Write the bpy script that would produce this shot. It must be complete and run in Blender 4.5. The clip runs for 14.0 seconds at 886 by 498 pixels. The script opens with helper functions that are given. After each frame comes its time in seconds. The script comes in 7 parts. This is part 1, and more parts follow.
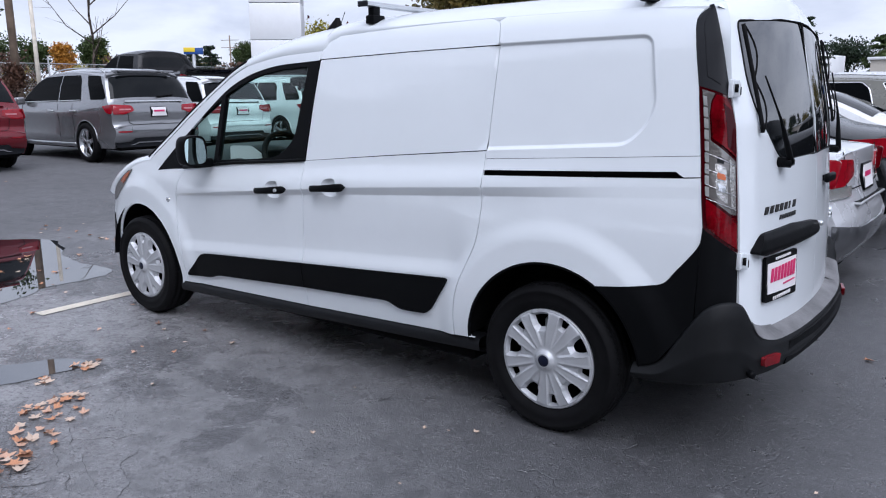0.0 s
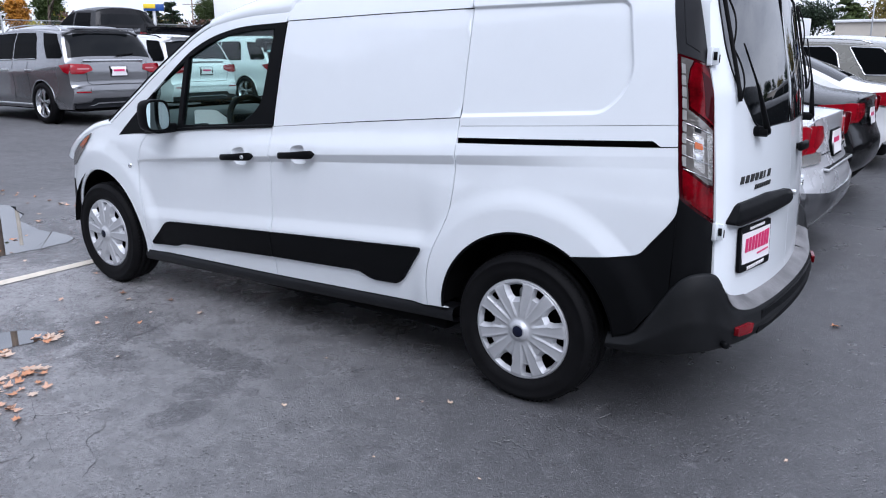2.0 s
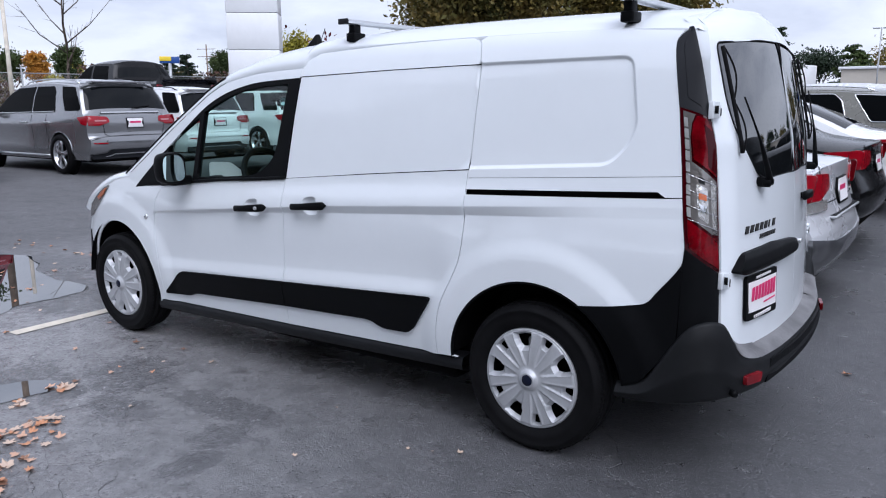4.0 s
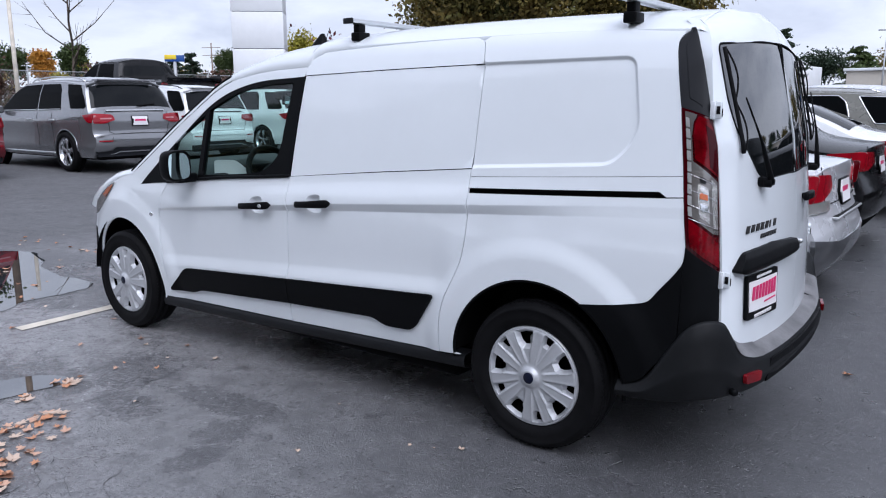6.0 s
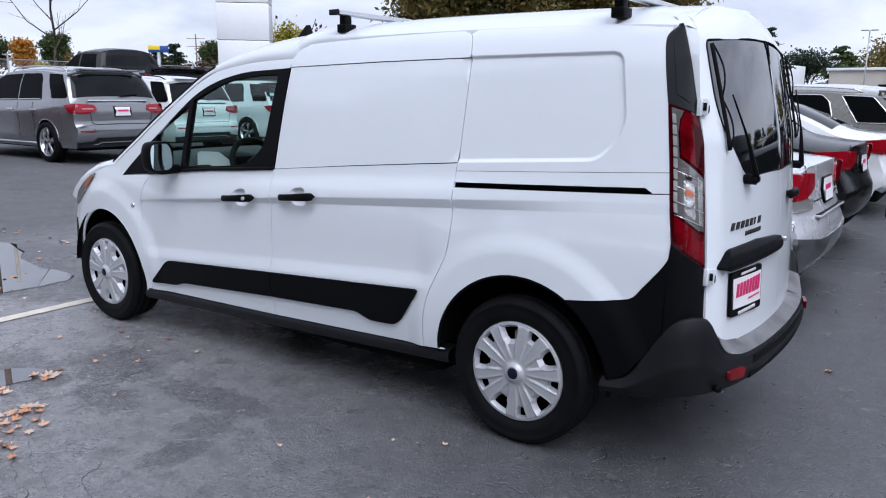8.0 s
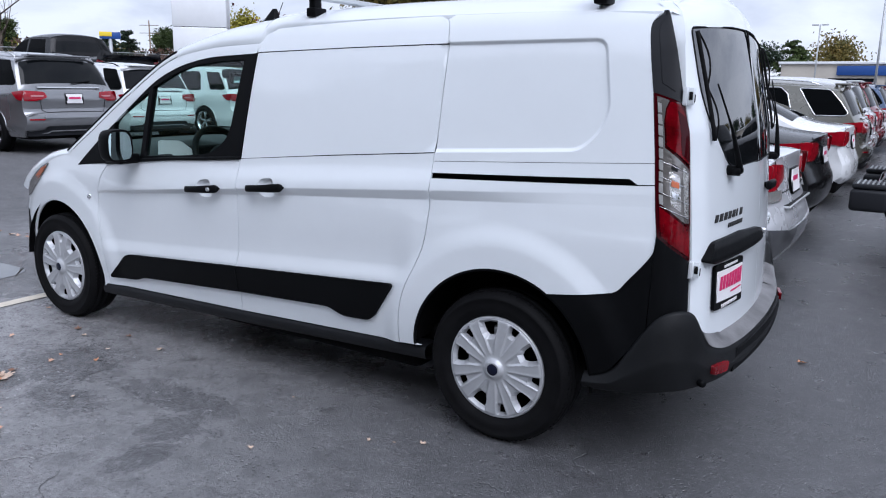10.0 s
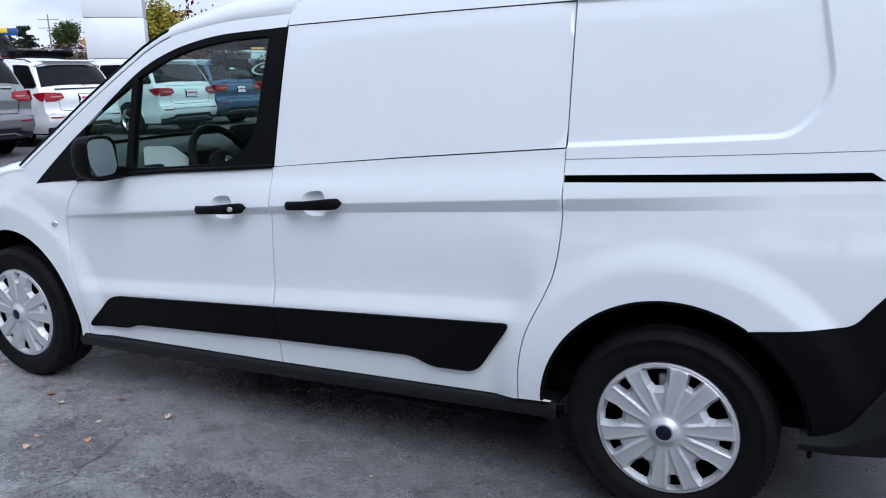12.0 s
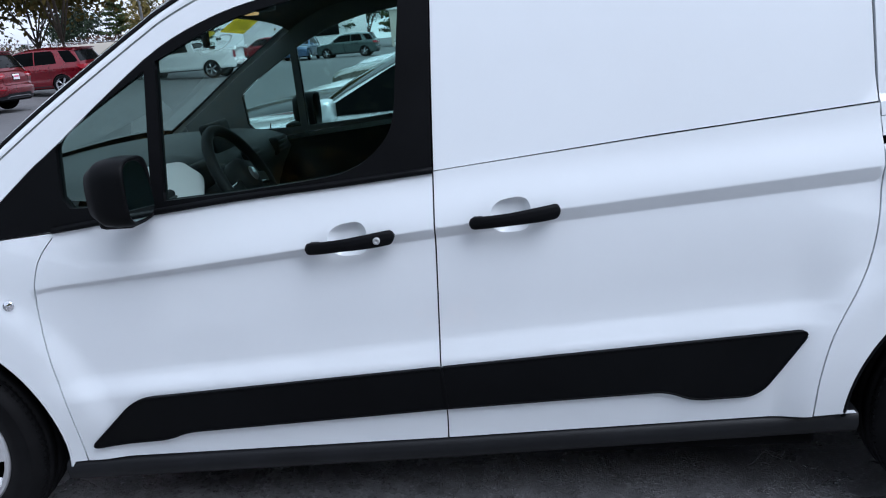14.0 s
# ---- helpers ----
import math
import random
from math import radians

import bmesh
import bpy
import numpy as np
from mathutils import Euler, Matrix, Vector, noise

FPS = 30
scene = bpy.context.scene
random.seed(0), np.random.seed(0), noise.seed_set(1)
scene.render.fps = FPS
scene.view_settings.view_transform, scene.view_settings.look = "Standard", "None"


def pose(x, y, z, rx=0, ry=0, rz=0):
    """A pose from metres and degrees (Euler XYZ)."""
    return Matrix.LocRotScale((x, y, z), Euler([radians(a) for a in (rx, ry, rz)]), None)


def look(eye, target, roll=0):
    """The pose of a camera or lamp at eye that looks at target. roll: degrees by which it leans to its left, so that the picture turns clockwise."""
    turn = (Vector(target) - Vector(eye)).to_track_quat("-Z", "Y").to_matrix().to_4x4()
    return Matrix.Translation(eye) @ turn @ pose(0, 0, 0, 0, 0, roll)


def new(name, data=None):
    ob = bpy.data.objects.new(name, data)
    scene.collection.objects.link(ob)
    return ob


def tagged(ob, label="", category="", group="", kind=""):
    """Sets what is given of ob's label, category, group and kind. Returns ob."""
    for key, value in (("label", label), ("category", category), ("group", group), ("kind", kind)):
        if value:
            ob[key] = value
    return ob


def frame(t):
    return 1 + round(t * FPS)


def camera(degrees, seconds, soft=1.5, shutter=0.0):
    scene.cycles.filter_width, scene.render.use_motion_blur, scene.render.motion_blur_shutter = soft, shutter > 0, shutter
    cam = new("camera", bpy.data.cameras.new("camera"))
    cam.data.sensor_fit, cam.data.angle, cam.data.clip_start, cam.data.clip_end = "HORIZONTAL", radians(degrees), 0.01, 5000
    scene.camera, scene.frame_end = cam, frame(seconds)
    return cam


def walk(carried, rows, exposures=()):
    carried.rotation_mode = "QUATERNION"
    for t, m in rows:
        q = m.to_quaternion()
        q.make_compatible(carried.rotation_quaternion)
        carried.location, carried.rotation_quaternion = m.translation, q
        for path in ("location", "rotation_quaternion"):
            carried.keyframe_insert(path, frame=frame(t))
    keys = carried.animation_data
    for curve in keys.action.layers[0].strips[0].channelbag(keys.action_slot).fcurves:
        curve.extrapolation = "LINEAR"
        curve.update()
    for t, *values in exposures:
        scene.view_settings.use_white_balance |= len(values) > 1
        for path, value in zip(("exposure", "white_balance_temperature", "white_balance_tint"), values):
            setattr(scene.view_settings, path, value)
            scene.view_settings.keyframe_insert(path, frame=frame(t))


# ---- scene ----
cam = camera(60.5, 14.0, 1.1)
PATH = [
    (0, (1.532, -3.548, 1.421), (0.328, -2.003, 1.017), -0.5),
    (0.5, (1.501, -3.523, 1.429), (0.33, -1.965, 0.98), -0.2),
    (1, (1.472, -3.527, 1.428), (0.329, -1.959, 0.941), 0.1),
    (1.5, (1.463, -3.522, 1.422), (0.337, -1.949, 0.913), 0.1),
    (2, (1.478, -3.508, 1.441), (0.353, -1.932, 0.939), -0.1),
    (2.5, (1.484, -3.508, 1.449), (0.356, -1.928, 0.971), -0.4),
    (3, (1.502, -3.509, 1.459), (0.363, -1.926, 1.015), -0.6),
    (3.5, (1.507, -3.521, 1.459), (0.358, -1.935, 1.052), -0.6),
    (4, (1.507, -3.541, 1.466), (0.345, -1.959, 1.083), -0.5),
    (6.5, (1.526, -3.56, 1.462), (0.357, -1.983, 1.078), -0.2),
    (7, (1.513, -3.56, 1.458), (0.359, -1.974, 1.066), 0.1),
    (7.5, (1.506, -3.548, 1.458), (0.364, -1.954, 1.061), 0.3),
    (8, (1.512, -3.546, 1.459), (0.377, -1.948, 1.062), 0.5),
    (8.5, (1.521, -3.551, 1.458), (0.391, -1.95, 1.06), 0.7),
    (8.7, (1.523, -3.555, 1.458), (0.397, -1.951, 1.06), 0.8),
    (10.8, (1.076, -3.358, 1.44), (0.088, -1.671, 1.016), 0.5),
    (11, (0.96, -3.306, 1.44), (-0.017, -1.613, 1.02), 0.3),
    (11.5, (0.675, -3.222, 1.43), (-0.266, -1.511, 0.997), -0.6),
    (12, (0.364, -3.125, 1.416), (-0.507, -1.383, 0.959), -1.3),
    (12.5, (0.017, -2.896, 1.378), (-0.725, -1.099, 0.909), -1.6),
    (13, (-0.408, -2.763, 1.374), (-0.964, -0.904, 0.891), -1.9),
    (13.5, (-0.835, -2.699, 1.381), (-1.159, -0.791, 0.876), -3.5),
    (14, (-1.299, -2.823, 1.428), (-1.47, -0.907, 0.88), -4.8),
]
walk(cam, [(t, look(eye, target, roll)) for t, eye, target, roll in PATH], [(0.0, 0.26, 5680, 15), (0.5, 0.29, 5680, 15), (1.0, 0.39, 5680, 15), (2.0, 0.51, 5680, 15), (3.0, 0.41, 5680, 15), (4.0, 0.28, 5680, 15), (6.5, 0.27, 5680, 15), (8.7, 0.27, 5680, 15), (11.0, 0.31, 5600, 13), (14.0, 0.42, 5500, 12)])

def glide(t):
    return max(0.0, min(1.0, t)) ** 2 * (3 - 2 * max(0.0, min(1.0, t)))


# ---- light ----
SUN_EL, SUN_AZ = radians(50), radians(128)
world = bpy.data.worlds.new("sky")
scene.world = world
world.use_nodes = True
wt = world.node_tree
wt.nodes.clear()


def wn(kind, **kw):
    n = wt.nodes.new(kind)
    for k, v in kw.items():
        n.inputs[k].default_value = v
    return n


w_out, w_bg = wn("ShaderNodeOutputWorld"), wn("ShaderNodeBackground")
w_sky = wt.nodes.new("ShaderNodeTexSky")
w_sky.sky_type, w_sky.sun_disc, w_sky.sun_elevation, w_sky.sun_rotation = "NISHITA", False, SUN_EL, SUN_AZ
w_co, w_sep = wn("ShaderNodeTexCoord"), wn("ShaderNodeSeparateXYZ")
wt.links.new(w_co.outputs["Generated"], w_sep.inputs[0])
# a closed, lumpy cloud deck: brighter overhead than at the horizon
w_map = wn("ShaderNodeMapping", Scale=(1.0, 1.0, 2.6))
wt.links.new(w_co.outputs["Generated"], w_map.inputs["Vector"])
w_n = wn("ShaderNodeTexNoise", Scale=4.2, Detail=7.0, Roughness=0.55, Distortion=0.4)
wt.links.new(w_map.outputs[0], w_n.inputs["Vector"])
w_ramp = wt.nodes.new("ShaderNodeValToRGB")
w_ramp.color_ramp.elements[0].position, w_ramp.color_ramp.elements[0].color = 0.36, (0.74, 0.76, 0.81, 1)
w_ramp.color_ramp.elements[1].position, w_ramp.color_ramp.elements[1].color = 0.58, (1.03, 1.04, 1.06, 1)
wt.links.new(w_n.outputs["Fac"], w_ramp.inputs[0])
w_grad = wn("ShaderNodeMapRange")
for k, v in (("From Min", 0.0), ("From Max", 1.0), ("To Min", 1.0), ("To Max", 0.86)):
    w_grad.inputs[k].default_value = v
wt.links.new(w_sep.outputs["Z"], w_grad.inputs["Value"])
w_mul = wt.nodes.new("ShaderNodeVectorMath")
w_mul.operation = "SCALE"
wt.links.new(w_ramp.outputs[0], w_mul.inputs[0])
w_dot, w_add = wt.nodes.new("ShaderNodeVectorMath"), wt.nodes.new("ShaderNodeMath")
w_dot.operation, w_add.operation = "DOT_PRODUCT", "MULTIPLY_ADD"
w_dot.inputs[1].default_value = (math.sin(SUN_AZ) * math.cos(SUN_EL), math.cos(SUN_AZ) * math.cos(SUN_EL), math.sin(SUN_EL))
wt.links.new(w_co.outputs["Generated"], w_dot.inputs[0])
wt.links.new(w_dot.outputs["Value"], w_add.inputs[0])
w_add.inputs[1].default_value = 0.15
wt.links.new(w_grad.outputs[0], w_add.inputs[2])
wt.links.new(w_add.outputs[0], w_mul.inputs["Scale"])
w_dim = wt.nodes.new("ShaderNodeVectorMath")
w_dim.operation = "SCALE"
w_dim.inputs["Scale"].default_value = 0.1
wt.links.new(w_sky.outputs[0], w_dim.inputs[0])
w_mix = wt.nodes.new("ShaderNodeMix")
w_mix.data_type = "RGBA"
w_mix.inputs[0].default_value = 0.9
wt.links.new(w_dim.outputs[0], w_mix.inputs[6])
wt.links.new(w_mul.outputs[0], w_mix.inputs[7])
wt.links.new(w_mix.outputs[2], w_bg.inputs["Color"])
w_bg.inputs["Strength"].default_value = 0.88
wt.links.new(w_bg.outputs[0], w_out.inputs[0])

sun = new("sun", bpy.data.lights.new("sun", "SUN"))
sun.data.energy, sun.data.angle, sun.data.color = 2.1, radians(50), (1.0, 0.97, 0.93)
sun.matrix_world = look((0, 0, 30), (math.sin(SUN_AZ) * -math.cos(SUN_EL), -math.cos(SUN_AZ) * math.cos(SUN_EL), 30 - math.sin(SUN_EL)))


# ---- materials ----
def mat(name, color, rough=0.5, metal=0.0, spec=0.5, coat=0.0, var=0.0, var_scale=6.0, bump=0.0, bump_scale=80.0, bump_dist=0.004,
        emit=0.0, trans=0.0, rvar=0.0, alt=None, ior=1.45):
    """A principled material with colour and roughness variation at two scales and fine relief."""
    m = bpy.data.materials.new(name)
    m.use_nodes = True
    nt = m.node_tree
    b = nt.nodes["Principled BSDF"]
    b.inputs["Base Color"].default_value = (*color, 1)
    b.inputs["Roughness"].default_value, b.inputs["Metallic"].default_value = rough, metal
    b.inputs["Specular IOR Level"].default_value, b.inputs["Coat Weight"].default_value = spec, coat
    b.inputs["Coat Roughness"].default_value = 0.03
    b.inputs["IOR"].default_value = ior
    b.inputs["Transmission Weight"].default_value = trans
    if emit:
        b.inputs["Emission Color"].default_value, b.inputs["Emission Strength"].default_value = (*color, 1), emit
    co = nt.nodes.new("ShaderNodeTexCoord")
    if var or rvar:
        n1, n2 = nt.nodes.new("ShaderNodeTexNoise"), nt.nodes.new("ShaderNodeTexNoise")
        n1.inputs["Scale"].default_value, n1.inputs["Detail"].default_value = var_scale, 5
        n2.inputs["Scale"].default_value, n2.inputs["Detail"].default_value = var_scale * 9, 3
        for n in (n1, n2):
            nt.links.new(co.outputs["Object"], n.inputs["Vector"])
        add = nt.nodes.new("ShaderNodeMath")
        add.operation = "MULTIPLY_ADD"
        add.inputs[1].default_value = 0.35
        nt.links.new(n2.outputs["Fac"], add.inputs[0])
        nt.links.new(n1.outputs["Fac"], add.inputs[2])
        rng = nt.nodes.new("ShaderNodeMapRange")
        rng.inputs["From Min"].default_value, rng.inputs["From Max"].default_value = 0.42, 0.92
        nt.links.new(add.outputs[0], rng.inputs["Value"])
        if var:
            mx = nt.nodes.new("ShaderNodeMix")
            mx.data_type = "RGBA"
            lo = alt or [c * (1 - var) for c in color]
            hi = color if alt else [min(1, c * (1 + var)) for c in color]
            mx.inputs[6].default_value, mx.inputs[7].default_value = (*lo, 1), (*hi, 1)
            nt.links.new(rng.outputs[0], mx.inputs[0])
            nt.links.new(mx.outputs[2], b.inputs["Base Color"])
        if rvar:
            rr = nt.nodes.new("ShaderNodeMapRange")
            rr.inputs["To Min"].default_value, rr.inputs["To Max"].default_value = max(0, rough - rvar), rough + rvar
            nt.links.new(rng.outputs[0], rr.inputs["Value"])
            nt.links.new(rr.outputs[0], b.inputs["Roughness"])
    if bump:
        nb, bp = nt.nodes.new("ShaderNodeTexNoise"), nt.nodes.new("ShaderNodeBump")
        nb.inputs["Scale"].default_value, nb.inputs["Detail"].default_value = bump_scale, 4
        bp.inputs["Strength"].default_value, bp.inputs["Distance"].default_value = bump, bump_dist
        nt.links.new(co.outputs["Object"], nb.inputs["Vector"])
        nt.links.new(nb.outputs["Fac"], bp.inputs["Height"])
        nt.links.new(bp.outputs[0], b.inputs["Normal"])
    return m


def pane_mat(name, tint, base=0.06, gloss_tint=(1, 1, 1)):
    """Thin window glass: lets tinted light through and mirrors by Fresnel."""
    m = bpy.data.materials.new(name)
    m.use_nodes = True
    nt = m.node_tree
    nt.nodes.clear()
    out, mix = nt.nodes.new("ShaderNodeOutputMaterial"), nt.nodes.new("ShaderNodeMixShader")
    tr, gl, fr = nt.nodes.new("ShaderNodeBsdfTransparent"), nt.nodes.new("ShaderNodeBsdfGlossy"), nt.nodes.new("ShaderNodeLayerWeight")
    tr.inputs[0].default_value = (*tint, 1)
    gl.inputs[0].default_value, gl.inputs["Roughness"].default_value = (*gloss_tint, 1), 0.01
    fr.inputs["Blend"].default_value = 0.5
    pw, sc = nt.nodes.new("ShaderNodeMath"), nt.nodes.new("ShaderNodeMapRange")
    pw.operation, pw.inputs[1].default_value = "POWER", 5.0
    sc.inputs["To Min"].default_value = base
    nt.links.new(fr.outputs["Facing"], pw.inputs[0])
    nt.links.new(pw.outputs[0], sc.inputs["Value"])
    nt.links.new(sc.outputs[0], mix.inputs[0])
    nt.links.new(tr.outputs[0], mix.inputs[1])
    nt.links.new(gl.outputs[0], mix.inputs[2])
    nt.links.new(mix.outputs[0], out.inputs[0])
    return m


WHITE = mat("white paint", (0.735, 0.77, 0.80), 0.38, coat=1.0, var=0.02, var_scale=1.3, rvar=0.05)
WHITE.node_tree.nodes["Principled BSDF"].inputs["Coat IOR"].default_value = 1.62
WHITE.node_tree.nodes["Principled BSDF"].inputs["Coat Roughness"].default_value = 0.012
PLASTIC = mat("black moulded plastic", (0.0028, 0.0031, 0.0038), 0.52, spec=0.10, var=0.25, var_scale=5, bump=0.25, bump_scale=420, bump_dist=0.0008, rvar=0.06)
SILL = mat("dusty black sill", (0.006, 0.0065, 0.008), 0.45, spec=0.3, var=0.3, var_scale=5, bump=0.2, bump_scale=300, bump_dist=0.0008)
PLASTIC_GREY = mat("dark grey moulded plastic", (0.013, 0.014, 0.017), 0.5, spec=0.25, var=0.12, var_scale=4, bump=0.25, bump_scale=420, bump_dist=0.0008)
BUMPER = mat("weathered grey bumper plastic", (0.0075, 0.008, 0.009), 0.5, spec=0.22, var=0.35, var_scale=7, bump=0.25, bump_scale=350, bump_dist=0.001, rvar=0.08)
STEP = mat("scuffed grey bumper step", (0.15, 0.148, 0.152), 0.55, spec=0.3, var=0.45, var_scale=9, bump=0.25, bump_scale=350, bump_dist=0.001, rvar=0.1)
RUBBER = mat("tyre rubber", (0.005, 0.005, 0.0057), 0.65, spec=0.12, var=0.3, var_scale=14, bump=0.3, bump_scale=200, bump_dist=0.001)
COVER = mat("silver wheel cover", (0.50, 0.51, 0.53), 0.44, metal=0.5, var=0.06, var_scale=9, rvar=0.05)
DARK = mat("shadowed underbody", (0.005, 0.005, 0.0055), 0.8, spec=0.05, var=0.3)
GAP = mat("panel gap rubber", (0.01, 0.01, 0.011), 0.9, spec=0.1)
CHROME = mat("chrome", (0.75, 0.76, 0.78), 0.12, metal=1.0, rvar=0.04)
STEEL = mat("brushed aluminium", (0.62, 0.63, 0.64), 0.28, metal=0.9, var=0.06, var_scale=20)
GALV = mat("galvanised steel", (0.42, 0.43, 0.44), 0.5, metal=0.5, var=0.15, var_scale=4)
TINT = mat("dark tinted glass", (0.004, 0.005, 0.006), 0.02, spec=1.0, ior=1.75)
RED_LENS = mat("red lamp lens", (0.20, 0.001, 0.006), 0.05, spec=0.3, coat=0.2, var=0.5, var_scale=9, alt=(0.035, 0.0005, 0.0015), bump=0.2, bump_scale=60)
DARKRED = mat("dark red lens edge", (0.035, 0.001, 0.003), 0.1, spec=0.3)
LENS_BAR = mat("pale ladder reflector", (0.50, 0.50, 0.49), 0.25, metal=0.5, var=0.2, var_scale=30)
CLEAR_LENS = mat("clear lamp reflector", (0.62, 0.61, 0.59), 0.16, metal=0.75, bump=0.4, bump_scale=45, bump_dist=0.008)
SMOKE_LENS = mat("lamp housing under clear lens", (0.26, 0.245, 0.235), 0.2, metal=0.7, bump=0.35, bump_scale=26, bump_dist=0.012)
AMBER = mat("amber lens", (0.45, 0.09, 0.012), 0.12, coat=1.0)
MIRROR = mat("mirror glass", (0.62, 0.78, 0.77), 0.01, metal=1.0)
WINDOW = pane_mat("van side window glass", (0.68, 0.86, 0.82), 0.05)
WINDSHIELD = pane_mat("clear windshield glass", (0.78, 0.88, 0.85), 0.02)
DASH = mat("grey dashboard plastic", (0.05, 0.056, 0.057), 0.65, spec=0.2, var=0.1, bump=0.2, bump_scale=300)
DASH_DARK = mat("black cabin plastic", (0.014, 0.0155, 0.0165), 0.55, spec=0.12, bump=0.2, bump_scale=300)
SEAT = mat("dark grey seat cloth", (0.03, 0.032, 0.035), 0.9, var=0.2, bump=0.4, bump_scale=500)
LINING = mat("grey roof lining", (0.07, 0.075, 0.075), 0.9)
PLATE_WHITE = mat("white plate", (0.78, 0.76, 0.77), 0.4, var=0.04)
MAGENTA = mat("magenta print", (0.55, 0.02, 0.12), 0.5)
INK = mat("black print", (0.02, 0.02, 0.02), 0.5)
NAVY = mat("navy badge enamel", (0.004, 0.006, 0.02), 0.35, spec=0.3)
FRAME_TRIM = mat("dark frame trim", (0.09, 0.10, 0.10), 0.75, var=0.1)
PILLAR_TRIM = mat("grey pillar trim", (0.42, 0.45, 0.44), 0.8, var=0.08)
GLOW = mat("lit warm lamp lens", (0.8, 0.5, 0.2), 0.4)
GLOW.node_tree.nodes["Principled BSDF"].inputs["Emission Color"].default_value = (1.0, 0.55, 0.2, 1)
GLOW.node_tree.nodes["Principled BSDF"].inputs["Emission Strength"].default_value = 0.45
YELLOW = mat("yellow sign plastic", (0.75, 0.55, 0.03), 0.5)


def film_mat(name, color):
    """Thin printed film: half of the light shows through it."""
    m = mat(name, color, 0.5)
    nt = m.node_tree
    tl, mx = nt.nodes.new("ShaderNodeBsdfTranslucent"), nt.nodes.new("ShaderNodeMixShader")
    tl.inputs[0].default_value = (*color, 1)
    mx.inputs[0].default_value = 0.6
    nt.links.new(nt.nodes["Principled BSDF"].outputs[0], mx.inputs[1])
    nt.links.new(tl.outputs[0], mx.inputs[2])
    nt.links.new(mx.outputs[0], nt.nodes["Material Output"].inputs[0])
    return m


FILM_YELLOW = film_mat("yellow sticker film", (0.80, 0.58, 0.02))
FILM_WHITE = film_mat("white sticker film", (0.75, 0.75, 0.74))
LINE = mat("worn road paint", (0.76, 0.69, 0.58), 0.75, var=0.2, var_scale=5, alt=(0.50, 0.46, 0.39), bump=0.3, bump_scale=120)


# ---- mesh helpers ----
def part(name, bm, material, parent=None, label="", smooth=True):
    me = bpy.data.meshes.new(name)
    bm.to_mesh(me)
    bm.free()
    for p in me.polygons:
        p.use_smooth = smooth
    me.materials.append(material)
    ob = new(name, me)
    if parent:
        ob.parent = parent
    if label:
        ob["label"] = label
    return ob


NORMALS = {}


def raw(name, verts, faces, material, parent=None, label="", smooth=True):
    me = bpy.data.meshes.new(name)
    me.from_pydata([tuple(v) for v in verts], [], [tuple(f) for f in faces])
    for p in me.polygons:
        p.use_smooth = smooth
    if id(verts) in NORMALS:
        me.normals_split_custom_set_from_vertices([tuple(q) for q in NORMALS[id(verts)][1]])
    me.materials.append(material)
    ob = new(name, me)
    if parent:
        ob.parent = parent
    if label:
        ob["label"] = label
    return ob


def box(bm, x0, x1, y0, y1, z0, z1, bevel=0.0, m=None, seg=2):
    r = bmesh.ops.create_cube(bm, size=1.0)
    vs = r["verts"]
    for v in vs:
        v.co = Vector(((x0 + x1) / 2 + v.co.x * (x1 - x0), (y0 + y1) / 2 + v.co.y * (y1 - y0), (z0 + z1) / 2 + v.co.z * (z1 - z0)))
    if bevel:
        es = list({e for v in vs for e in v.link_edges})
        r = bmesh.ops.bevel(bm, geom=es, offset=bevel, segments=seg, affect="EDGES", profile=0.5)
        vs = list({v for f in r["faces"] for v in f.verts} | {v for v in vs if v.is_valid})
    if m:
        for v in vs:
            v.co = m @ v.co
    return vs


def tube(bm, pts, radii, sides=10, cap=True):
    """A round tube along points, with a radius at each."""
    if not isinstance(radii, (list, tuple)):
        radii = [radii] * len(pts)
    pts = [Vector(p) for p in pts]
    rings = []
    for i, p in enumerate(pts):
        d = (pts[min(i + 1, len(pts) - 1)] - pts[max(i - 1, 0)]).normalized()
        a = d.cross(Vector((0, 0, 1)))
        if a.length < 0.05:
            a = d.cross(Vector((0, 1, 0)))
        a.normalize()
        b = d.cross(a)
        rings.append([bm.verts.new(p + (a * math.cos(2 * math.pi * k / sides) + b * math.sin(2 * math.pi * k / sides)) * radii[i]) for k in range(sides)])
    for r0, r1 in zip(rings, rings[1:]):
        for k in range(sides):
            bm.faces.new((r0[k], r0[(k + 1) % sides], r1[(k + 1) % sides], r1[k]))
    if cap:
        bm.faces.new(rings[0][::-1])
        bm.faces.new(rings[-1])


def lathe(bm, prof, sides=48, m=None, closed=False):
    """Turns a profile of (radius, along) round the Y axis."""
    rings = []
    for r, a in prof:
        rings.append([bm.verts.new((r * math.cos(2 * math.pi * k / sides), a, r * math.sin(2 * math.pi * k / sides))) for k in range(sides)])
    prs = list(zip(rings, rings[1:])) + ([(rings[-1], rings[0])] if closed else [])
    for r0, r1 in prs:
        for k in range(sides):
            bm.faces.new((r0[k], r0[(k + 1) % sides], r1[(k + 1) % sides], r1[k]))
    if m:
        for ring in rings:
            for v in ring:
                v.co = m @ v.co


def dense(poly, step, closed=True):
    out = []
    n = len(poly)
    for i in range(n if closed else n - 1):
        (ax, ay), (bx, by) = poly[i], poly[(i + 1) % n]
        k = max(1, int(math.hypot(bx - ax, by - ay) / step))
        out += [(ax + (bx - ax) * j / k, ay + (by - ay) * j / k) for j in range(k)]
    return out if closed else out + [poly[-1]]


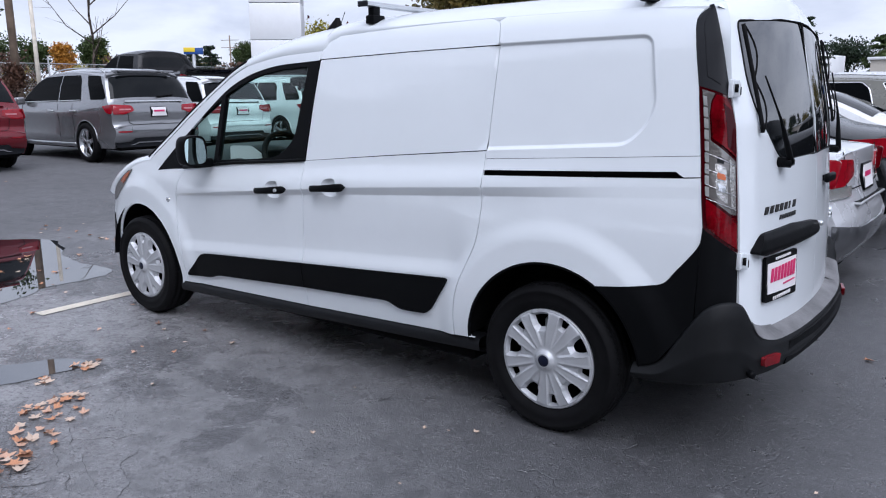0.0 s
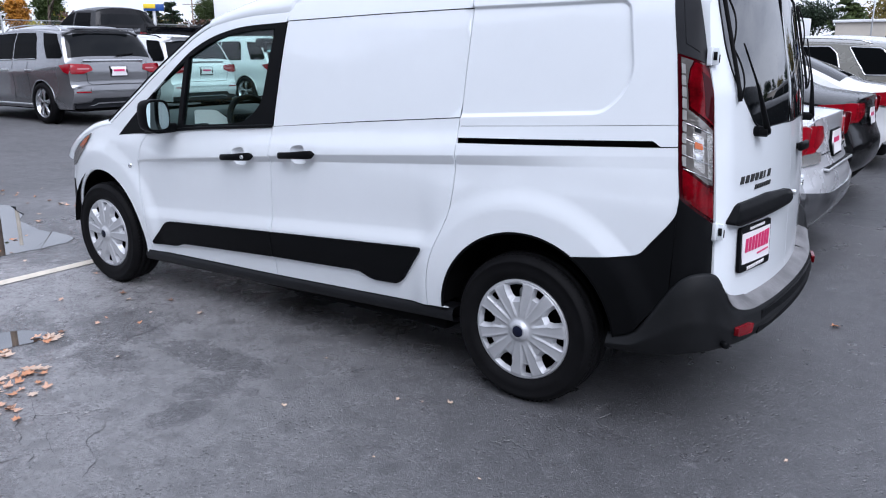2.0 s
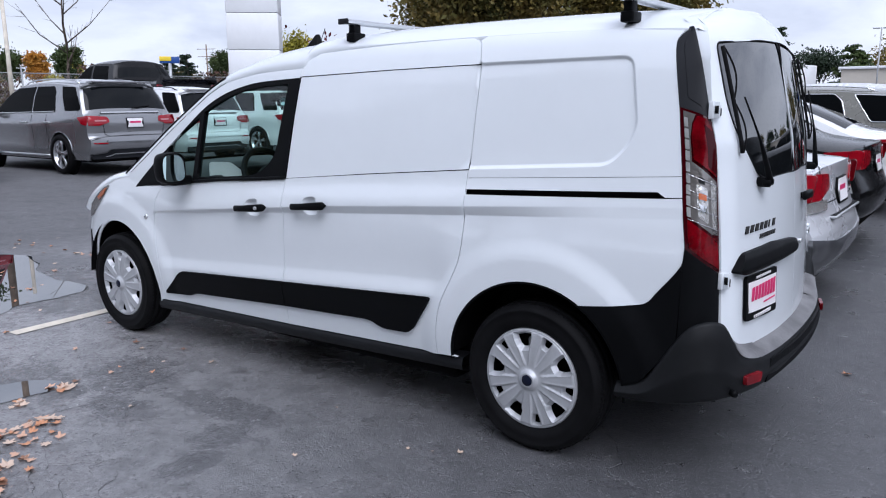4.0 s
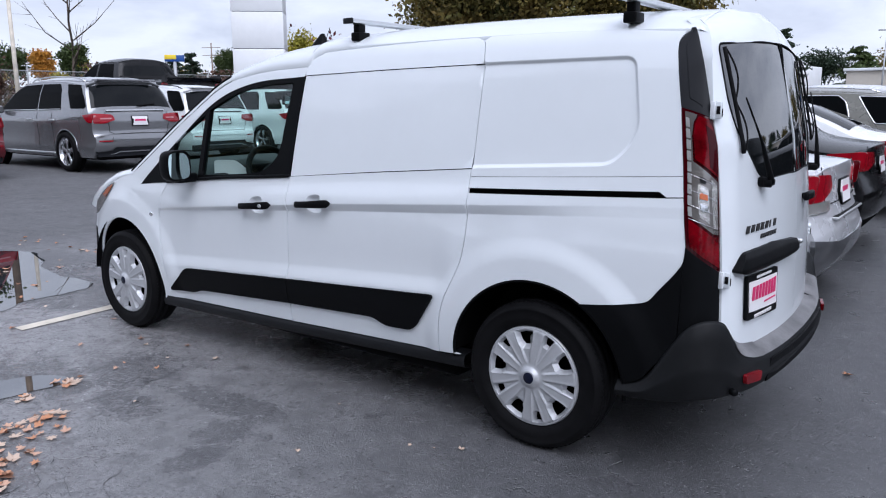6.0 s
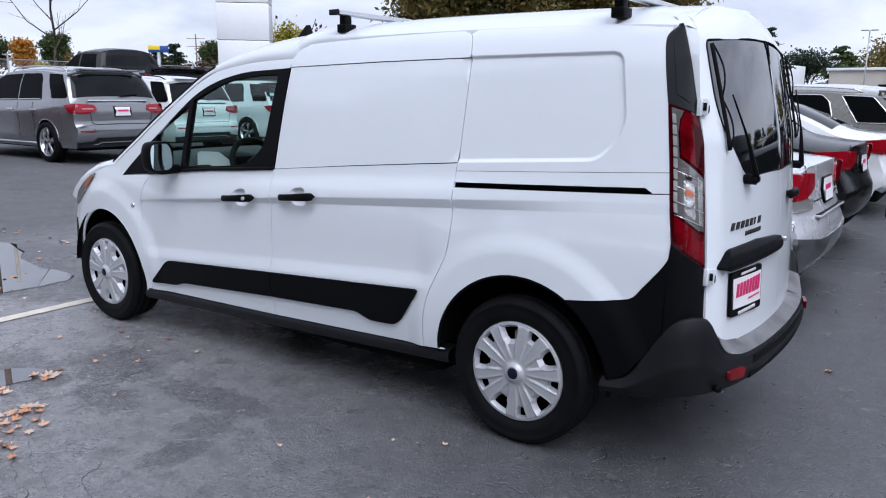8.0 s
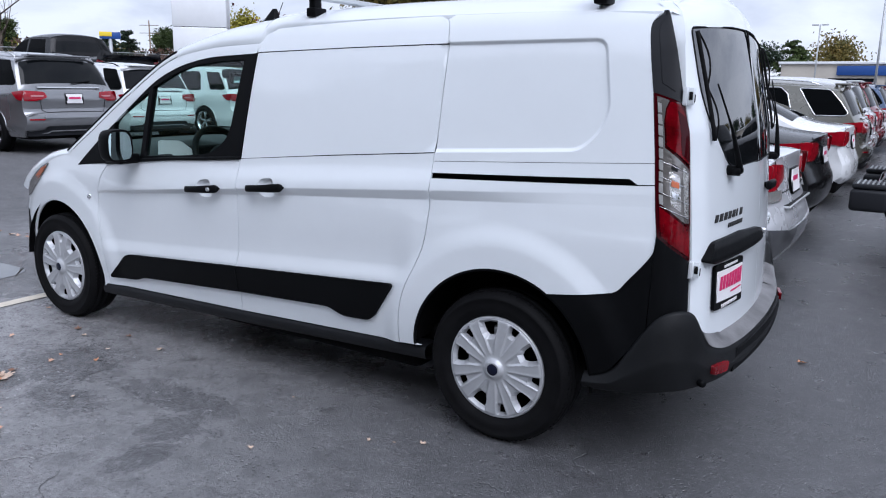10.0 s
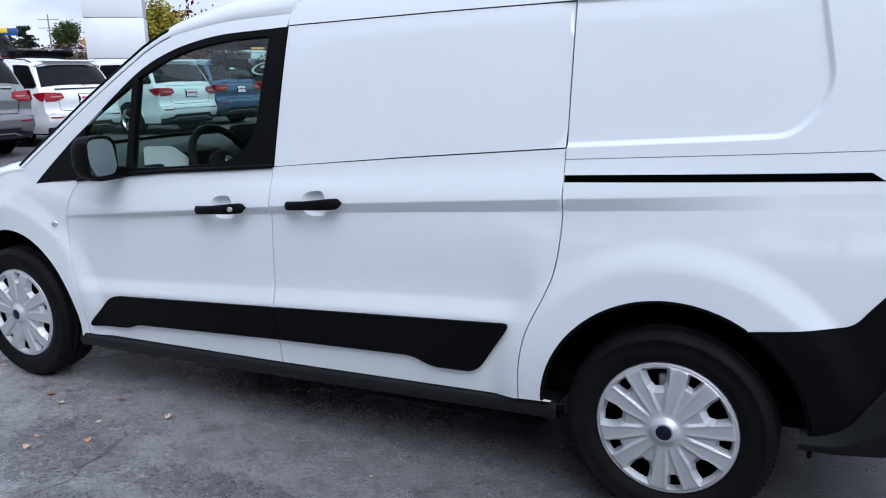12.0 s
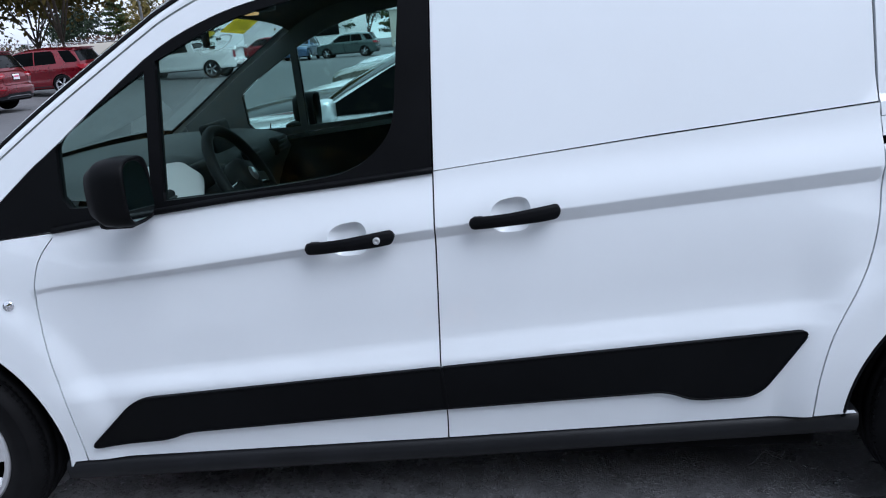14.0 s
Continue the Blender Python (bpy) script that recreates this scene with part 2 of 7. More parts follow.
def rounded(poly, radius, seg=5):
    """The polygon with each corner cut round by about radius (a number, or one for each corner)."""
    out, n = [], len(poly)
    for i in range(n):
        r = radius[i] if isinstance(radius, (list, tuple)) else radius
        p, a, b = Vector(poly[i]), Vector(poly[i - 1]), Vector(poly[(i + 1) % n])
        if r <= 0:
            out.append(tuple(p))
            continue
        da, db = (a - p), (b - p)
        k = min(r, da.length * 0.45, db.length * 0.45)
        s, e = p + da.normalized() * k, p + db.normalized() * k
        for j in range(seg + 1):
            t = j / seg
            out.append(tuple((1 - t) ** 2 * s + 2 * t * (1 - t) * p + t * t * e))
    return out


def curve(pts, n=8):
    """A smooth line through the points."""
    out = []
    P = [Vector(p) for p in pts]
    for i in range(len(P) - 1):
        p0, p1, p2, p3 = P[max(i - 1, 0)], P[i], P[i + 1], P[min(i + 2, len(P) - 1)]
        for j in range(n):
            t = j / n
            out.append(tuple(0.5 * ((2 * p1) + (p2 - p0) * t + (2 * p0 - 5 * p1 + 4 * p2 - p3) * t * t + (3 * p1 - p0 - 3 * p2 + p3) * t ** 3)))
    out.append(tuple(P[-1]))
    return out


def within(px, py, poly):
    P = np.array(poly)
    Q = np.roll(P, -1, axis=0)
    px, py = np.asarray(px)[:, None], np.asarray(py)[:, None]
    cond = (P[None, :, 1] > py) != (Q[None, :, 1] > py)
    dy = Q[:, 1] - P[:, 1]
    dy = np.where(np.abs(dy) < 1e-12, 1e-12, dy)
    xi = P[None, :, 0] + (py - P[None, :, 1]) * (Q[:, 0] - P[:, 0])[None] / dy[None]
    return (np.sum(cond & (px < xi), axis=1) % 2) == 1


from mathutils import geometry


def sheet(poly, fn, step=0.04, rim=(0, 0, 0), holes=(), out=None, lines=()):
    """Vertices and faces of a surface patch: the outline poly (in two coordinates) laid on fn(a, b) -> Vector, meshed inside with the
    given step, with holes cut, a rim turned in along the vector rim, and mesh edges laid along the given lines (creases)."""
    loops = [dense(poly, step)] + [dense(h, step) for h in holes]
    pts, edges = [], []
    for lp in loops:
        o = len(pts)
        pts += lp
        edges += [(o + i, o + (i + 1) % len(lp)) for i in range(len(lp))]
    B = np.array(pts)
    for ln in lines:
        q = np.array(dense(ln, step, False))
        ok = within(q[:, 0], q[:, 1], loops[0])
        for h in loops[1:]:
            ok &= ~within(q[:, 0], q[:, 1], h)
        ok &= np.array([np.hypot(B[:, 0] - p[0], B[:, 1] - p[1]).min() > step * 0.3 for p in q])
        last = None
        for p, k in zip(q, ok):
            if k:
                pts.append(tuple(p))
                if last is not None:
                    edges.append((last, len(pts) - 1))
                last = len(pts) - 1
            else:
                last = None
    B = np.array(pts)
    lo, hi = B.min(0), B.max(0)
    ga, gb = np.meshgrid(np.arange(lo[0] + step / 2, hi[0], step), np.arange(lo[1] + step / 2, hi[1], step))
    g = np.stack([ga.ravel(), gb.ravel()], 1)
    if len(g):
        g = g[within(g[:, 0], g[:, 1], loops[0])]
        for h in loops[1:]:
            g = g[~within(g[:, 0], g[:, 1], h)]
        if len(g):
            keep = np.ones(len(g), bool)
            for i in range(0, len(g), 400):
                d = np.hypot(g[i:i + 400, None, 0] - B[None, :, 0], g[i:i + 400, None, 1] - B[None, :, 1]).min(1)
                keep[i:i + 400] = d > step * 0.45
            g = g[keep]
    allp = [Vector(p) for p in pts] + [Vector(p) for p in g]
    vs, es, fs, *_ = geometry.delaunay_2d_cdt(allp, edges, [], 0, 1e-6)
    C = np.array([np.mean([vs[i][:] for i in f], axis=0) for f in fs])
    ok = within(C[:, 0], C[:, 1], loops[0])
    for h in loops[1:]:
        ok &= ~within(C[:, 0], C[:, 1], h)
    faces = [tuple(f) for f, o in zip(fs, ok) if o]
    verts = [Vector(fn(v[0], v[1])) for v in vs]
    h = 0.0025
    nors = []
    for v in vs:
        q = (Vector(fn(v[0] + h, v[1])) - Vector(fn(v[0] - h, v[1]))).cross(Vector(fn(v[0], v[1] + h)) - Vector(fn(v[0], v[1] - h)))
        nors.append(q.normalized())
    if out is not None and faces:
        s = 0
        for f in faces[::max(1, len(faces) // 30)]:
            a, b, c = (verts[i] for i in f[:3])
            s += (b - a).cross(c - a).dot(Vector(out))
        if s < 0:
            faces = [f[::-1] for f in faces]
        t = sum(q.dot(Vector(out)) for q in nors)
        if t < 0:
            nors = [-q for q in nors]
    if Vector(rim).length > 0:
        count = {}
        for f in faces:
            for i in range(len(f)):
                e = (f[i], f[(i + 1) % len(f)])
                count[e] = 1
        border = [e for e in count if (e[1], e[0]) not in count]
        dup = {}
        for e in border:
            for i in e:
                if i not in dup:
                    dup[i] = len(verts)
                    verts += [verts[i].copy(), verts[i] + Vector(rim)]
                    nors += [nors[i].copy(), nors[i].copy()]
        for e0, e1 in border:
            q = (verts[e1] - verts[e0]).cross(Vector(rim))
            for i in (e0, e1):
                for j in (0, 1):
                    nors[dup[i] + j] = nors[dup[i] + j] * 0.2 - q.normalized()
        for i in dup.values():
            nors[i].normalize()
            nors[i + 1].normalize()
        faces += [(dup[b], dup[a], dup[a] + 1, dup[b] + 1) for a, b in border]
    NORMALS[id(verts)] = (verts, nors)
    return verts, faces


def join(*pieces):
    V, F = [], []
    for v, f in pieces:
        o = len(V)
        V += list(v)
        F += [tuple(i + o for i in q) for q in f]
    return V, F


def flip(piece):
    """The mirror image of a piece across the plane y = 0."""
    v, f = piece
    w = [Vector((p[0], -p[1], p[2])) for p in v]
    if id(v) in NORMALS:
        NORMALS[id(w)] = (w, [Vector((q.x, -q.y, q.z)) for q in NORMALS[id(v)][1]])
    return w, [q[::-1] for q in f]


def grid(rows):
    """Verts and faces of a lattice of points."""
    n = len(rows[0])
    V = [Vector(p) for r in rows for p in r]
    F = [(i * n + j, i * n + j + 1, (i + 1) * n + j + 1, (i + 1) * n + j) for i in range(len(rows) - 1) for j in range(n - 1)]
    return V, F


def thing(name, label, category, group="", kind="", at=None):
    ob = new(name)
    ob.empty_display_size = 0.2
    if at is not None:
        ob.matrix_world = at
    return tagged(ob, label, category, group, kind)

# ---- the white cargo van: its nose points to -x, its left side faces the camera, the rear axle is at x = 0 ----
HUB_Z, WHEEL_Z, FRONT_X = 0.322, 0.313, -3.062
ZT = np.arange(0.0, 2.0, 0.005)
YT = np.interp(ZT, [0.15, 0.3, 0.4, 0.5, 0.6, 0.7, 0.8, 0.9, 1.0, 1.07, 1.17, 1.3, 1.4, 1.55, 1.62, 1.70, 1.74, 1.78],
               [0.835, 0.850, 0.868, 0.878, 0.880, 0.878, 0.876, 0.873, 0.860, 0.845, 0.825, 0.797, 0.775, 0.738, 0.718, 0.685, 0.655, 0.60])
KER = np.exp(-0.5 * (np.arange(-12, 13) * 0.005 / 0.02) ** 2)
YT[12:-12] = np.convolve(YT, KER / KER.sum(), "same")[12:-12]
QUARTER = np.array(dense(rounded([(-0.60, 1.625), (0.338, 1.633), (0.390, 1.37), (0.362, 1.285), (0.290, 1.212), (-0.60, 1.158)], [0, 0.05, 0.1, 0.1, 0.1, 0], 8), 0.01))


def vy(x, z):
    """Half the van's width at the length x and height z."""
    y = float(np.interp(z, ZT, YT))
    if x < -2.75:
        y -= 0.16 * (-2.75 - x) ** 2
    if x > 0:
        y -= 0.085 * x * x
    zc = float(np.interp(x, [-2.7, -2.6, -1.17, -0.35, 0.3, 0.6], [0.80, 0.82, 0.942, 0.998, 1.04, 1.055]))
    hb = float(np.interp(x, [-2.7, -1.17, -0.35, 0.6], [0.005, 0.018, 0.020, 0.021]))
    a = 0.015 * glide((x + 2.8) / 0.5) * (1 - 0.85 * glide((x + 0.30) / 0.70))
    w = z - zc
    if w >= hb:
        y += a * (1 - glide((w - hb) / 0.13))
    elif w > -hb:
        y += a * (0.75 * w / hb + 0.25)
    else:
        y += -0.5 * a * (1 - glide((-hb - w) / 0.2))
    k = glide((x + 2.68) / 0.14) * glide((-0.40 - x) / 0.16)
    w2 = z - (0.594 + 0.0626 * (x + 0.51))
    if k > 0 and w2 > 0:
        y -= k * 0.017 * glide(w2 / 0.085) * (1 - glide((w2 - 0.09) / 0.3))
    for hx in (0.0, FRONT_X):
        r = math.hypot(x - hx, z - HUB_Z)
        y += (0.020 if hx == 0 else 0.014) * (1 - glide((r - 0.50) / 0.10))
    if -0.36 < x < 0.45 and 1.12 < z < 1.70:
        d = float(np.hypot(QUARTER[:, 0] - x, QUARTER[:, 1] - z).min())
        if within([x], [z], QUARTER)[0]:
            y -= 0.012 * glide(d / 0.015)
    return y


def band(k, dw):
    """A line along the shoulder crease: k = 1 its upper edge, -1 its lower."""
    return [(x, float(np.interp(x, [-2.7, -2.6, -1.17, -0.35, 0.3, 0.6], [0.80, 0.82, 0.942, 0.998, 1.04, 1.055])) + k * float(np.interp(x, [-2.7, -1.17, -0.35, 0.6], [0.005, 0.018, 0.020, 0.021])) + dw) for x in np.linspace(-2.64, 0.60, 40)]


CREASE = [band(1, 0.004), band(1, -0.003), band(-1, 0.003), band(-1, -0.004)] + [[(x, 0.594 + 0.0626 * (x + 0.51) + w) for x in np.linspace(-2.6, -0.4, 20)] for w in (0.0, 0.03, 0.06, 0.085)]


def ring_in(poly, d):
    """The loop moved inwards by d."""
    n = len(poly)
    out = []
    for i in range(n):
        t = Vector(poly[(i + 2) % n]) - Vector(poly[i - 2])
        out.append((poly[i][0] + t.y / t.length * d, poly[i][1] - t.x / t.length * d))
    return out + out[:1]


QL = [tuple(p) for p in QUARTER]
CREASE_Q = [ring_in(QL, d) for d in (-0.002, 0.003, 0.0075, 0.012, 0.018)]


def side(off=0.0):
    return lambda x, z: Vector((x, -vy(x, z) - off, z))


VAN = thing("cargo_van", "white compact cargo van with black lower cladding, parked on asphalt", "van")
LEFT_OUT = (0, -1, 0)
OTHER = {}


def vpanel(name, poly, material, parent, off=0.0, step=0.035, rim=0.014, holes=(), label="", both=True, lines=()):
    """A body panel on the van's left side, and its mirror image on the right side."""
    pc = sheet(poly, side(off), step, (0, rim, 0), holes, LEFT_OUT, lines)
    ob = raw(name, *pc, material, parent, label)
    if both:
        raw(name, *flip(pc), material, OTHER.get(parent.name, parent), label)
    return ob


# lines shared by neighbouring panels; G is half the gap between two panels
G = 0.0021
DOOR_FRONT = curve([(-2.549, 0.975), (-2.61, 0.90), (-2.642, 0.776), (-2.632, 0.603), (-2.612, 0.43), (-2.606, 0.266)], 4)
SEAM_B = curve([(-1.504, 0.292), (-1.500, 0.40), (-1.506, 0.534), (-1.493, 0.85), (-1.486, 1.076)], 5)
SEAM_B_UP = [(-1.486, 1.076), (-1.476, 1.33), (-1.464, 1.592), (-1.457, 1.638)]
ROOF_SEAM = curve([(-1.457, 1.638), (-1.626, 1.631), (-1.766, 1.622), (-1.91, 1.603), (-2.059, 1.573), (-2.179, 1.521), (-2.241, 1.484), (-2.304, 1.444), (-2.534, 1.293), (-2.708, 1.169), (-2.93, 1.02)], 4)
BLACK = curve([(-1.467, 1.588), (-1.538, 1.584), (-1.759, 1.573), (-1.903, 1.553), (-2.052, 1.515), (-2.205, 1.447), (-2.362, 1.335), (-2.527, 1.206), (-2.615, 1.14), (-2.833, 0.956)], 4)
BELT = curve([(-2.833, 0.956), (-2.553, 0.982), (-2.298, 1.010), (-2.012, 1.038), (-1.745, 1.056), (-1.486, 1.076)], 4)
SLIDE_REAR = curve([(-0.350, 1.172), (-0.346, 1.05), (-0.350, 0.90), (-0.366, 0.79), (-0.394, 0.71), (-0.456, 0.575), (-0.483, 0.45), (-0.489, 0.326)], 5)
SLIDE_TOP = curve([(-1.457, 1.645), (-1.423, 1.680), (-1.366, 1.702), (-1.328, 1.711), (-0.889, 1.731), (-0.47, 1.739)], 4) + curve([(-0.43, 1.737), (-0.392, 1.722), (-0.374, 1.695), (-0.358, 1.622)], 4)


def shift(line, dx, dz=0.0):
    return [(x + dx, z + dz) for x, z in line]


def soft_cos(a):
    return math.copysign(abs(math.cos(a)) ** 0.7, math.cos(a))


def cup_edge(cx, cz, a, q=1.0):
    """A point on the recess outline: squarish, its upper edge rising towards the rear."""
    ca, sa = soft_cos(a), math.copysign(abs(math.sin(a)) ** 0.7, math.sin(a))
    z = (0.050 if sa > 0 else 0.044) * sa + (0.008 * ca if sa > 0 else 0.0)
    return cx + 0.054 * q * ca, cz + q * z


def cup_hole(cx, cz, n=28):
    return [cup_edge(cx, cz, 2 * math.pi * i / n) for i in range(n)]


def cup(cx, cz, parent):
    rows = []
    for i in range(7):
        q = i / 6
        rows.append([side(0)(*cup_edge(cx, cz, a, q)) + Vector((0, 0.026 * (1 - q ** (3.2 + 1.4 * math.sin(a))), 0)) for a in [2 * math.pi * k / 28 for k in range(29)]])
    v, f = grid(rows)
    raw("handle_cup", v, [q[::-1] for q in f], WHITE, parent, "white recess behind the handle")


def handle(x0, x1, z0, z1, parent, lock):
    """A black pull handle bridging the recess."""
    rows = []
    for i in range(25):
        q = 0.5 - 0.5 * math.cos(math.pi * i / 24)
        x, z = x0 + (x1 - x0) * q, z0 + (z1 - z0) * q
        end = min(1.0, min(q, 1 - q) * 0.24 / 0.014)
        h = 0.0168 + 0.0035 * glide((q - 0.35) / 0.5)
        h *= max(0.25, (1 - (1 - end) ** 2) ** 0.5)
        lift = 0.012 + 0.026 * math.sin(math.pi * min(1, max(0, q))) ** 0.5
        base = side(0)(x, z)
        rows.append([base + Vector((0, -lift - 0.010 * soft_cos(a), h * math.copysign(abs(math.sin(a)) ** 0.75, math.sin(a)))) for a in [2 * math.pi * k / 12 for k in range(13)]])
    v, f = grid(rows)
    n = 13
    f += [tuple(range(12))[::-1], tuple((len(rows) - 1) * n + k for k in range(12))]
    hd = raw("handle", v, f, PLASTIC, parent, "black plastic pull handle")
    for q in (0.10, 0.86):
        bm = bmesh.new()
        x, z = x0 + (x1 - x0) * q, z0 + (z1 - z0) * q
        p = side(0)(x, z)
        box(bm, x - 0.014, x + 0.014, p.y - 0.022, p.y + 0.01, z - 0.012, z + 0.012, 0.004)
        part("handle_foot", bm, PLASTIC, hd)
    if lock:
        bm = bmesh.new()
        q = 0.82
        p = side(0)(x0 + (x1 - x0) * q, z0 + (z1 - z0) * q)
        lathe(bm, [(0.0, -0.002), (0.0035, -0.002), (0.004, -0.003), (0.0085, -0.003), (0.0095, -0.001), (0.0095, 0.02)], 20, Matrix.Translation(p + Vector((0, -0.0455, 0))))
        part("lock", bm, GALV, hd, "steel lock cylinder")


# front doors: skin below the belt, white frame over the window, black surround, two panes
fdoor = raw("front_door", *sheet(shift(BELT[4:], 0, -G) + [(x - G, z) for x, z in SEAM_B[::-1]] + shift(DOOR_FRONT[::-1], G)[:-1],
            side(), 0.016, (0, 0.014, 0), [cup_hole(-1.727, 0.909)], LEFT_OUT, CREASE), WHITE, VAN, "white driver's door skin")
skin_r = sheet(shift(BELT[4:], 0, -G) + [(x - G, z) for x, z in SEAM_B[::-1]] + shift(DOOR_FRONT[::-1], G)[:-1], side(), 0.05, (0, 0.014, 0), (), LEFT_OUT)
pdoor = raw("front_door", *flip(skin_r), WHITE, VAN, "white passenger's door skin")
OTHER[fdoor.name] = pdoor
cup(-1.727, 0.909, fdoor)
handle(-1.839, -1.597, 0.901, 0.922, fdoor, True)
frame_poly = shift(ROOF_SEAM, 0, -G) + [(-2.86, 0.962)] + [(x, z + 0.002) for x, z in BLACK[::-1]] + [(-1.466, 1.60)]
vpanel("window_frame", frame_poly, WHITE, fdoor, 0.0, 0.03)
GLASS = [(-1.545, 1.560)] + curve([(-1.74, 1.552), (-1.9, 1.530), (-2.049, 1.489), (-2.203, 1.421), (-2.218, 1.412)], 3) + [(-2.226, 1.046)] + \
    curve([(-2.014, 1.058), (-1.775, 1.079), (-1.70, 1.098), (-1.649, 1.127), (-1.600, 1.178), (-1.580, 1.235), (-1.572, 1.30)], 3)
QGLASS = [(-2.25, 1.392)] + curve([(-2.37, 1.320), (-2.49, 1.243), (-2.52, 1.203)], 3) + [(-2.518, 1.072), (-2.495, 1.042), (-2.262, 1.043)]
surround = sheet([p for p in BLACK] + [(-2.70, 0.972)] + shift(BELT[4:], 0, G)[:-1] + [(-1.489, 1.08)] + [(x - 0.002, z) for x, z in SEAM_B_UP[1:3]], side(0.001), 0.03, (0, 0.02, 0), [GLASS, QGLASS], LEFT_OUT)
raw("window_surround", *surround, PLASTIC, fdoor, "black window surround")
raw("window_surround", *flip(surround), PLASTIC, pdoor, "black window surround")
for nm, poly in (("window_pane", GLASS), ("quarter_pane", QGLASS)):
    pc = sheet(poly, side(-0.012), 0.05, (0, 0.004, 0), (), LEFT_OUT)
    for pcs, par in ((pc, fdoor), (flip(pc), pdoor)):
        raw(nm, *pcs, WINDOW, par, "green-tinted window glass").visible_shadow = False
# the line along the lower edge of the window
bm = bmesh.new()
tube(bm, [side(0.005)(x, z + 0.005) for x, z in BELT[4:]], 0.009, 8)
part("window_seal", bm, PLASTIC, fdoor)

# sliding doors: lower skin, blank where a window would be, and the top strip
SL_LOW = [(x + G, z) for x, z in SEAM_B] + shift([(-1.486, 1.076), (-0.92, 1.127), (-0.350, 1.172)], 0, -G)[1:] + [(x - G, z) for x, z in SLIDE_REAR[1:]]
sdoor = raw("sliding_door", *sheet(SL_LOW, side(), 0.016, (0, 0.014, 0), [cup_hole(-1.288, 0.948)], LEFT_OUT, CREASE), WHITE, VAN, "white sliding door skin")
OTHER[sdoor.name] = raw("sliding_door", *flip(sheet(SL_LOW, side(), 0.06, (0, 0.014, 0), (), LEFT_OUT)), WHITE, VAN, "white sliding door skin")
cup(-1.288, 0.948, sdoor)
handle(-1.397, -1.159, 0.942, 0.963, sdoor, False)
SL_MID = [(-1.486 + G, 1.076 + G), (-0.92, 1.127 + G), (-0.350 - G, 1.172 + G), (-0.357 - G, 1.619 - G), (-0.854, 1.610 - G), (-1.464 + G, 1.593 - G), (-1.476 + G, 1.33)]
vpanel("window_blank", SL_MID, WHITE, sdoor, -0.004, 0.06, label="white blanked window panel")
SL_TOP = [(-1.464 + G, 1.593 + G), (-0.854, 1.610 + G), (-0.357 - G, 1.619 + G)] + shift(SLIDE_TOP, 0, -G)[::-1][1:]
vpanel("upper_panel", SL_TOP, WHITE, sdoor, 0.0, 0.03)

# rear quarters
LAMP_A = curve([(0.500, 1.70), (0.490, 1.665), (0.51, 1.558), (0.536, 1.435), (0.572, 1.213), (0.600, 1.012), (0.613, 0.933)], 5)
CLAD_TOP = curve([(0.611, 0.933), (0.608, 0.879), (0.581, 0.832), (0.522, 0.758), (0.499, 0.727), (0.478, 0.710), (0.446, 0.700), (0.330, 0.682), (0.216, 0.668)], 4)


def arch(hx, r, a0, a1, n=30):
    return [(hx + r * math.cos(radians(a0 + (a1 - a0) * i / n)), HUB_Z + r * math.sin(radians(a0 + (a1 - a0) * i / n))) for i in range(n + 1)]


REAR_ARCH = arch(0.0, 0.412, 58, 178)
SEAM_RAIL = [(-0.349, 1.138), (0.575, 1.187)]
upper = [(-0.349 + G, 1.138 + 0.5 * G), (0.577 - G, 1.187 + 0.5 * G)] + [(x - G, z) for x, z in LAMP_A[::-1] if z > 1.19] + [(0.505, 1.715), (0.2, 1.737), (-0.36, 1.74)] + [(x + 2 * G, z) for x, z in SLIDE_TOP if x > -0.40] + [(-0.352 + G, 1.40)]
quarter = vpanel("quarter_panel", upper, WHITE, VAN, 0.0, 0.014, label="white quarter panel with a pressed rectangle", lines=CREASE_Q)
vpanel("rail_cover", [(-0.349 + G, 1.138 - 0.5 * G), (0.577 - G, 1.187 - 0.5 * G), (0.588 - G, 1.112), (0.522, 1.108), (0.492, 1.127), (-0.349 + G, 1.091)], WHITE, quarter, 0.0, 0.03, 0.03)
lower = [(-0.350 + G, 1.068), (0.516, 1.103), (0.588 - G, 1.108)] + [(x - G, z) for x, z in LAMP_A if z < 1.10] + CLAD_TOP + REAR_ARCH + [(-0.375, 0.335), (-0.489 + G, 0.328)] + [(x + G, z) for x, z in SLIDE_REAR[::-1] if z < 1.06][1:]
vpanel("lower_quarter_panel", lower, WHITE, VAN, 0.0, 0.016, label="white panel flared round the rear wheel", lines=CREASE[:4])
# lip round the wheel opening
for hx, a0, a1 in ((0.0, -4, 180), (FRONT_X, -14, 178)):
    bm = bmesh.new()
    pts = [Vector((x, -vy(x, z) + 0.006, z)) for x, z in arch(hx, 0.407, a0, a1, 40)]
    tube(bm, pts, 0.007, 6)
    part("arch_lip", bm, WHITE if hx else PLASTIC, VAN)

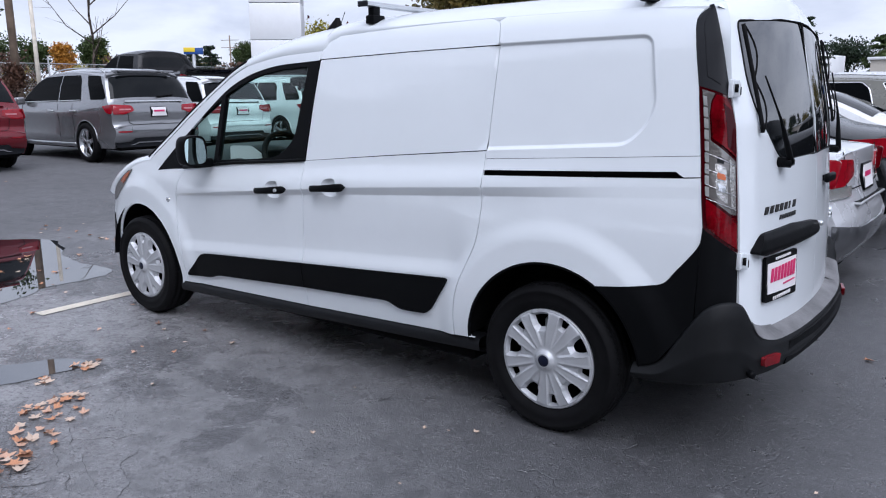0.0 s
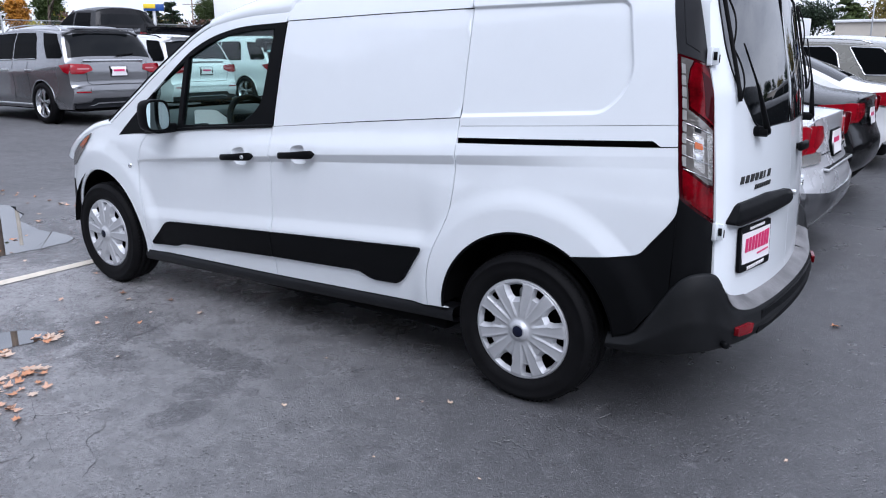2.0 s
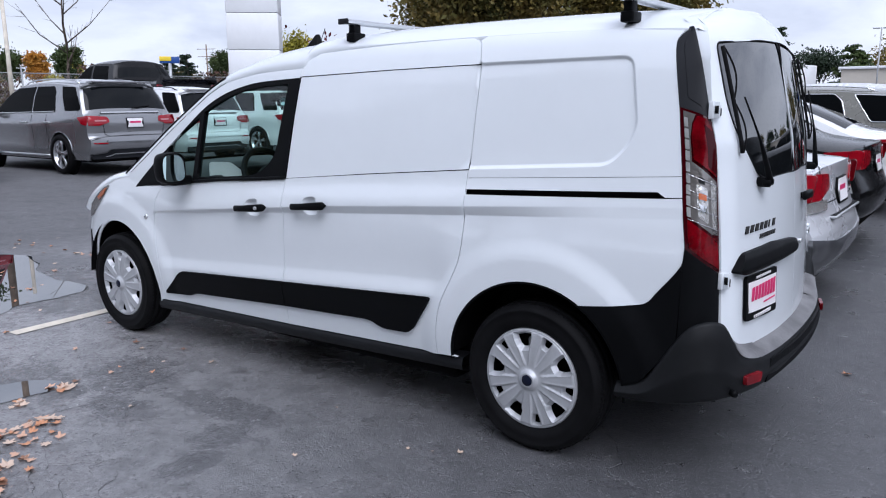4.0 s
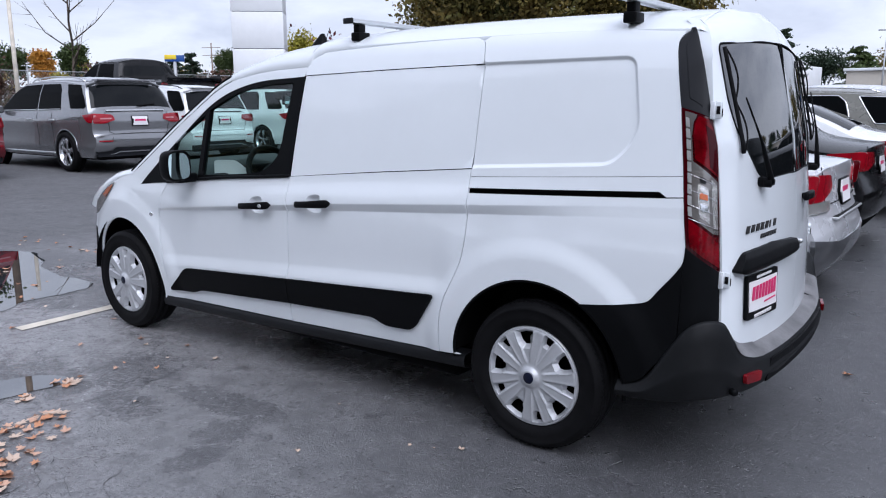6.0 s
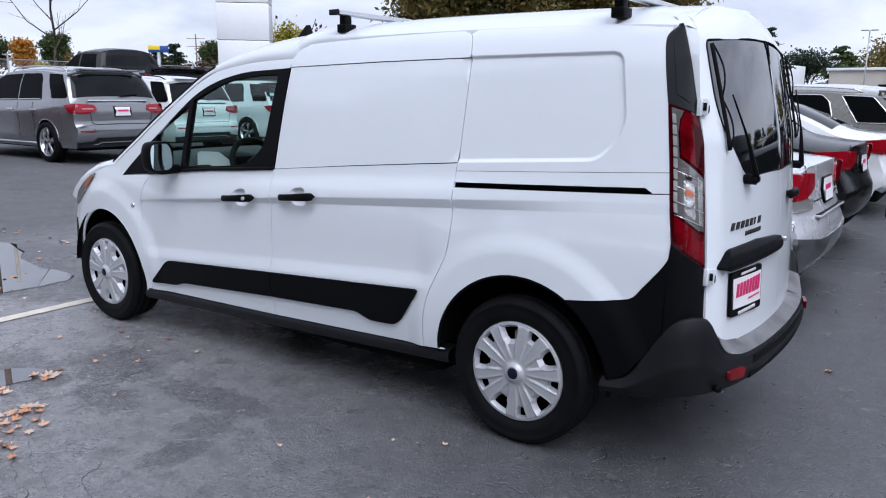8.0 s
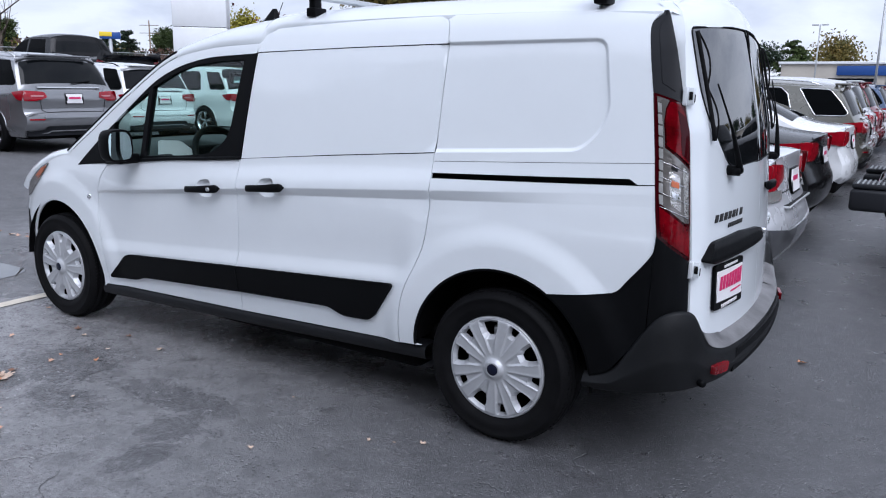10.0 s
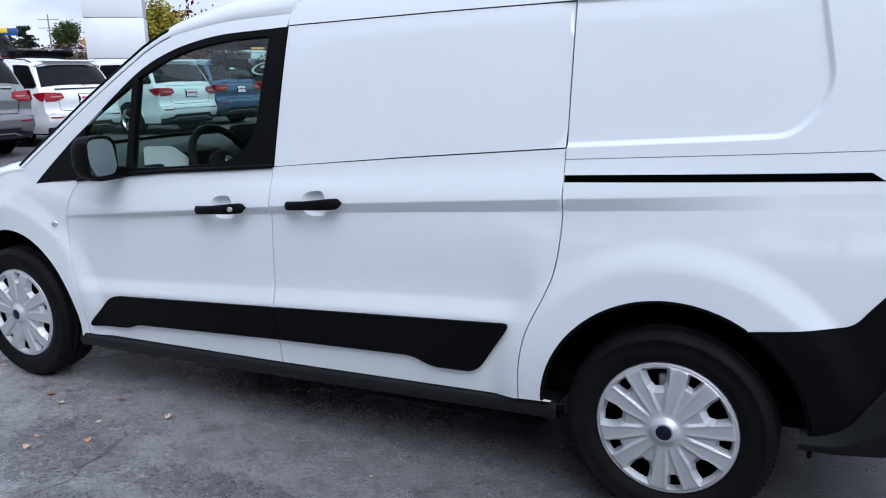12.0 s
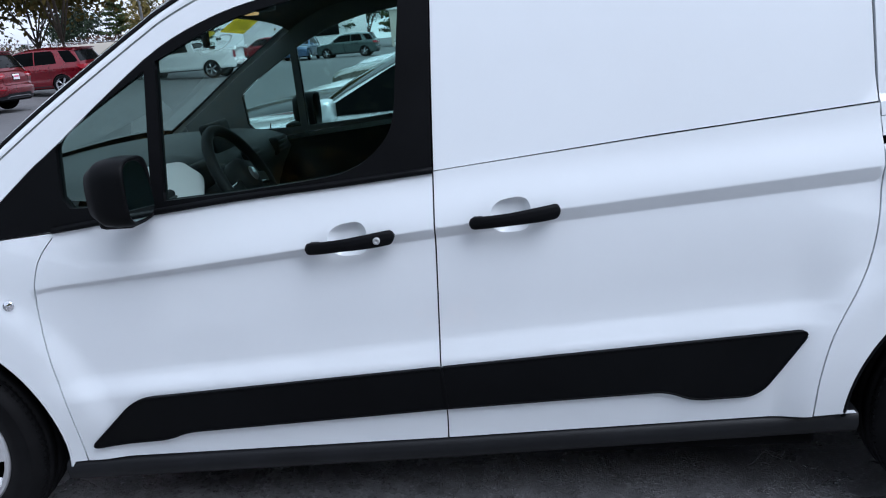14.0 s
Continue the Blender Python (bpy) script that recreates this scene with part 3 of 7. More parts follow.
# black cladding on the doors
SK_F = rounded([(-2.405, 0.475), (-1.506, 0.532), (-1.500, 0.402), (-2.27, 0.357), (-2.335, 0.333), (-2.575, 0.318)], [0.05, 0.01, 0.004, 0.05, 0.04, 0.03])
SK_R = rounded([(-1.503, 0.532), (-0.513, 0.592), (-0.625, 0.425), (-0.66, 0.402), (-0.815, 0.396), (-0.888, 0.428), (-1.497, 0.402)], [0.004, 0.03, 0.03, 0.04, 0.05, 0.05, 0.004])
for poly, par in ((SK_F, fdoor), (SK_R, sdoor)):
    pc = sheet(poly, side(0.014), 0.04, (0, 0.02, 0), (), LEFT_OUT)
    raw("door_cladding", *pc, PLASTIC, par, "black plastic door cladding")
    edge = [side(0.0145)(x, z) for x, z in dense(poly, 0.04)]
    bm = bmesh.new()
    tube(bm, edge + [edge[0]], 0.003, 6, False)
    part("cladding_edge", bm, PLASTIC, par)
# black sill
rows = []
for x in np.linspace(-2.68, -0.36, 30):
    zt = float(np.interp(x, [-2.7, -1.5, -0.36], [0.262, 0.292, 0.33]))
    rows.append([Vector((x, -0.835 + dy, zt + dz)) for dy, dz in ((0.06, 0.002), (-0.008, -0.002), (-0.022, -0.010), (-0.028, -0.034), (-0.020, -0.062), (0.02, -0.076), (0.08, -0.076))])
v, f = grid(rows)
raw("sill", v, f, SILL, VAN, "dark plastic sill with road dirt")
raw("sill", *flip((v, f)), SILL, VAN)

# rear side cladding and corner
BX = lambda z: float(np.interp(z, [0.3, 0.5, 0.84, 1.02, 1.30, 1.40, 1.6, 1.72, 1.76], [0.72, 0.715, 0.70, 0.687, 0.662, 0.637, 0.588, 0.545, 0.53]))
BY = lambda z: float(np.interp(z, [0.3, 1.4, 1.6, 1.72], [-0.715, -0.715, -0.685, -0.650]))
AX = lambda z: float(np.interp(z, [0.3, 0.88, 0.933, 1.012, 1.213, 1.435, 1.558, 1.665, 1.70, 1.72], [0.60, 0.609, 0.613, 0.600, 0.572, 0.536, 0.51, 0.490, 0.500, 0.530]))


def corner(off=0.0):
    def fn(t, z):
        a, b = Vector((AX(z), -vy(AX(z), z), z)), Vector((BX(z), BY(z), z))
        c = Vector((b.x - 0.012, min(a.y + 0.012, b.y - 0.006), z))
        p = (1 - t) ** 2 * a + 2 * t * (1 - t) * c + t * t * b
        d = 2 * (1 - t) * (c - a) + 2 * t * (b - c)
        n = Vector((-d.y, d.x, 0)).normalized() * -1
        if n.dot(Vector((1, -1, 0))) < 0:
            n = -n
        return p + n * off
    return fn


CORNER_OUT = (0.7, -0.7, 0)


def cpart(name, poly, material, parent, off, label="", step=0.06, rim=0.012, both=True):
    pc = sheet(poly, corner(off), step, (-rim, rim, 0), (), CORNER_OUT)
    ob = raw(name, *pc, material, parent, label)
    if both:
        ob2 = raw(name, *flip(pc), material, parent, label)
        return ob, ob2
    return ob


clad_side = CLAD_TOP + arch(0.0, 0.412, 58, 8, 16)[1:] + [(0.41, 0.375), (0.46, 0.395), (0.484, 0.413), (0.52, 0.463), (0.58, 0.54), (0.60, 0.565)]
vpanel("rear_cladding", clad_side, PLASTIC, VAN, 0.004, 0.03, 0.03, label="black plastic cladding behind the wheel")
cpart("corner_cladding", [(0, 0.933), (1, 0.826), (1, 0.50), (0, 0.50)], PLASTIC, VAN, 0.004)
cpart("corner_trim", [(0, 1.437), (1, 1.392), (1, 1.700), (0.92, 1.728), (0.6, 1.728), (0.15, 1.712), (0, 1.675)], PLASTIC_GREY, VAN, 0.004, "dark grey plastic corner trim", 0.03)
cpart("trim_inset", [(0.22, 1.47), (0.60, 1.44), (0.60, 1.68), (0.35, 1.685), (0.24, 1.66)], PLASTIC_GREY, VAN, 0.0065, "", 0.03, 0.004)
lamp = cpart("tail_lamp", [(0, 1.435), (1, 1.39), (1, 0.828), (0, 0.931)], DARKRED, VAN, 0.004, "tall red and clear tail lamp", 0.04)[0]
TOP_RED = rounded([(0.23, 1.330), (0.30, 1.378), (0.44, 1.405), (0.76, 1.392), (0.84, 1.365), (0.93, 1.318), (0.94, 1.180), (0.62, 1.212), (0.25, 1.250)], 0.018, 3)
CLEAR = [(0.07, 1.424), (0.38, 1.410), (0.26, 1.382), (0.190, 1.33), (0.205, 1.243), (0.60, 1.200), (0.93, 1.166), (0.93, 0.972), (0.74, 0.978), (0.42, 1.012), (0.12, 1.046)]
LOW_RED = [(0.09, 1.036), (0.40, 1.002), (0.72, 0.968), (0.93, 0.960), (0.94, 0.846), (0.09, 0.934)]
cpart("clear_lens", CLEAR, SMOKE_LENS, lamp, 0.006, "clear reversing lens over a reflector", 0.02)
cpart("red_lens", TOP_RED, RED_LENS, lamp, 0.010, "red brake lens", 0.02)
cpart("red_facet", rounded([(0.60, 1.375), (0.90, 1.345), (0.91, 1.19), (0.62, 1.222)], 0.01, 2), DARKRED, lamp, 0.0115, "darker red inner facet", 0.02, 0.002)
cpart("reflector_bowl", rounded([(0.30, 1.165), (0.60, 1.145), (0.64, 1.015), (0.34, 1.045)], 0.03, 4), CLEAR_LENS, lamp, 0.0075, "bright ribbed reflector", 0.02)
cpart("bulb_holder", rounded([(0.36, 1.190), (0.52, 1.178), (0.52, 1.160), (0.36, 1.168)], 0.012, 3), DASH_DARK, lamp, 0.009, "dark bulb holder", 0.02)
cpart("amber_bulb", rounded([(0.36, 1.132), (0.56, 1.122), (0.56, 1.102), (0.36, 1.110)], 0.012, 3), AMBER, lamp, 0.010, "amber bulb", 0.02)
cpart("bright_chip", rounded([(0.36, 1.092), (0.56, 1.082), (0.58, 1.058), (0.38, 1.064)], 0.01, 3), CHROME, lamp, 0.0095, "bright reflector facet", 0.02)
cpart("clear_cover", rounded([(0.68, 1.180), (0.90, 1.152), (0.90, 0.988), (0.74, 1.0)], 0.03, 4), CLEAR_LENS, lamp, 0.0075, "clear ribbed lens", 0.02)
cpart("red_lens", LOW_RED, RED_LENS, lamp, 0.008, "red lower lens", 0.02)
for i in range(9):
    z = 1.402 - i * 0.040
    cpart("lens_bar", [(0.085, z), (0.165, z - 0.004), (0.165, z - 0.036), (0.085, z - 0.034)], LENS_BAR, lamp, 0.0075, "", 0.03, 0.003, False)
# curved ribs across the clear part
for z in (1.205, 1.150, 1.095, 1.045):
    bm = bmesh.new()
    tube(bm, [corner(0.009)(float(t), float(z - 0.06 * t)) for t in np.linspace(0.09, 0.88, 10)], 0.0012, 5)
    part("lens_rib", bm, CHROME, lamp)

# rear doors
CZ = np.arange(0.3, 1.9, 0.005)
CX = np.interp(CZ, [0.3, 0.5, 0.84, 1.02, 1.30, 1.40, 1.67, 1.72, 1.755, 1.785, 1.81, 1.832], [0.812, 0.812, 0.798, 0.785, 0.757, 0.735, 0.675, 0.660, 0.647, 0.633, 0.612, 0.572])
CX[4:-4] = np.convolve(CX, np.ones(9) / 9, "same")[4:-4]


def rx(y, z):
    e = max(0.0, abs(y) - 0.6)
    s = glide((z - 1.66) / 0.12)
    return float(np.interp(z - 0.10 * s * (abs(y) / 0.66) ** 2 * -1, CZ, CX)) - 0.14 * y * y - 2.0 * e * e


def rear(off=0.0):
    return lambda y, z: Vector((rx(y, z) + off, y, z))


BACK = (1, 0, 0)
SPLIT = 0.09
RTOP = [(0.0, 1.829), (-0.3, 1.814), (-0.48, 1.791), (-0.585, 1.765), (-0.640, 1.712)]


def mirror2(poly):
    return [(-y, z) for y, z in poly[::-1]]


WIN_L = rounded([(-0.632, 1.668), (-0.2, 1.695), (SPLIT - 0.0055, 1.70), (SPLIT - 0.0055, 1.150), (-0.33, 1.150), (-0.42, 1.170), (-0.595, 1.345), (-0.627, 1.45)], [0.03, 0, 0.012, 0.012, 0, 0.03, 0.06, 0.05])
WIN_R = rounded([(0.632, 1.668), (0.62, 1.43), (0.575, 1.325), (0.555, 1.172), (0.50, 1.150), (SPLIT + 0.0055, 1.150), (SPLIT + 0.0055, 1.70), (0.25, 1.695)], [0.03, 0.05, 0.05, 0.05, 0.03, 0.012, 0.012, 0])
LEFT_DOOR = [(SPLIT - G, 0.462), (-0.3, 0.468), (-0.60, 0.492), (-0.700, 0.512), (-0.706, 1.40), (-0.676, 1.60)] + RTOP[::-1] + [(SPLIT - G, 1.829)]
RIGHT_DOOR = [(SPLIT + G, 0.462), (SPLIT + G, 1.829)] + [(-y, z) for y, z in RTOP[1:]] + [(0.676, 1.60), (0.706, 1.40), (0.700, 0.512), (0.60, 0.492), (0.3, 0.468)]
rdl = raw("rear_door", *sheet(LEFT_DOOR, rear(), 0.02, (-0.05, 0, 0), [WIN_L], BACK), WHITE, VAN, "white wider rear door")
rdr = raw("rear_door", *sheet(RIGHT_DOOR, rear(), 0.025, (-0.05, 0, 0), [WIN_R], BACK), WHITE, VAN, "white narrower rear door")
for poly, par in ((WIN_L, rdl), (WIN_R, rdr)):
    raw("rear_window", *sheet(poly, rear(-0.004), 0.06, (-0.004, 0, 0), (), BACK), TINT, par, "dark tinted rear window")
    e = [rear(0.001)(y, z) for y, z in poly]
    bm = bmesh.new()
    tube(bm, e + [e[0]], 0.0035, 6, False)
    part("window_seal", bm, GAP, par)
# hinges
for z, s in ((1.425, 1), (0.80, 1), (1.425, -1), (0.80, -1)):
    bm = bmesh.new()
    y = -0.70
    x = rx(y, z) + 0.004
    box(bm, x - 0.010, x + 0.006, y - 0.030, y - 0.004, z - 0.032, z + 0.032, 0.002)
    box(bm, x + 0.000, x + 0.026, y - 0.014, y - 0.004, z - 0.030, z + 0.030, 0.002)
    for k in (-0.019, 0.0, 0.019):
        tube(bm, [(x + 0.018, y + 0.004, z + k - 0.008), (x + 0.018, y + 0.004, z + k + 0.008)], 0.0065, 12)
    box(bm, x + 0.006, x + 0.015, y + 0.004, y + 0.036, z - 0.016, z + 0.016, 0.002)
    for v in bm.verts:
        v.co.y *= s
    if s < 0:
        bmesh.ops.reverse_faces(bm, faces=bm.faces[:])
    part("hinge", bm, WHITE, rdl if s > 0 else rdr, "white painted hinge bracket")
    bm = bmesh.new()
    y0, y1 = sorted(((y - 0.0165) * s, (y - 0.012) * s))
    box(bm, x + 0.009, x + 0.022, y0, y1, z - 0.013, z + 0.015)
    y0, y1 = sorted(((y - 0.002) * s, (y + 0.003) * s))
    box(bm, x + 0.020, x + 0.0275, y0, y1, z - 0.022, z + 0.006)
    part("hinge_slot", bm, GAP, rdl if s > 0 else rdr, "dark slot of the hinge")


def rear_block(name, poly, off, depth, material, parent, label="", step=0.04):
    return raw(name, *sheet(poly, rear(off), step, (-depth, 0, 0), (), BACK), material, parent, label)


# number plate recess handle, plate, badge, latch
HBAR = rounded([(-0.665, 0.822), (-0.60, 0.888), (-0.30, 0.893), (-0.02, 0.872), (0.0, 0.852), (-0.03, 0.815), (-0.3, 0.812), (-0.6, 0.806)], [0.02, 0.03, 0, 0.03, 0.02, 0.03, 0, 0.02])


def bulge(y, z):
    d = min(1.0, max(0.0, (0.893 - z) / 0.03)) * min(1.0, max(0.0, (z - 0.80) / 0.03))
    return Vector((rx(y, z) + 0.008 + 0.034 * math.sqrt(max(0, d)) * (1 - 0.55 * (z - 0.81) / 0.08), y, z))


raw("door_grip", *sheet(HBAR, bulge, 0.012, (-0.05, 0, 0), (), BACK), PLASTIC, rdl, "black plastic grip over the plate")
plate = rear_block("plate_frame", rounded([(-0.575, 0.617), (-0.575, 0.793), (-0.262, 0.786), (-0.262, 0.604)], 0.012), 0.016, 0.012, PLASTIC, rdl, "black dealer plate frame")
rear_block("plate", [(-0.560, 0.648), (-0.560, 0.768), (-0.277, 0.762), (-0.277, 0.637)], 0.019, 0.003, PLATE_WHITE, plate, "white dealer plate with magenta print")
yl = -0.54
for i in range(8):
    w = 0.026
    zb, zt = 0.692 - 0.004 * i / 8, 0.745 + 0.006 * i / 8
    rear_block("logo_bar", [(yl, zb), (yl + 0.007, zt), (yl + 0.007 + w * 0.8, zt), (yl + w * 0.8, zb)], 0.022, 0.002, MAGENTA, plate)
    yl += 0.031
rear_block("logo_stroke", [(-0.42, 0.672), (-0.30, 0.674), (-0.30, 0.668), (-0.42, 0.666)], 0.022, 0.002, MAGENTA, plate)
for i in range(10):
    rear_block("print_bar", [(-0.505 + i * 0.018, 0.617), (-0.505 + i * 0.018, 0.630), (-0.494 + i * 0.018, 0.630), (-0.494 + i * 0.018, 0.617)], 0.018, 0.002, PLATE_WHITE, plate)
for i in range(9):
    rear_block("print_bar", [(-0.49 + i * 0.017, 0.774), (-0.49 + i * 0.017, 0.784), (-0.479 + i * 0.017, 0.784), (-0.479 + i * 0.017, 0.774)], 0.018, 0.002, PLATE_WHITE, plate)
for i, w in enumerate((0.034, 0.034, 0.036, 0.034, 0.034, 0.014, 0.034)):
    y0 = -0.562 + 0.046 * i
    rear_block("badge_bar", [(y0, 0.956), (y0 + 0.012, 0.984), (y0 + 0.012 + w * 0.84, 0.984), (y0 + w * 0.84, 0.956)], 0.004, 0.003, INK, rdl)
for i in range(7):
    y0 = -0.425 + 0.026 * i
    rear_block("badge_bar", [(y0, 0.922), (y0 + 0.007, 0.939), (y0 + 0.023, 0.939), (y0 + 0.016, 0.922)], 0.004, 0.003, INK, rdl)
bm = bmesh.new()
lathe(bm, [(0.0, -0.006), (0.010, -0.005), (0.012, 0.0), (0.012, 0.02)], 20, Matrix.Translation((rx(0.0, 0.855) + 0.04, 0.0, 0.855)) @ Matrix.Rotation(radians(90), 4, "Z"))
part("lock", bm, STEEL, rdl)
bm = bmesh.new()
x = rx(0.30, 1.02)
box(bm, x + 0.012, x + 0.038, 0.22, 0.36, 1.005, 1.045, 0.01)
box(bm, x - 0.005, x + 0.02, 0.24, 0.27, 1.012, 1.038, 0.004)
part("latch_handle", bm, PLASTIC, rdr, "black latch handle")


def wiper(pivot, tip, side_y, parent):
    """A rear wiper: knuckle, tapered arm and rubber blade, parked beside the window's edge."""
    py, pz = pivot
    ty, tz = tip
    bm = bmesh.new()
    base = rear(0.0)(py, pz)
    tube(bm, [base + Vector((-0.01, 0, 0)), base + Vector((0.045, 0, 0))], 0.020, 14)
    box(bm, base.x + 0.018, base.x + 0.05, py - 0.022, py + 0.045, pz - 0.014, pz + 0.012, 0.006)
    k = part("wiper", bm, PLASTIC, parent, "black rear wiper")
    bm = bmesh.new()
    pts = [rear(0.045)(py + (ty - py) * q, pz + (tz - pz) * q) for q in np.linspace(0, 1, 9)]
    tube(bm, pts, [0.013, 0.012, 0.010, 0.008, 0.0055, 0.004, 0.0035, 0.0035, 0.003], 8)
    part("wiper_arm", bm, PLASTIC, k)
    bm = bmesh.new()
    by, inn = side_y, (1 if side_y < 0 else -1)
    top_z, low_z = 1.655, 1.265
    at = lambda q, d, off: rear(off)(by + inn * (0.030 * (1 - q) + d), low_z + (top_z - low_z) * q)
    tube(bm, [at(q, 0.0, 0.014) for q in np.linspace(0, 1, 10)], 0.0085 if side_y < 0 else 0.006, 6)
    # two sprung bows that hold the blade
    for q0, q1, d in ((0.02, 0.46, 0.012), (0.52, 0.98, 0.020)):
        tube(bm, [at(q0 + (q1 - q0) * j / 10, d * math.sin(math.pi * j / 10), 0.020 + 0.012 * math.sin(math.pi * j / 10)) for j in range(11)], 0.0035, 6)
    part("wiper_blade", bm, GAP, k)


wiper((-0.42, 1.145), (-0.578, 1.47), -0.618, rdl)
wiper((0.655, 1.13), (0.648, 1.50), 0.635, rdr)

# rear bumper
bp = [(0.375, -0.868, 0.375), (0.46, -0.876, 0.397), (0.50, -0.879, 0.425), (0.55, -0.881, 0.500), (0.60, -0.880, 0.575), (0.64, -0.874, 0.625), (0.68, -0.858, 0.652), (0.725, -0.825, 0.660), (0.762, -0.775, 0.640), (0.80, -0.70, 0.560), (0.835, -0.58, 0.523), (0.862, -0.40, 0.515), (0.875, -0.2, 0.512), (0.88, 0.0, 0.512)]
bp = curve(bp, 4)
bp = bp + [(x, -y, z) for x, y, z in bp[::-1][1:]]
rows = []
for x, y, zt in bp:
    n = Vector((max(0.0, (x - 0.55)) * 2.2, y, 0)).normalized() if abs(y) > 0.5 else Vector((1, y * 0.25, 0)).normalized()
    p = Vector((x, y, 0))
    rear_k = glide((0.80 - abs(y)) / 0.12)
    lip = zt - 0.035 * rear_k
    low = float(np.interp(x, [0.37, 0.46, 0.60, 0.70, 0.80, 0.88], [0.318, 0.324, 0.345, 0.362, 0.366, 0.366]))
    hgt = lambda q, d: p + n * d + Vector((0, 0, low + (lip - low) * q))
    rows.append([p - n * 0.10 + Vector((0, 0, low)), p - n * 0.03 + Vector((0, 0, low - 0.012)), hgt(0.0, -0.006), hgt(0.06, 0.002), hgt(0.34, 0.008), hgt(0.40, 0.011), hgt(0.44, 0.008),
                 hgt(0.75, -0.002), p - n * 0.010 + Vector((0, 0, lip - 0.008)),
                 p - n * (0.020 + 0.012 * rear_k) + Vector((0, 0, lip + 0.004)), p - n * (0.03 + 0.08 * rear_k) + Vector((0, 0, zt)), p - n * (0.05 + 0.13 * rear_k) + Vector((0, 0, zt - 0.01))])
v, f = grid(rows)
bumper = raw("rear_bumper", v, f, BUMPER, VAN, "black rear bumper with a scuffed grey step")
v, f = grid([[q + Vector((0.002, 0, 0.003)) for q in r[8:]] for r in rows if abs(r[3].y) < 0.735])
raw("bumper_step", v, f, STEP, bumper, "scuffed grey bumper step")
LOWB = sheet([(-0.52, 0.372), (0.52, 0.372), (0.47, 0.455), (-0.47, 0.455)], lambda y, z: Vector((0.886 - 0.12 * y * y, y, z)), 0.06, (-0.02, 0, 0), (), BACK)
raw("bumper_insert", *LOWB, PLASTIC, bumper, "black lower insert")
for s in (-1, 1):
    pc = sheet(rounded([(-0.70, 0.408), (-0.70, 0.444), (-0.595, 0.441), (-0.602, 0.402)], 0.008), lambda y, z: Vector((0.803 + (y + 0.70) * 0.27 + 0.024, y, z)), 0.03, (-0.015, 0, 0), (), BACK)
    raw("reflector", *(pc if s < 0 else flip(pc)), RED_LENS, bumper, "red bumper reflector")
    bm = bmesh.new()
    lathe(bm, [(0.0, -0.012), (0.012, -0.012), (0.014, -0.005), (0.014, 0.01)], 16, pose(0.795, s * 0.755, 0.388, 0, 0, 55 if s < 0 else 125))
    part("parking_sensor", bm, PLASTIC, bumper)

# roof, windscreen and scuttle: a lattice from edge to edge
EDGE = [(0.55, 1.722, 0.090, 0.0), (0.45, 1.728, 0.090, 0), (0.2, 1.737, 0.090, 0.0), (-0.4, 1.742, 0.092, 0), (-0.9, 1.736, 0.097, 0), (-1.30, 1.716, 0.112, 0), (-1.38, 1.703, 0.122, 0.0), (-1.43, 1.683, 0.14, 0), (-1.457, 1.643, 0.175, 0.0),
        (-1.626, 1.634, 0.160, 0.01), (-1.766, 1.626, 0.145, 0.02), (-1.91, 1.607, 0.122, 0.03), (-2.059, 1.577, 0.096, 0.045), (-2.179, 1.525, 0.076, 0.055), (-2.241, 1.488, 0.068, 0.06), (-2.304, 1.448, 0.062, 0.07), (-2.534, 1.297, 0.052, 0.09), (-2.708, 1.173, 0.046, 0.10), (-2.93, 1.022, 0.036, 0.12)]


def span(e, u, off=0.0):
    x, z, up, fwd = e
    w = vy(x, z) + 0.001
    th = (1 - abs(u)) * math.pi / 2
    n = 2 / 2.5
    y = w * max(0.0, math.cos(th)) ** n * (1 if u > 0 else -1)
    s = max(0.0, math.sin(th)) ** n
    k = glide((x + 1.30) / 0.5)
    v = math.copysign(math.sin(abs(u) * math.pi / 2) ** 0.9, u)
    y = y * (1 - k) + w * v * k
    s = s * (1 - k) + 1.22 * (1 - abs(v) ** 3.2) * k
    return Vector((x - fwd * s, y, z + up * s + off))


EDGE_F = curve([tuple(e[:3]) for e in EDGE], 3)
FW = np.interp(range(len(EDGE_F)), np.arange(len(EDGE)) * 3, [e[3] for e in EDGE])
EDGE_F = [(*e, float(w)) for e, w in zip(EDGE_F, FW)]
cut = next(i for i, e in enumerate(EDGE_F) if e[0] < -2.02)
US = [math.sin(a) for a in np.linspace(-math.pi / 2, math.pi / 2, 41)]
def roof_row(e):
    row = [span(e, u) for u in US]
    tuck = Vector((0, 0.012, -0.03))
    return [row[0] + tuck] + row + [row[-1] + Vector((0, -tuck.y, tuck.z))]


v, f = grid([roof_row(e) for e in EDGE_F[:cut + 1]])
roof = raw("roof", v, f, WHITE, VAN, "white roof")
# the roof's end rolls down to meet the tops of the rear doors
end_rows = [[], []]
for u in US:
    p = span(EDGE_F[0], u)
    zt = float(np.interp(abs(p.y), [-y for y, z in RTOP], [z for y, z in RTOP]))
    end_rows[0].append(p)
    end_rows[1].append(Vector((rx(p.y, zt) - 0.006, p.y, zt - 0.004)))
raw("roof_end", *grid(end_rows), WHITE, roof)
inner_us = [u * 0.93 for u in US]
v, f = grid([[span(e, u) for u in US if abs(u) >= 0.88 and u < 0] for e in EDGE_F[cut:]])
raw("pillar", v, f, WHITE, VAN)
raw("pillar", *flip((v, f)), WHITE, VAN)
v, f = grid([[span(e, u, 0.001) for u in np.linspace(-0.895, 0.895, 31)] for e in EDGE_F[cut:]])
raw("windshield", v, f, WINDSHIELD, VAN, "clear windshield").visible_shadow = False
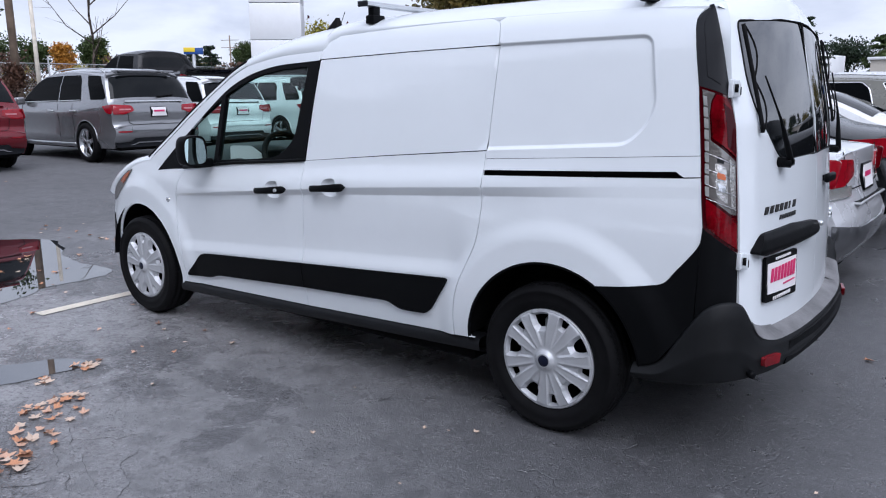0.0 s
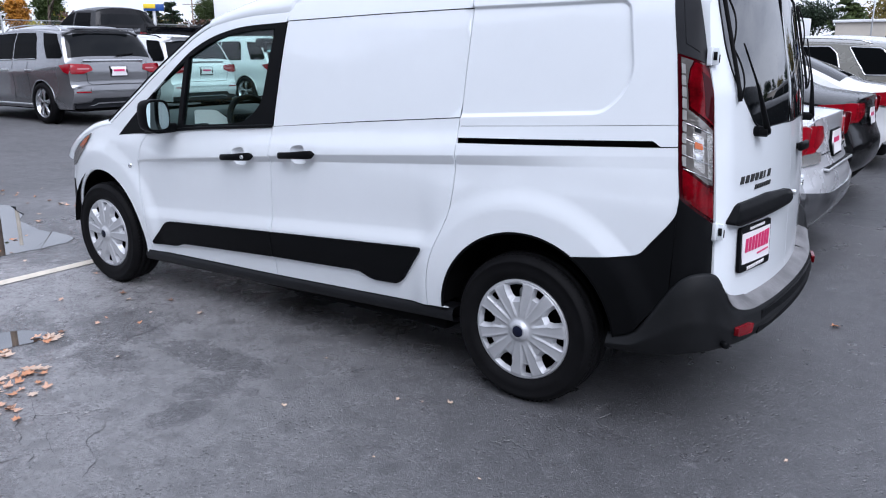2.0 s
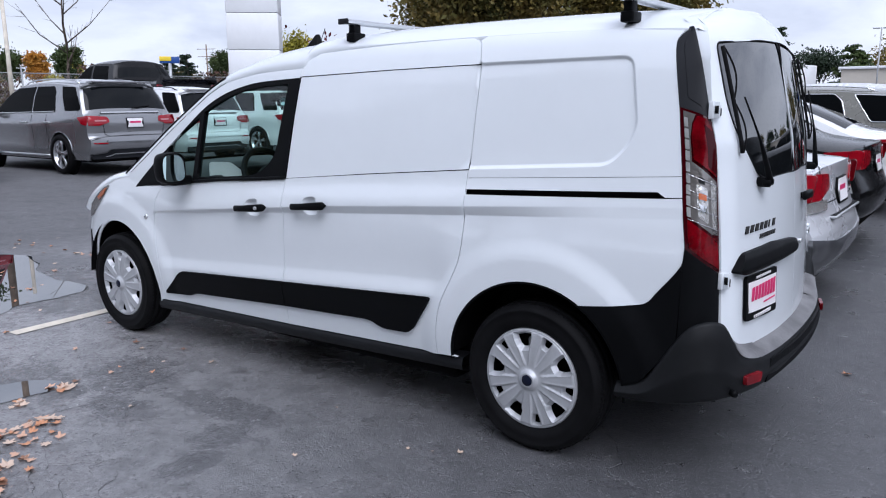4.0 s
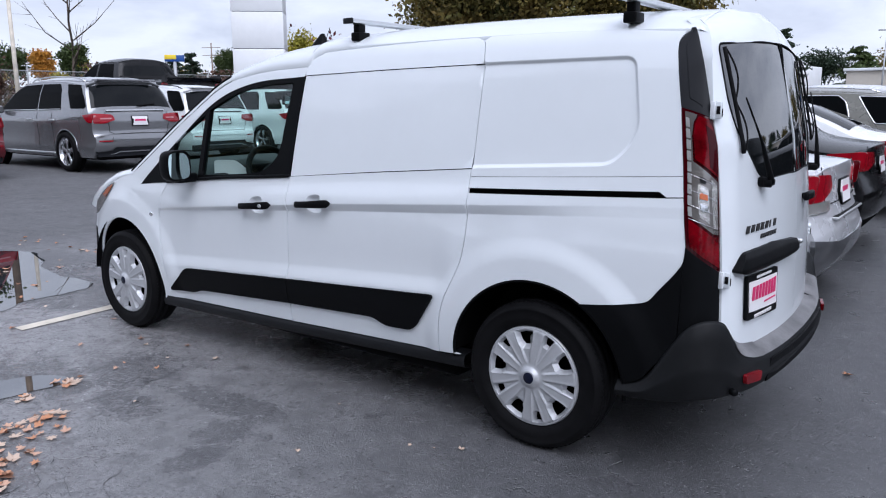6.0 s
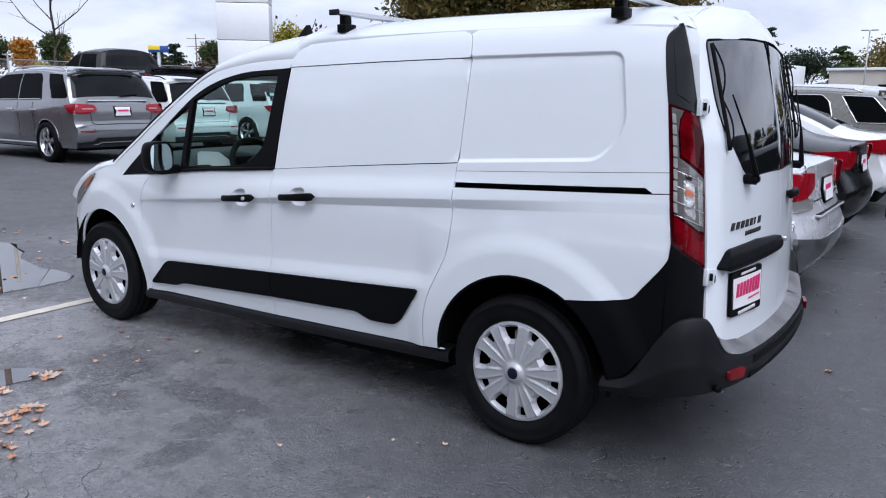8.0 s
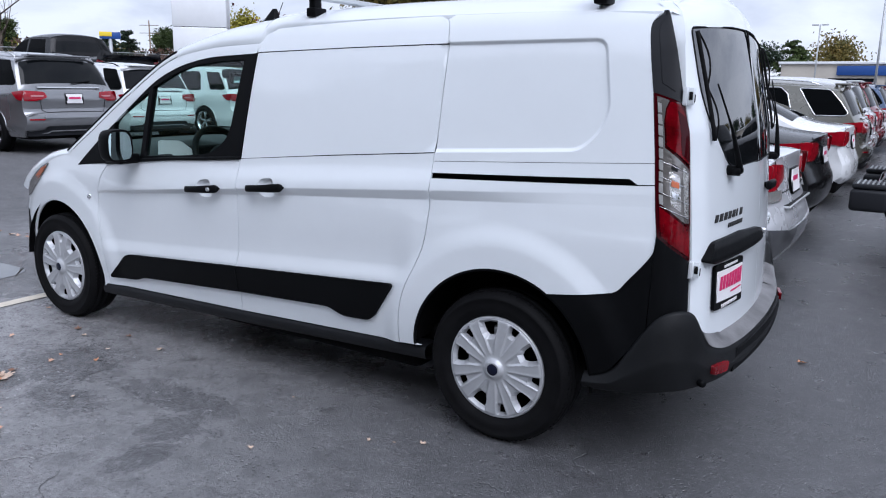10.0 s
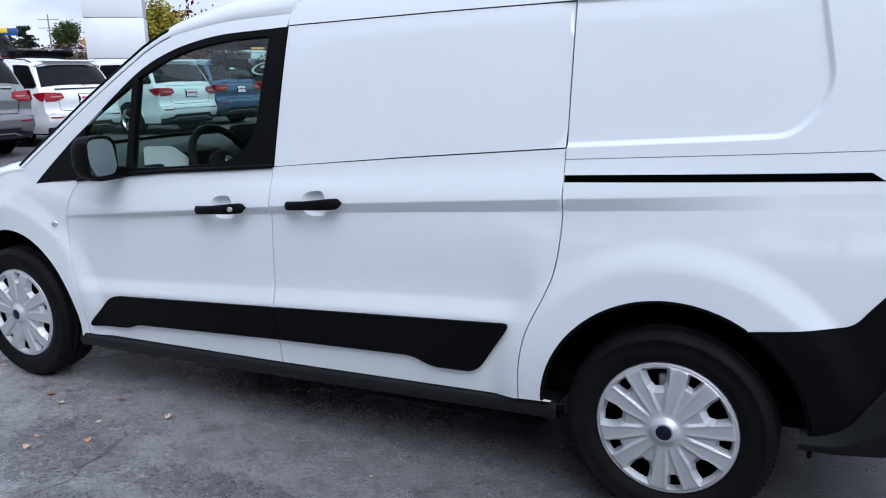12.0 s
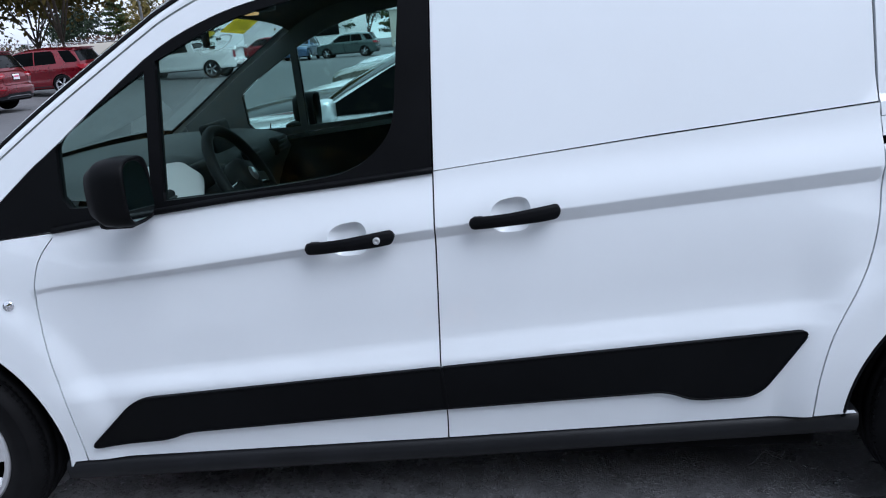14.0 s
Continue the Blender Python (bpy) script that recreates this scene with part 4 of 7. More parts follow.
for sgn in (1, -1):
    bm = bmesh.new()
    tube(bm, [span(e, -0.892 * sgn, 0.001) for e in EDGE_F[cut:]], 0.007, 6)
    part("windshield_seal", bm, GAP, VAN)
v, f = grid([[span(e, u, -0.004) for u in np.linspace(-0.89, 0.89, 31)] for e in EDGE_F[-2:]])
raw("windshield_frit", v, f, GAP, VAN, "black band along the windshield base")
# hood
HE = [(-2.90, 1.015, 0.036, 0.13), (-3.0, 1.003, 0.05, 0.17), (-3.12, 0.975, 0.06, 0.19), (-3.25, 0.925, 0.075, 0.19), (-3.38, 0.865, 0.085, 0.20), (-3.50, 0.795, 0.085, 0.23), (-3.56, 0.74, 0.07, 0.26)]
v, f = grid([[span(e, u) for u in US] for e in HE])
raw("hood", v, f, WHITE, VAN, "white hood")
# fenders and nose
FRONT_ARCH = arch(FRONT_X, 0.412, -8, 168)
fend = shift(DOOR_FRONT, -G) + [(-2.66, 0.262)] + FRONT_ARCH + [(-3.475, 0.47), (-3.53, 0.60), (-3.54, 0.70), (-3.50, 0.795), (-3.38, 0.865), (-3.25, 0.925), (-3.12, 0.975), (-3.0, 1.003), (-2.90, 1.015), (-2.84, 0.958), (-2.70, 0.968), (-2.56, 0.978)]
fender = vpanel("fender", fend, WHITE, VAN, 0.0, 0.03, label="white front fender")
HL = rounded([(-3.175, 0.948), (-3.25, 0.925), (-3.38, 0.865), (-3.50, 0.795), (-3.54, 0.70), (-3.48, 0.72), (-3.33, 0.815), (-3.22, 0.90)], 0.015)
vpanel("headlamp", HL, SMOKE_LENS, VAN, 0.006, 0.03, 0.02, label="swept-back clear headlamp")
vpanel("side_marker", [(-3.20, 0.930), (-3.27, 0.905), (-3.36, 0.855), (-3.33, 0.835), (-3.25, 0.885)], AMBER, VAN, 0.010, 0.03, 0.006, label="amber side marker")
nose = []
for zz, xe, w, fw in ((0.80, -3.50, 0.74, 0.27), (0.72, -3.545, 0.735, 0.30), (0.60, -3.545, 0.75, 0.33), (0.45, -3.52, 0.765, 0.37), (0.30, -3.50, 0.765, 0.37), (0.20, -3.48, 0.75, 0.34)):
    row = []
    for u in np.linspace(-1, 1, 25):
        th = (1 - abs(u)) * math.pi / 2
        row.append(Vector((xe - fw * math.sin(th) ** 0.8, w * math.cos(th) ** 0.8 * (1 if u > 0 else -1), zz)))
    nose.append(row)
v, f = grid(nose[:3])
raw("front_bumper", v, f, WHITE, VAN, "white front bumper")
v, f = grid(nose[2:])
raw("lower_bumper", v, f, PLASTIC, VAN, "black lower front bumper")
fb = [(-3.470, 0.48), (-3.545, 0.60), (-3.56, 0.50), (-3.555, 0.36), (-3.53, 0.22), (-3.46, 0.19), (-3.455, 0.26), (-3.462, 0.40)]
vpanel("bumper_corner", fb, PLASTIC, VAN, 0.005, 0.04, 0.05, label="black bumper corner ahead of the wheel")
bm = bmesh.new()
p = side(0.004)(-2.722, 0.780)
lathe(bm, [(0.0, -0.006), (0.008, -0.006), (0.010, -0.002), (0.015, -0.002), (0.016, 0.004)], 24, Matrix.Translation(p))
part("side_repeater", bm, CHROME, fender, "small round badge on the fender")

# door mirrors
MIR = [(-2.338, 0.0), (-2.325, 0.70), (-2.295, 0.95), (-2.262, 1.0), (-2.222, 0.985), (-2.214, 0.95), (-2.218, 0.87), (-2.232, 0.84)]
for s in (1, -1):
    rows = []
    for x, k in MIR:
        row = []
        for a in np.linspace(0, 2 * math.pi, 33):
            ca, sa = math.cos(a), math.sin(a)
            y = -1.002 + 0.079 * max(k, 0.02) * math.copysign(abs(ca) ** 0.55, ca)
            z = 1.108 + 0.087 * max(k, 0.02) * math.copysign(abs(sa) ** 0.6, sa) - 0.01 * (x + 2.2) * 0
            row.append(Vector((x - 0.002 * ca * (1 if x > -2.3 else 0), y * s, z)))
        rows.append(row)
    v, f = grid(rows)
    if s > 0:
        f = [q[::-1] for q in f]
    m = raw("door_mirror", v, f, PLASTIC, VAN, "black door mirror housing")
    rows = [[Vector((-2.226 + 0.03 * math.cos(a), (-1.004 + 0.068 * q * math.copysign(abs(math.cos(a)) ** 0.55, math.cos(a))) * s, 1.108 + 0.074 * q * math.copysign(abs(math.sin(a)) ** 0.6, math.sin(a)))) for a in np.linspace(0, 2 * math.pi, 33)] for q in (0.02, 0.6, 1.0)]
    for r in rows:
        for p in r:
            p.x = -2.226 + 0.15 * (p.y * s + 1.004) - 0.13 * (p.z - 1.108)
    v, f = grid(rows)
    raw("mirror_glass", v, f, MIRROR, m, "mirror glass")
    bm = bmesh.new()
    y0, y1 = sorted((-0.855 * s, -0.99 * s))
    box(bm, -2.35, -2.25, y0, y1, 1.005, 1.06, 0.015)
    part("mirror_arm", bm, PLASTIC, m)

# roof bars, aerial
for x in (-1.17, 0.28):
    bm = bmesh.new()
    rows = [[Vector((x + 0.032 * math.copysign(abs(math.cos(a)) ** 0.7, math.cos(a)), y, 1.852 + 0.014 * math.sin(a))) for a in np.linspace(0, 2 * math.pi, 17)] for y in np.linspace(-0.70, 0.70, 15)]
    v, f = grid(rows)
    bar = raw("roof_bar", v, f, STEEL, VAN, "aluminium roof bar on black feet")
    for s in (-1, 1):
        bm = bmesh.new()
        y0, y1 = sorted((s * 0.60, s * 0.65))
        zb = 1.785
        box(bm, x - 0.020, x + 0.020, y0, y1, zb, 1.844, 0.006)
        y0, y1 = sorted((s * 0.575, s * 0.660))
        box(bm, x - 0.028, x + 0.028, y0, y1, zb - 0.025, zb + 0.016, 0.006)
        part("bar_foot", bm, PLASTIC, bar, "black bar foot")
        bm = bmesh.new()
        y0, y1 = sorted((s * 0.70, s * 0.712))
        box(bm, x - 0.032, x + 0.032, y0, y1, 1.838, 1.866, 0.005)
        part("bar_cap", bm, PLASTIC_GREY, bar)
bm = bmesh.new()
base = [(-1.785, 0), (-1.74, 0.030), (-1.66, 0.034), (-1.638, 0.0), (-1.66, -0.034), (-1.74, -0.030)]
lo = [bm.verts.new((x, -0.38 + y, 1.765)) for x, y in base]
hi = [bm.verts.new((-1.672 + (x + 1.672) * 0.2, -0.38 + y * 0.25, 1.838)) for x, y in base]
for i in range(6):
    bm.faces.new((lo[i], lo[(i + 1) % 6], hi[(i + 1) % 6], hi[i]))
bm.faces.new(hi)
fin = part("aerial_fin", bm, PLASTIC, VAN, "black roof aerial fin", False)
bm = bmesh.new()
tube(bm, [(-1.655, -0.38, 1.80), (-1.618, -0.38, 1.868)], 0.002, 6)
part("aerial_rod", bm, PLASTIC, fin)

# shell behind the gaps, wheel wells, floor, bulkhead, lining
def inner(x, z):
    return Vector((x, -vy(x, z) + 0.05, z))


INNER = [(-2.64, 0.28), (-2.64, 0.95), (-1.486, 1.05), (-1.44, 1.60), (0.50, 1.66), (0.60, 0.95), (0.60, 0.45)] + arch(0.0, 0.43, 12, 176, 20) + [(-0.5, 0.30)]
pc = sheet(INNER, inner, 0.05, (0, 0, 0), (), LEFT_OUT)
raw("inner_shell", *pc, GAP, VAN)
raw("inner_shell", *flip(pc), GAP, VAN)
pc = sheet([(-2.68, 0.27), (-2.68, 0.96), (-3.1, 0.94), (-3.4, 0.80), (-3.48, 0.62)] + arch(FRONT_X, 0.43, 170, -8, 20), inner, 0.05, (0, 0, 0), (), LEFT_OUT)
raw("inner_shell", *pc, GAP, VAN)
raw("inner_shell", *flip(pc), GAP, VAN)
for hx in (0.0, FRONT_X):
    for s in (-1, 1):
        rows = [[Vector((x, s * y, z)) for y in (0.845, 0.70, 0.52)] for x, z in arch(hx, 0.428, 2, 178, 30)]
        v, f = grid(rows)
        n = len(v)
        v += [Vector((x, s * 0.52, z)) for x, z in arch(hx, 0.43, 2, 178, 30)]
        f += [tuple(range(n, n + 31))]
        raw("wheel_well", v, f, DARK, VAN)
bm = bmesh.new()
box(bm, -3.4, 0.50, -0.70, 0.70, 0.30, 0.37, 0.02)
# unseen low slab, added to keep light off the ground beneath
box(bm, -2.62, -0.44, -0.79, 0.79, 0.185, 0.31, 0.02)
part("underbody", bm, DARK, VAN)
bm = bmesh.new()
bulk = [(0.80, 0.30), (0.80, 0.95), (0.75, 1.17), (0.70, 1.40), (0.64, 1.62), (0.50, 1.72)]
vs_ = [bm.verts.new((-1.39, s * y, z)) for s, seq in ((-1, bulk), (1, bulk[::-1])) for y, z in seq]
bm.faces.new(vs_)
part("bulkhead", bm, GAP, VAN, "", False)
v, f = grid([[span(e, u * 0.995) - Vector((0, 0, 0.03)) for u in US[2:-2]] for e in EDGE_F[:cut + 6]])
raw("roof_lining", v, f, LINING, VAN, "pale roof lining")
for s in (-1, 1):
    pc = sheet([(-2.62, 0.32), (-2.60, 0.965), (-2.25, 0.995), (-1.50, 1.055), (-1.50, 0.32)], lambda x, z: Vector((x, -vy(x, z) + 0.06, z)), 0.15, (0, 0, 0), (), (0, 1, 0))
    raw("door_lining", *(pc if s < 0 else flip(pc)), DASH_DARK, VAN, "black door lining")
    pc = sheet([(-1.57, 1.05), (-1.55, 1.58), (-1.44, 1.60), (-1.44, 1.05)], lambda x, z: Vector((x, -vy(x, z) + 0.05, z)), 0.1, (0, 0.05, 0), (), (0, 1, 0))
    raw("inner_pillar", *(pc if s < 0 else flip(pc)), DASH_DARK, VAN)

# dark linings inside the window frames and pillars
LIN = shift(ROOF_SEAM[:-2], 0, 0.0) + [(-2.80, 0.985), (-2.56, 0.975)] + BELT[4:] + SEAM_B_UP[1:-1]
pc = sheet(LIN, side(-0.03), 0.05, (0, 0, 0), [GLASS, QGLASS], (0, 1, 0))
raw("frame_lining", *pc, DASH_DARK, VAN, "black window frame lining")
raw("frame_lining", *flip(pc), FRAME_TRIM, VAN, "dark window frame lining")
PL = EDGE_F[cut - 2:]
v, f = grid([[span(e, -u, -0.022) for u in np.linspace(0.72 + 0.12 * i / (len(PL) - 1), 0.955, 8)] for i, e in enumerate(PL)])
raw("pillar_lining", v, f, PILLAR_TRIM, VAN, "grey windshield pillar lining")
raw("pillar_lining", *flip((v, f)), PILLAR_TRIM, VAN, "grey windshield pillar lining")

# cabin
bm = bmesh.new()
prof = [(-3.0, 1.080), (-2.80, 1.082), (-2.60, 1.080), (-2.42, 1.064), (-2.34, 1.038), (-2.315, 0.98), (-2.36, 0.90), (-2.40, 0.80), (-2.42, 0.55)]
rows = []
for y in np.linspace(-0.80, 0.80, 25):
    hump = 0.045 * math.exp(-((y + 0.36) / 0.17) ** 2)
    rows.append([Vector((x + (0.15 if x < -2.7 else 0.05 if x < -2.5 else 0) * (abs(y) / 0.8) ** 2, y, z + hump * (1 if -2.5 < x < -2.3 else 0) - 0.02 * (abs(y) / 0.8) ** 2)) for x, z in prof])
v, f = grid(rows)
dash = raw("dashboard", v, f, DASH, VAN, "grey moulded dashboard")
bm = bmesh.new()
box(bm, -2.345, -2.30, -0.50, -0.22, 0.97, 1.075, 0.02)
part("instrument_hood", bm, DASH_DARK, dash)
bm = bmesh.new()
box(bm, -2.34, -2.285, -0.14, 0.14, 0.70, 1.0, 0.02)
part("centre_console", bm, DASH_DARK, dash)
for i in range(4):
    for j in range(2):
        bm = bmesh.new()
        box(bm, -2.29, -2.277, -0.10 + 0.05 * i, -0.06 + 0.05 * i, 0.88 + 0.045 * j, 0.91 + 0.045 * j, 0.004)
        part("console_button", bm, (STEEL, DASH)[(i + j) % 2], dash)
bm = bmesh.new()
box(bm, -0.02, 0.02, -0.115, 0.115, -0.065, 0.065, 0.012, pose(-2.41, 0.11, 1.098, 0, -12, 0), 3)
part("infotainment_screen", bm, DASH_DARK, dash, "black upright screen")
for y in (-0.67, -0.2, 0.2, 0.60):
    vent = new("air_vent")
    vent.parent = dash
    bm = bmesh.new()
    box(bm, -2.345, -2.300, y - 0.075, y + 0.075, 0.955, 1.035, 0.014)
    part("vent_frame", bm, DASH_DARK, vent)
    for k in range(3):
        bm = bmesh.new()
        box(bm, -2.303, -2.294, y - 0.062, y + 0.062, 0.970 + 0.019 * k, 0.978 + 0.019 * k, 0.002)
        part("vent_slat", bm, DASH, vent)
SW = pose(-2.16, -0.362, 1.012, 0, 62, 0)
bm = bmesh.new()
ring = [SW @ Vector((0.185 * math.cos(a), 0.185 * math.sin(a), 0)) for a in np.linspace(0, 2 * math.pi, 49)]
tube(bm, ring, 0.0185, 12, False)
wheel = part("steering_wheel", bm, DASH_DARK, VAN, "black steering wheel")
bm = bmesh.new()
lathe(bm, [(0.0, -0.035), (0.05, -0.032), (0.072, -0.01), (0.07, 0.03)], 24, SW @ Matrix.Rotation(radians(-90), 4, "X"))
part("hub", bm, DASH_DARK, wheel)
for a in (80, 280, 25, 335):
    bm = bmesh.new()
    box(bm, 0.055, 0.18, -0.02, 0.02, -0.012, 0.008, 0.006, SW @ Matrix.Rotation(radians(a), 4, "Z"))
    spk = part("spoke", bm, DASH_DARK, wheel)
    bm = bmesh.new()
    box(bm, 0.075, 0.165, -0.0235, -0.0175, -0.006, 0.011, 0.002, SW @ Matrix.Rotation(radians(a), 4, "Z"))
    part("spoke_trim", bm, CHROME, spk, "bright spoke trim")
bm = bmesh.new()
lathe(bm, [(0.0, -0.039), (0.022, -0.038), (0.026, -0.033)], 24, SW @ Matrix.Rotation(radians(-90), 4, "X"))
part("wheel_badge", bm, STEEL, wheel, "small oval badge")
bm = bmesh.new()
tube(bm, [SW @ Vector((0, 0, -0.02)), SW @ Vector((0, 0, -0.22))], 0.04, 12)
part("steering_column", bm, DASH_DARK, wheel)
for y in (-0.38, 0.38):
    bm = bmesh.new()
    m = pose(-1.62, y, 0.72, 0, 14, 0)
    box(bm, -0.07, 0.07, -0.24, 0.24, -0.05, 0.58, 0.05, m, 4)
    seat = part("seat", bm, SEAT, VAN, "dark grey cloth seat")
    bm = bmesh.new()
    box(bm, -0.05, 0.05, -0.13, 0.13, 0.62, 0.80, 0.04, m, 4)
    part("headrest", bm, SEAT, seat)
    bm = bmesh.new()
    box(bm, -2.12, -1.62, y - 0.24, y + 0.24, 0.60, 0.74, 0.05, None, 4)
    part("seat_cushion", bm, SEAT, seat)
bm = bmesh.new()
box(bm, -0.012, 0.012, -0.115, 0.115, -0.032, 0.032, 0.01, pose(-2.335, -0.025, 1.472, 0, 0, 14), 3)
rv = part("rear_view_mirror", bm, DASH_DARK, VAN, "black rear-view mirror")
bm = bmesh.new()
tube(bm, [(-2.345, -0.025, 1.48), (-2.40, -0.02, 1.505)], 0.014, 8)
box(bm, -2.47, -2.39, -0.07, 0.05, 1.47, 1.53, 0.015)
part("mirror_stem", bm, DASH_DARK, rv)
bm = bmesh.new()
box(bm, -2.22, -2.08, -0.14, 0.02, 1.548, 1.625, 0.015)
con = part("roof_console", bm, DASH_DARK, VAN, "black roof console")
bm = bmesh.new()
box(bm, -2.175, -2.13, -0.10, -0.045, 1.538, 1.550, 0.005)
part("map_lamp", bm, GLOW, con, "small warm map lamp, lit")
bm = bmesh.new()
box(bm, 0.0122, 0.014, -0.105, 0.105, -0.026, 0.026, 0, pose(-2.335, -0.025, 1.472, 0, 0, 14))
part("mirror_glass", bm, MIRROR, rv, "", False)
# thin curved white sheet standing inside the driver's window
pc = sheet(rounded([(-0.10, -0.07), (-0.095, 0.065), (0.03, 0.06), (0.10, 0.0), (0.08, -0.075)], 0.02), lambda p, q: pose(-2.298, -0.585, 1.05, 0, 0, 56) @ Vector((p, 0.10 * q + 0.3 * p * p, q)), 0.03, (0, 0.001, 0), (), (0, -1, 0))
raw("paper", *pc, PLATE_WHITE, VAN, "white paper propped behind the driver's window")
# windshield stickers: a yellow strip with the year and an oval label, read from outside
ST = Vector((-0.543, 0, 0.84))


def ws_point(u, x):
    """A point on the windshield where its edge line is at the length x."""
    i = next(j for j in range(len(EDGE_F) - 1) if EDGE_F[j + 1][0] <= x)
    a, b = EDGE_F[i], EDGE_F[i + 1]
    t = (a[0] - x) / (a[0] - b[0])
    return span(tuple(a[j] * (1 - t) + b[j] * t for j in range(4)), u, 0.004)


pc = grid([[ws_point(u, x) for u in np.linspace(0.17, 0.43, 10)] for x in np.linspace(-2.235, -2.325, 6)])
stick = raw("window_sticker", *pc, FILM_YELLOW, VAN, "yellow model-year sticker on the windshield")
pc = grid([[ws_point(0.27 + 0.115 * q * math.cos(a), -2.385 + 0.055 * q * math.sin(a)) for a in np.linspace(0, 2 * math.pi, 33)] for q in (0.86, 0.93, 1.0)])
ovl = raw("window_sticker", *pc, FILM_WHITE, VAN, "white oval sticker ring on the windshield")
for i in range(9):
    u0 = 0.20 + 0.0165 * i
    pc = grid([[ws_point(u, x) for u in (u0, u0 + 0.010)] for x in (-2.365, -2.388)])
    raw("print_bar", *pc, FILM_WHITE, ovl)
c0, cu, ck = ws_point(0.30, -2.28), ws_point(0.34, -2.28), ws_point(0.30, -2.26)
ex, ey = (c0 - cu).normalized(), (ck - c0).normalized()
ez = ex.cross(ey).normalized()
txt = bpy.data.curves.new("year", "FONT")
txt.body, txt.size, txt.align_x, txt.align_y = "2019", 0.105, "CENTER", "CENTER"
tmp = new("year", txt)
me = bpy.data.meshes.new_from_object(tmp.evaluated_get(bpy.context.evaluated_depsgraph_get()))
bpy.data.objects.remove(tmp)
yr = new("year_print", me)
me.materials.clear()
me.materials.append(INK)
yr.parent = stick
M3 = Matrix((ex, ey, ez)).transposed().to_4x4()
yr.matrix_world = Matrix.Translation(c0 + ez * 0.003) @ M3


# wheels
COVER_R = 0.222
COVER_TURN = radians(99)


def cover_y(r):
    return float(np.interp(r, [0, 0.030, 0.036, 0.047, 0.056, 0.09, 0.15, 0.200, 0.2055, 0.2085, 0.2125, 0.2175, COVER_R], [-0.906, -0.906, -0.902, -0.8915, -0.889, -0.888, -0.886, -0.883, -0.881, -0.8775, -0.879, -0.875, -0.862]))


def spoke_axis(a, b):
    """The distance along and across the axis of the nearest opening, and whether it is one of the five large ones."""
    t = (math.atan2(b, a) - COVER_TURN) / radians(36)
    k = round(t)
    d = (t - k) * radians(36)
    r = math.hypot(a, b)
    return r * math.cos(d), r * math.sin(d), k % 2 == 0


def cover_point(a, b):
    r = math.hypot(a, b)
    u, w, big = spoke_axis(a, b)
    half = float(np.interp(u, [0.045, 0.12, 0.21], [0.003, 0.022, 0.050] if big else [0.002, 0.013, 0.030]))
    k = glide((u - 0.052) / 0.035) * glide((0.2045 - r) / 0.004)
    valley = 1 - glide((abs(w) - half + 0.0045) / 0.0045)
    crown = 0.0025 * (1 - glide((abs(w) - half) / 0.012)) * (1 - valley)
    return Vector((a, cover_y(r) + k * ((0.005 if big else 0.0042) * valley - crown), b))


def hole(k, scale=1.0):
    """The outline of one opening: a wide hexagon, or a narrow slot between two of them."""
    big = k % 2 == 0
    pl = [(0.122, 0.017), (0.144, 0.034), (0.172, 0.043), (0.1995, 0.047)] if big else [(0.150, 0.012), (0.162, 0.018), (0.200, 0.026)]
    pl = [(u, -w) for u, w in pl] + [(0.2045 if big else 0.2035, 0.0)] + pl[::-1]
    c = 0.172 if big else 0.182
    t0 = COVER_TURN + radians(36 * k)
    out = []
    for u, w in pl:
        u, w = c + (u - c) * scale, w * scale
        out.append((u * math.cos(t0) - w * math.sin(t0), u * math.sin(t0) + w * math.cos(t0)))
    return out


COVER_HOLES = [hole(k) for k in range(10)]
FOLDS = []
for k in range(10):
    t0 = COVER_TURN + radians(36 * k)
    for s in (-1, 1):
        for inset_w in (0.0, 0.0045):
            ln = [(u, s * (float(np.interp(u, [0.045, 0.12, 0.21], [0.003, 0.022, 0.050] if k % 2 == 0 else [0.002, 0.013, 0.030])) - inset_w)) for u in np.linspace(0.062, 0.198, 12)]
            FOLDS.append([(u * math.cos(t0) - w * math.sin(t0), u * math.sin(t0) + w * math.cos(t0)) for u, w in ln])
circ = [(0.2115 * math.cos(2 * math.pi * i / 90), 0.2115 * math.sin(2 * math.pi * i / 90)) for i in range(90)]
cover_pc = sheet(circ, cover_point, 0.0055, (0, 0.02, 0), COVER_HOLES, LEFT_OUT, FOLDS)
# sloping walls that lead from each opening down to its narrower throat
throats = []
for k in range(10):
    o, i2 = dense(hole(k), 0.0055), dense(hole(k, 0.66), 0.0055 * 0.66)
    n = min(len(o), len(i2))
    rows_w = [[cover_point(*o[j % n]) + Vector((0, 0.001, 0)) for j in range(n + 1)], [Vector((i2[j % n][0], cover_y(0.17) + 0.024, i2[j % n][1])) for j in range(n + 1)]]
    throats.append(grid(rows_w))


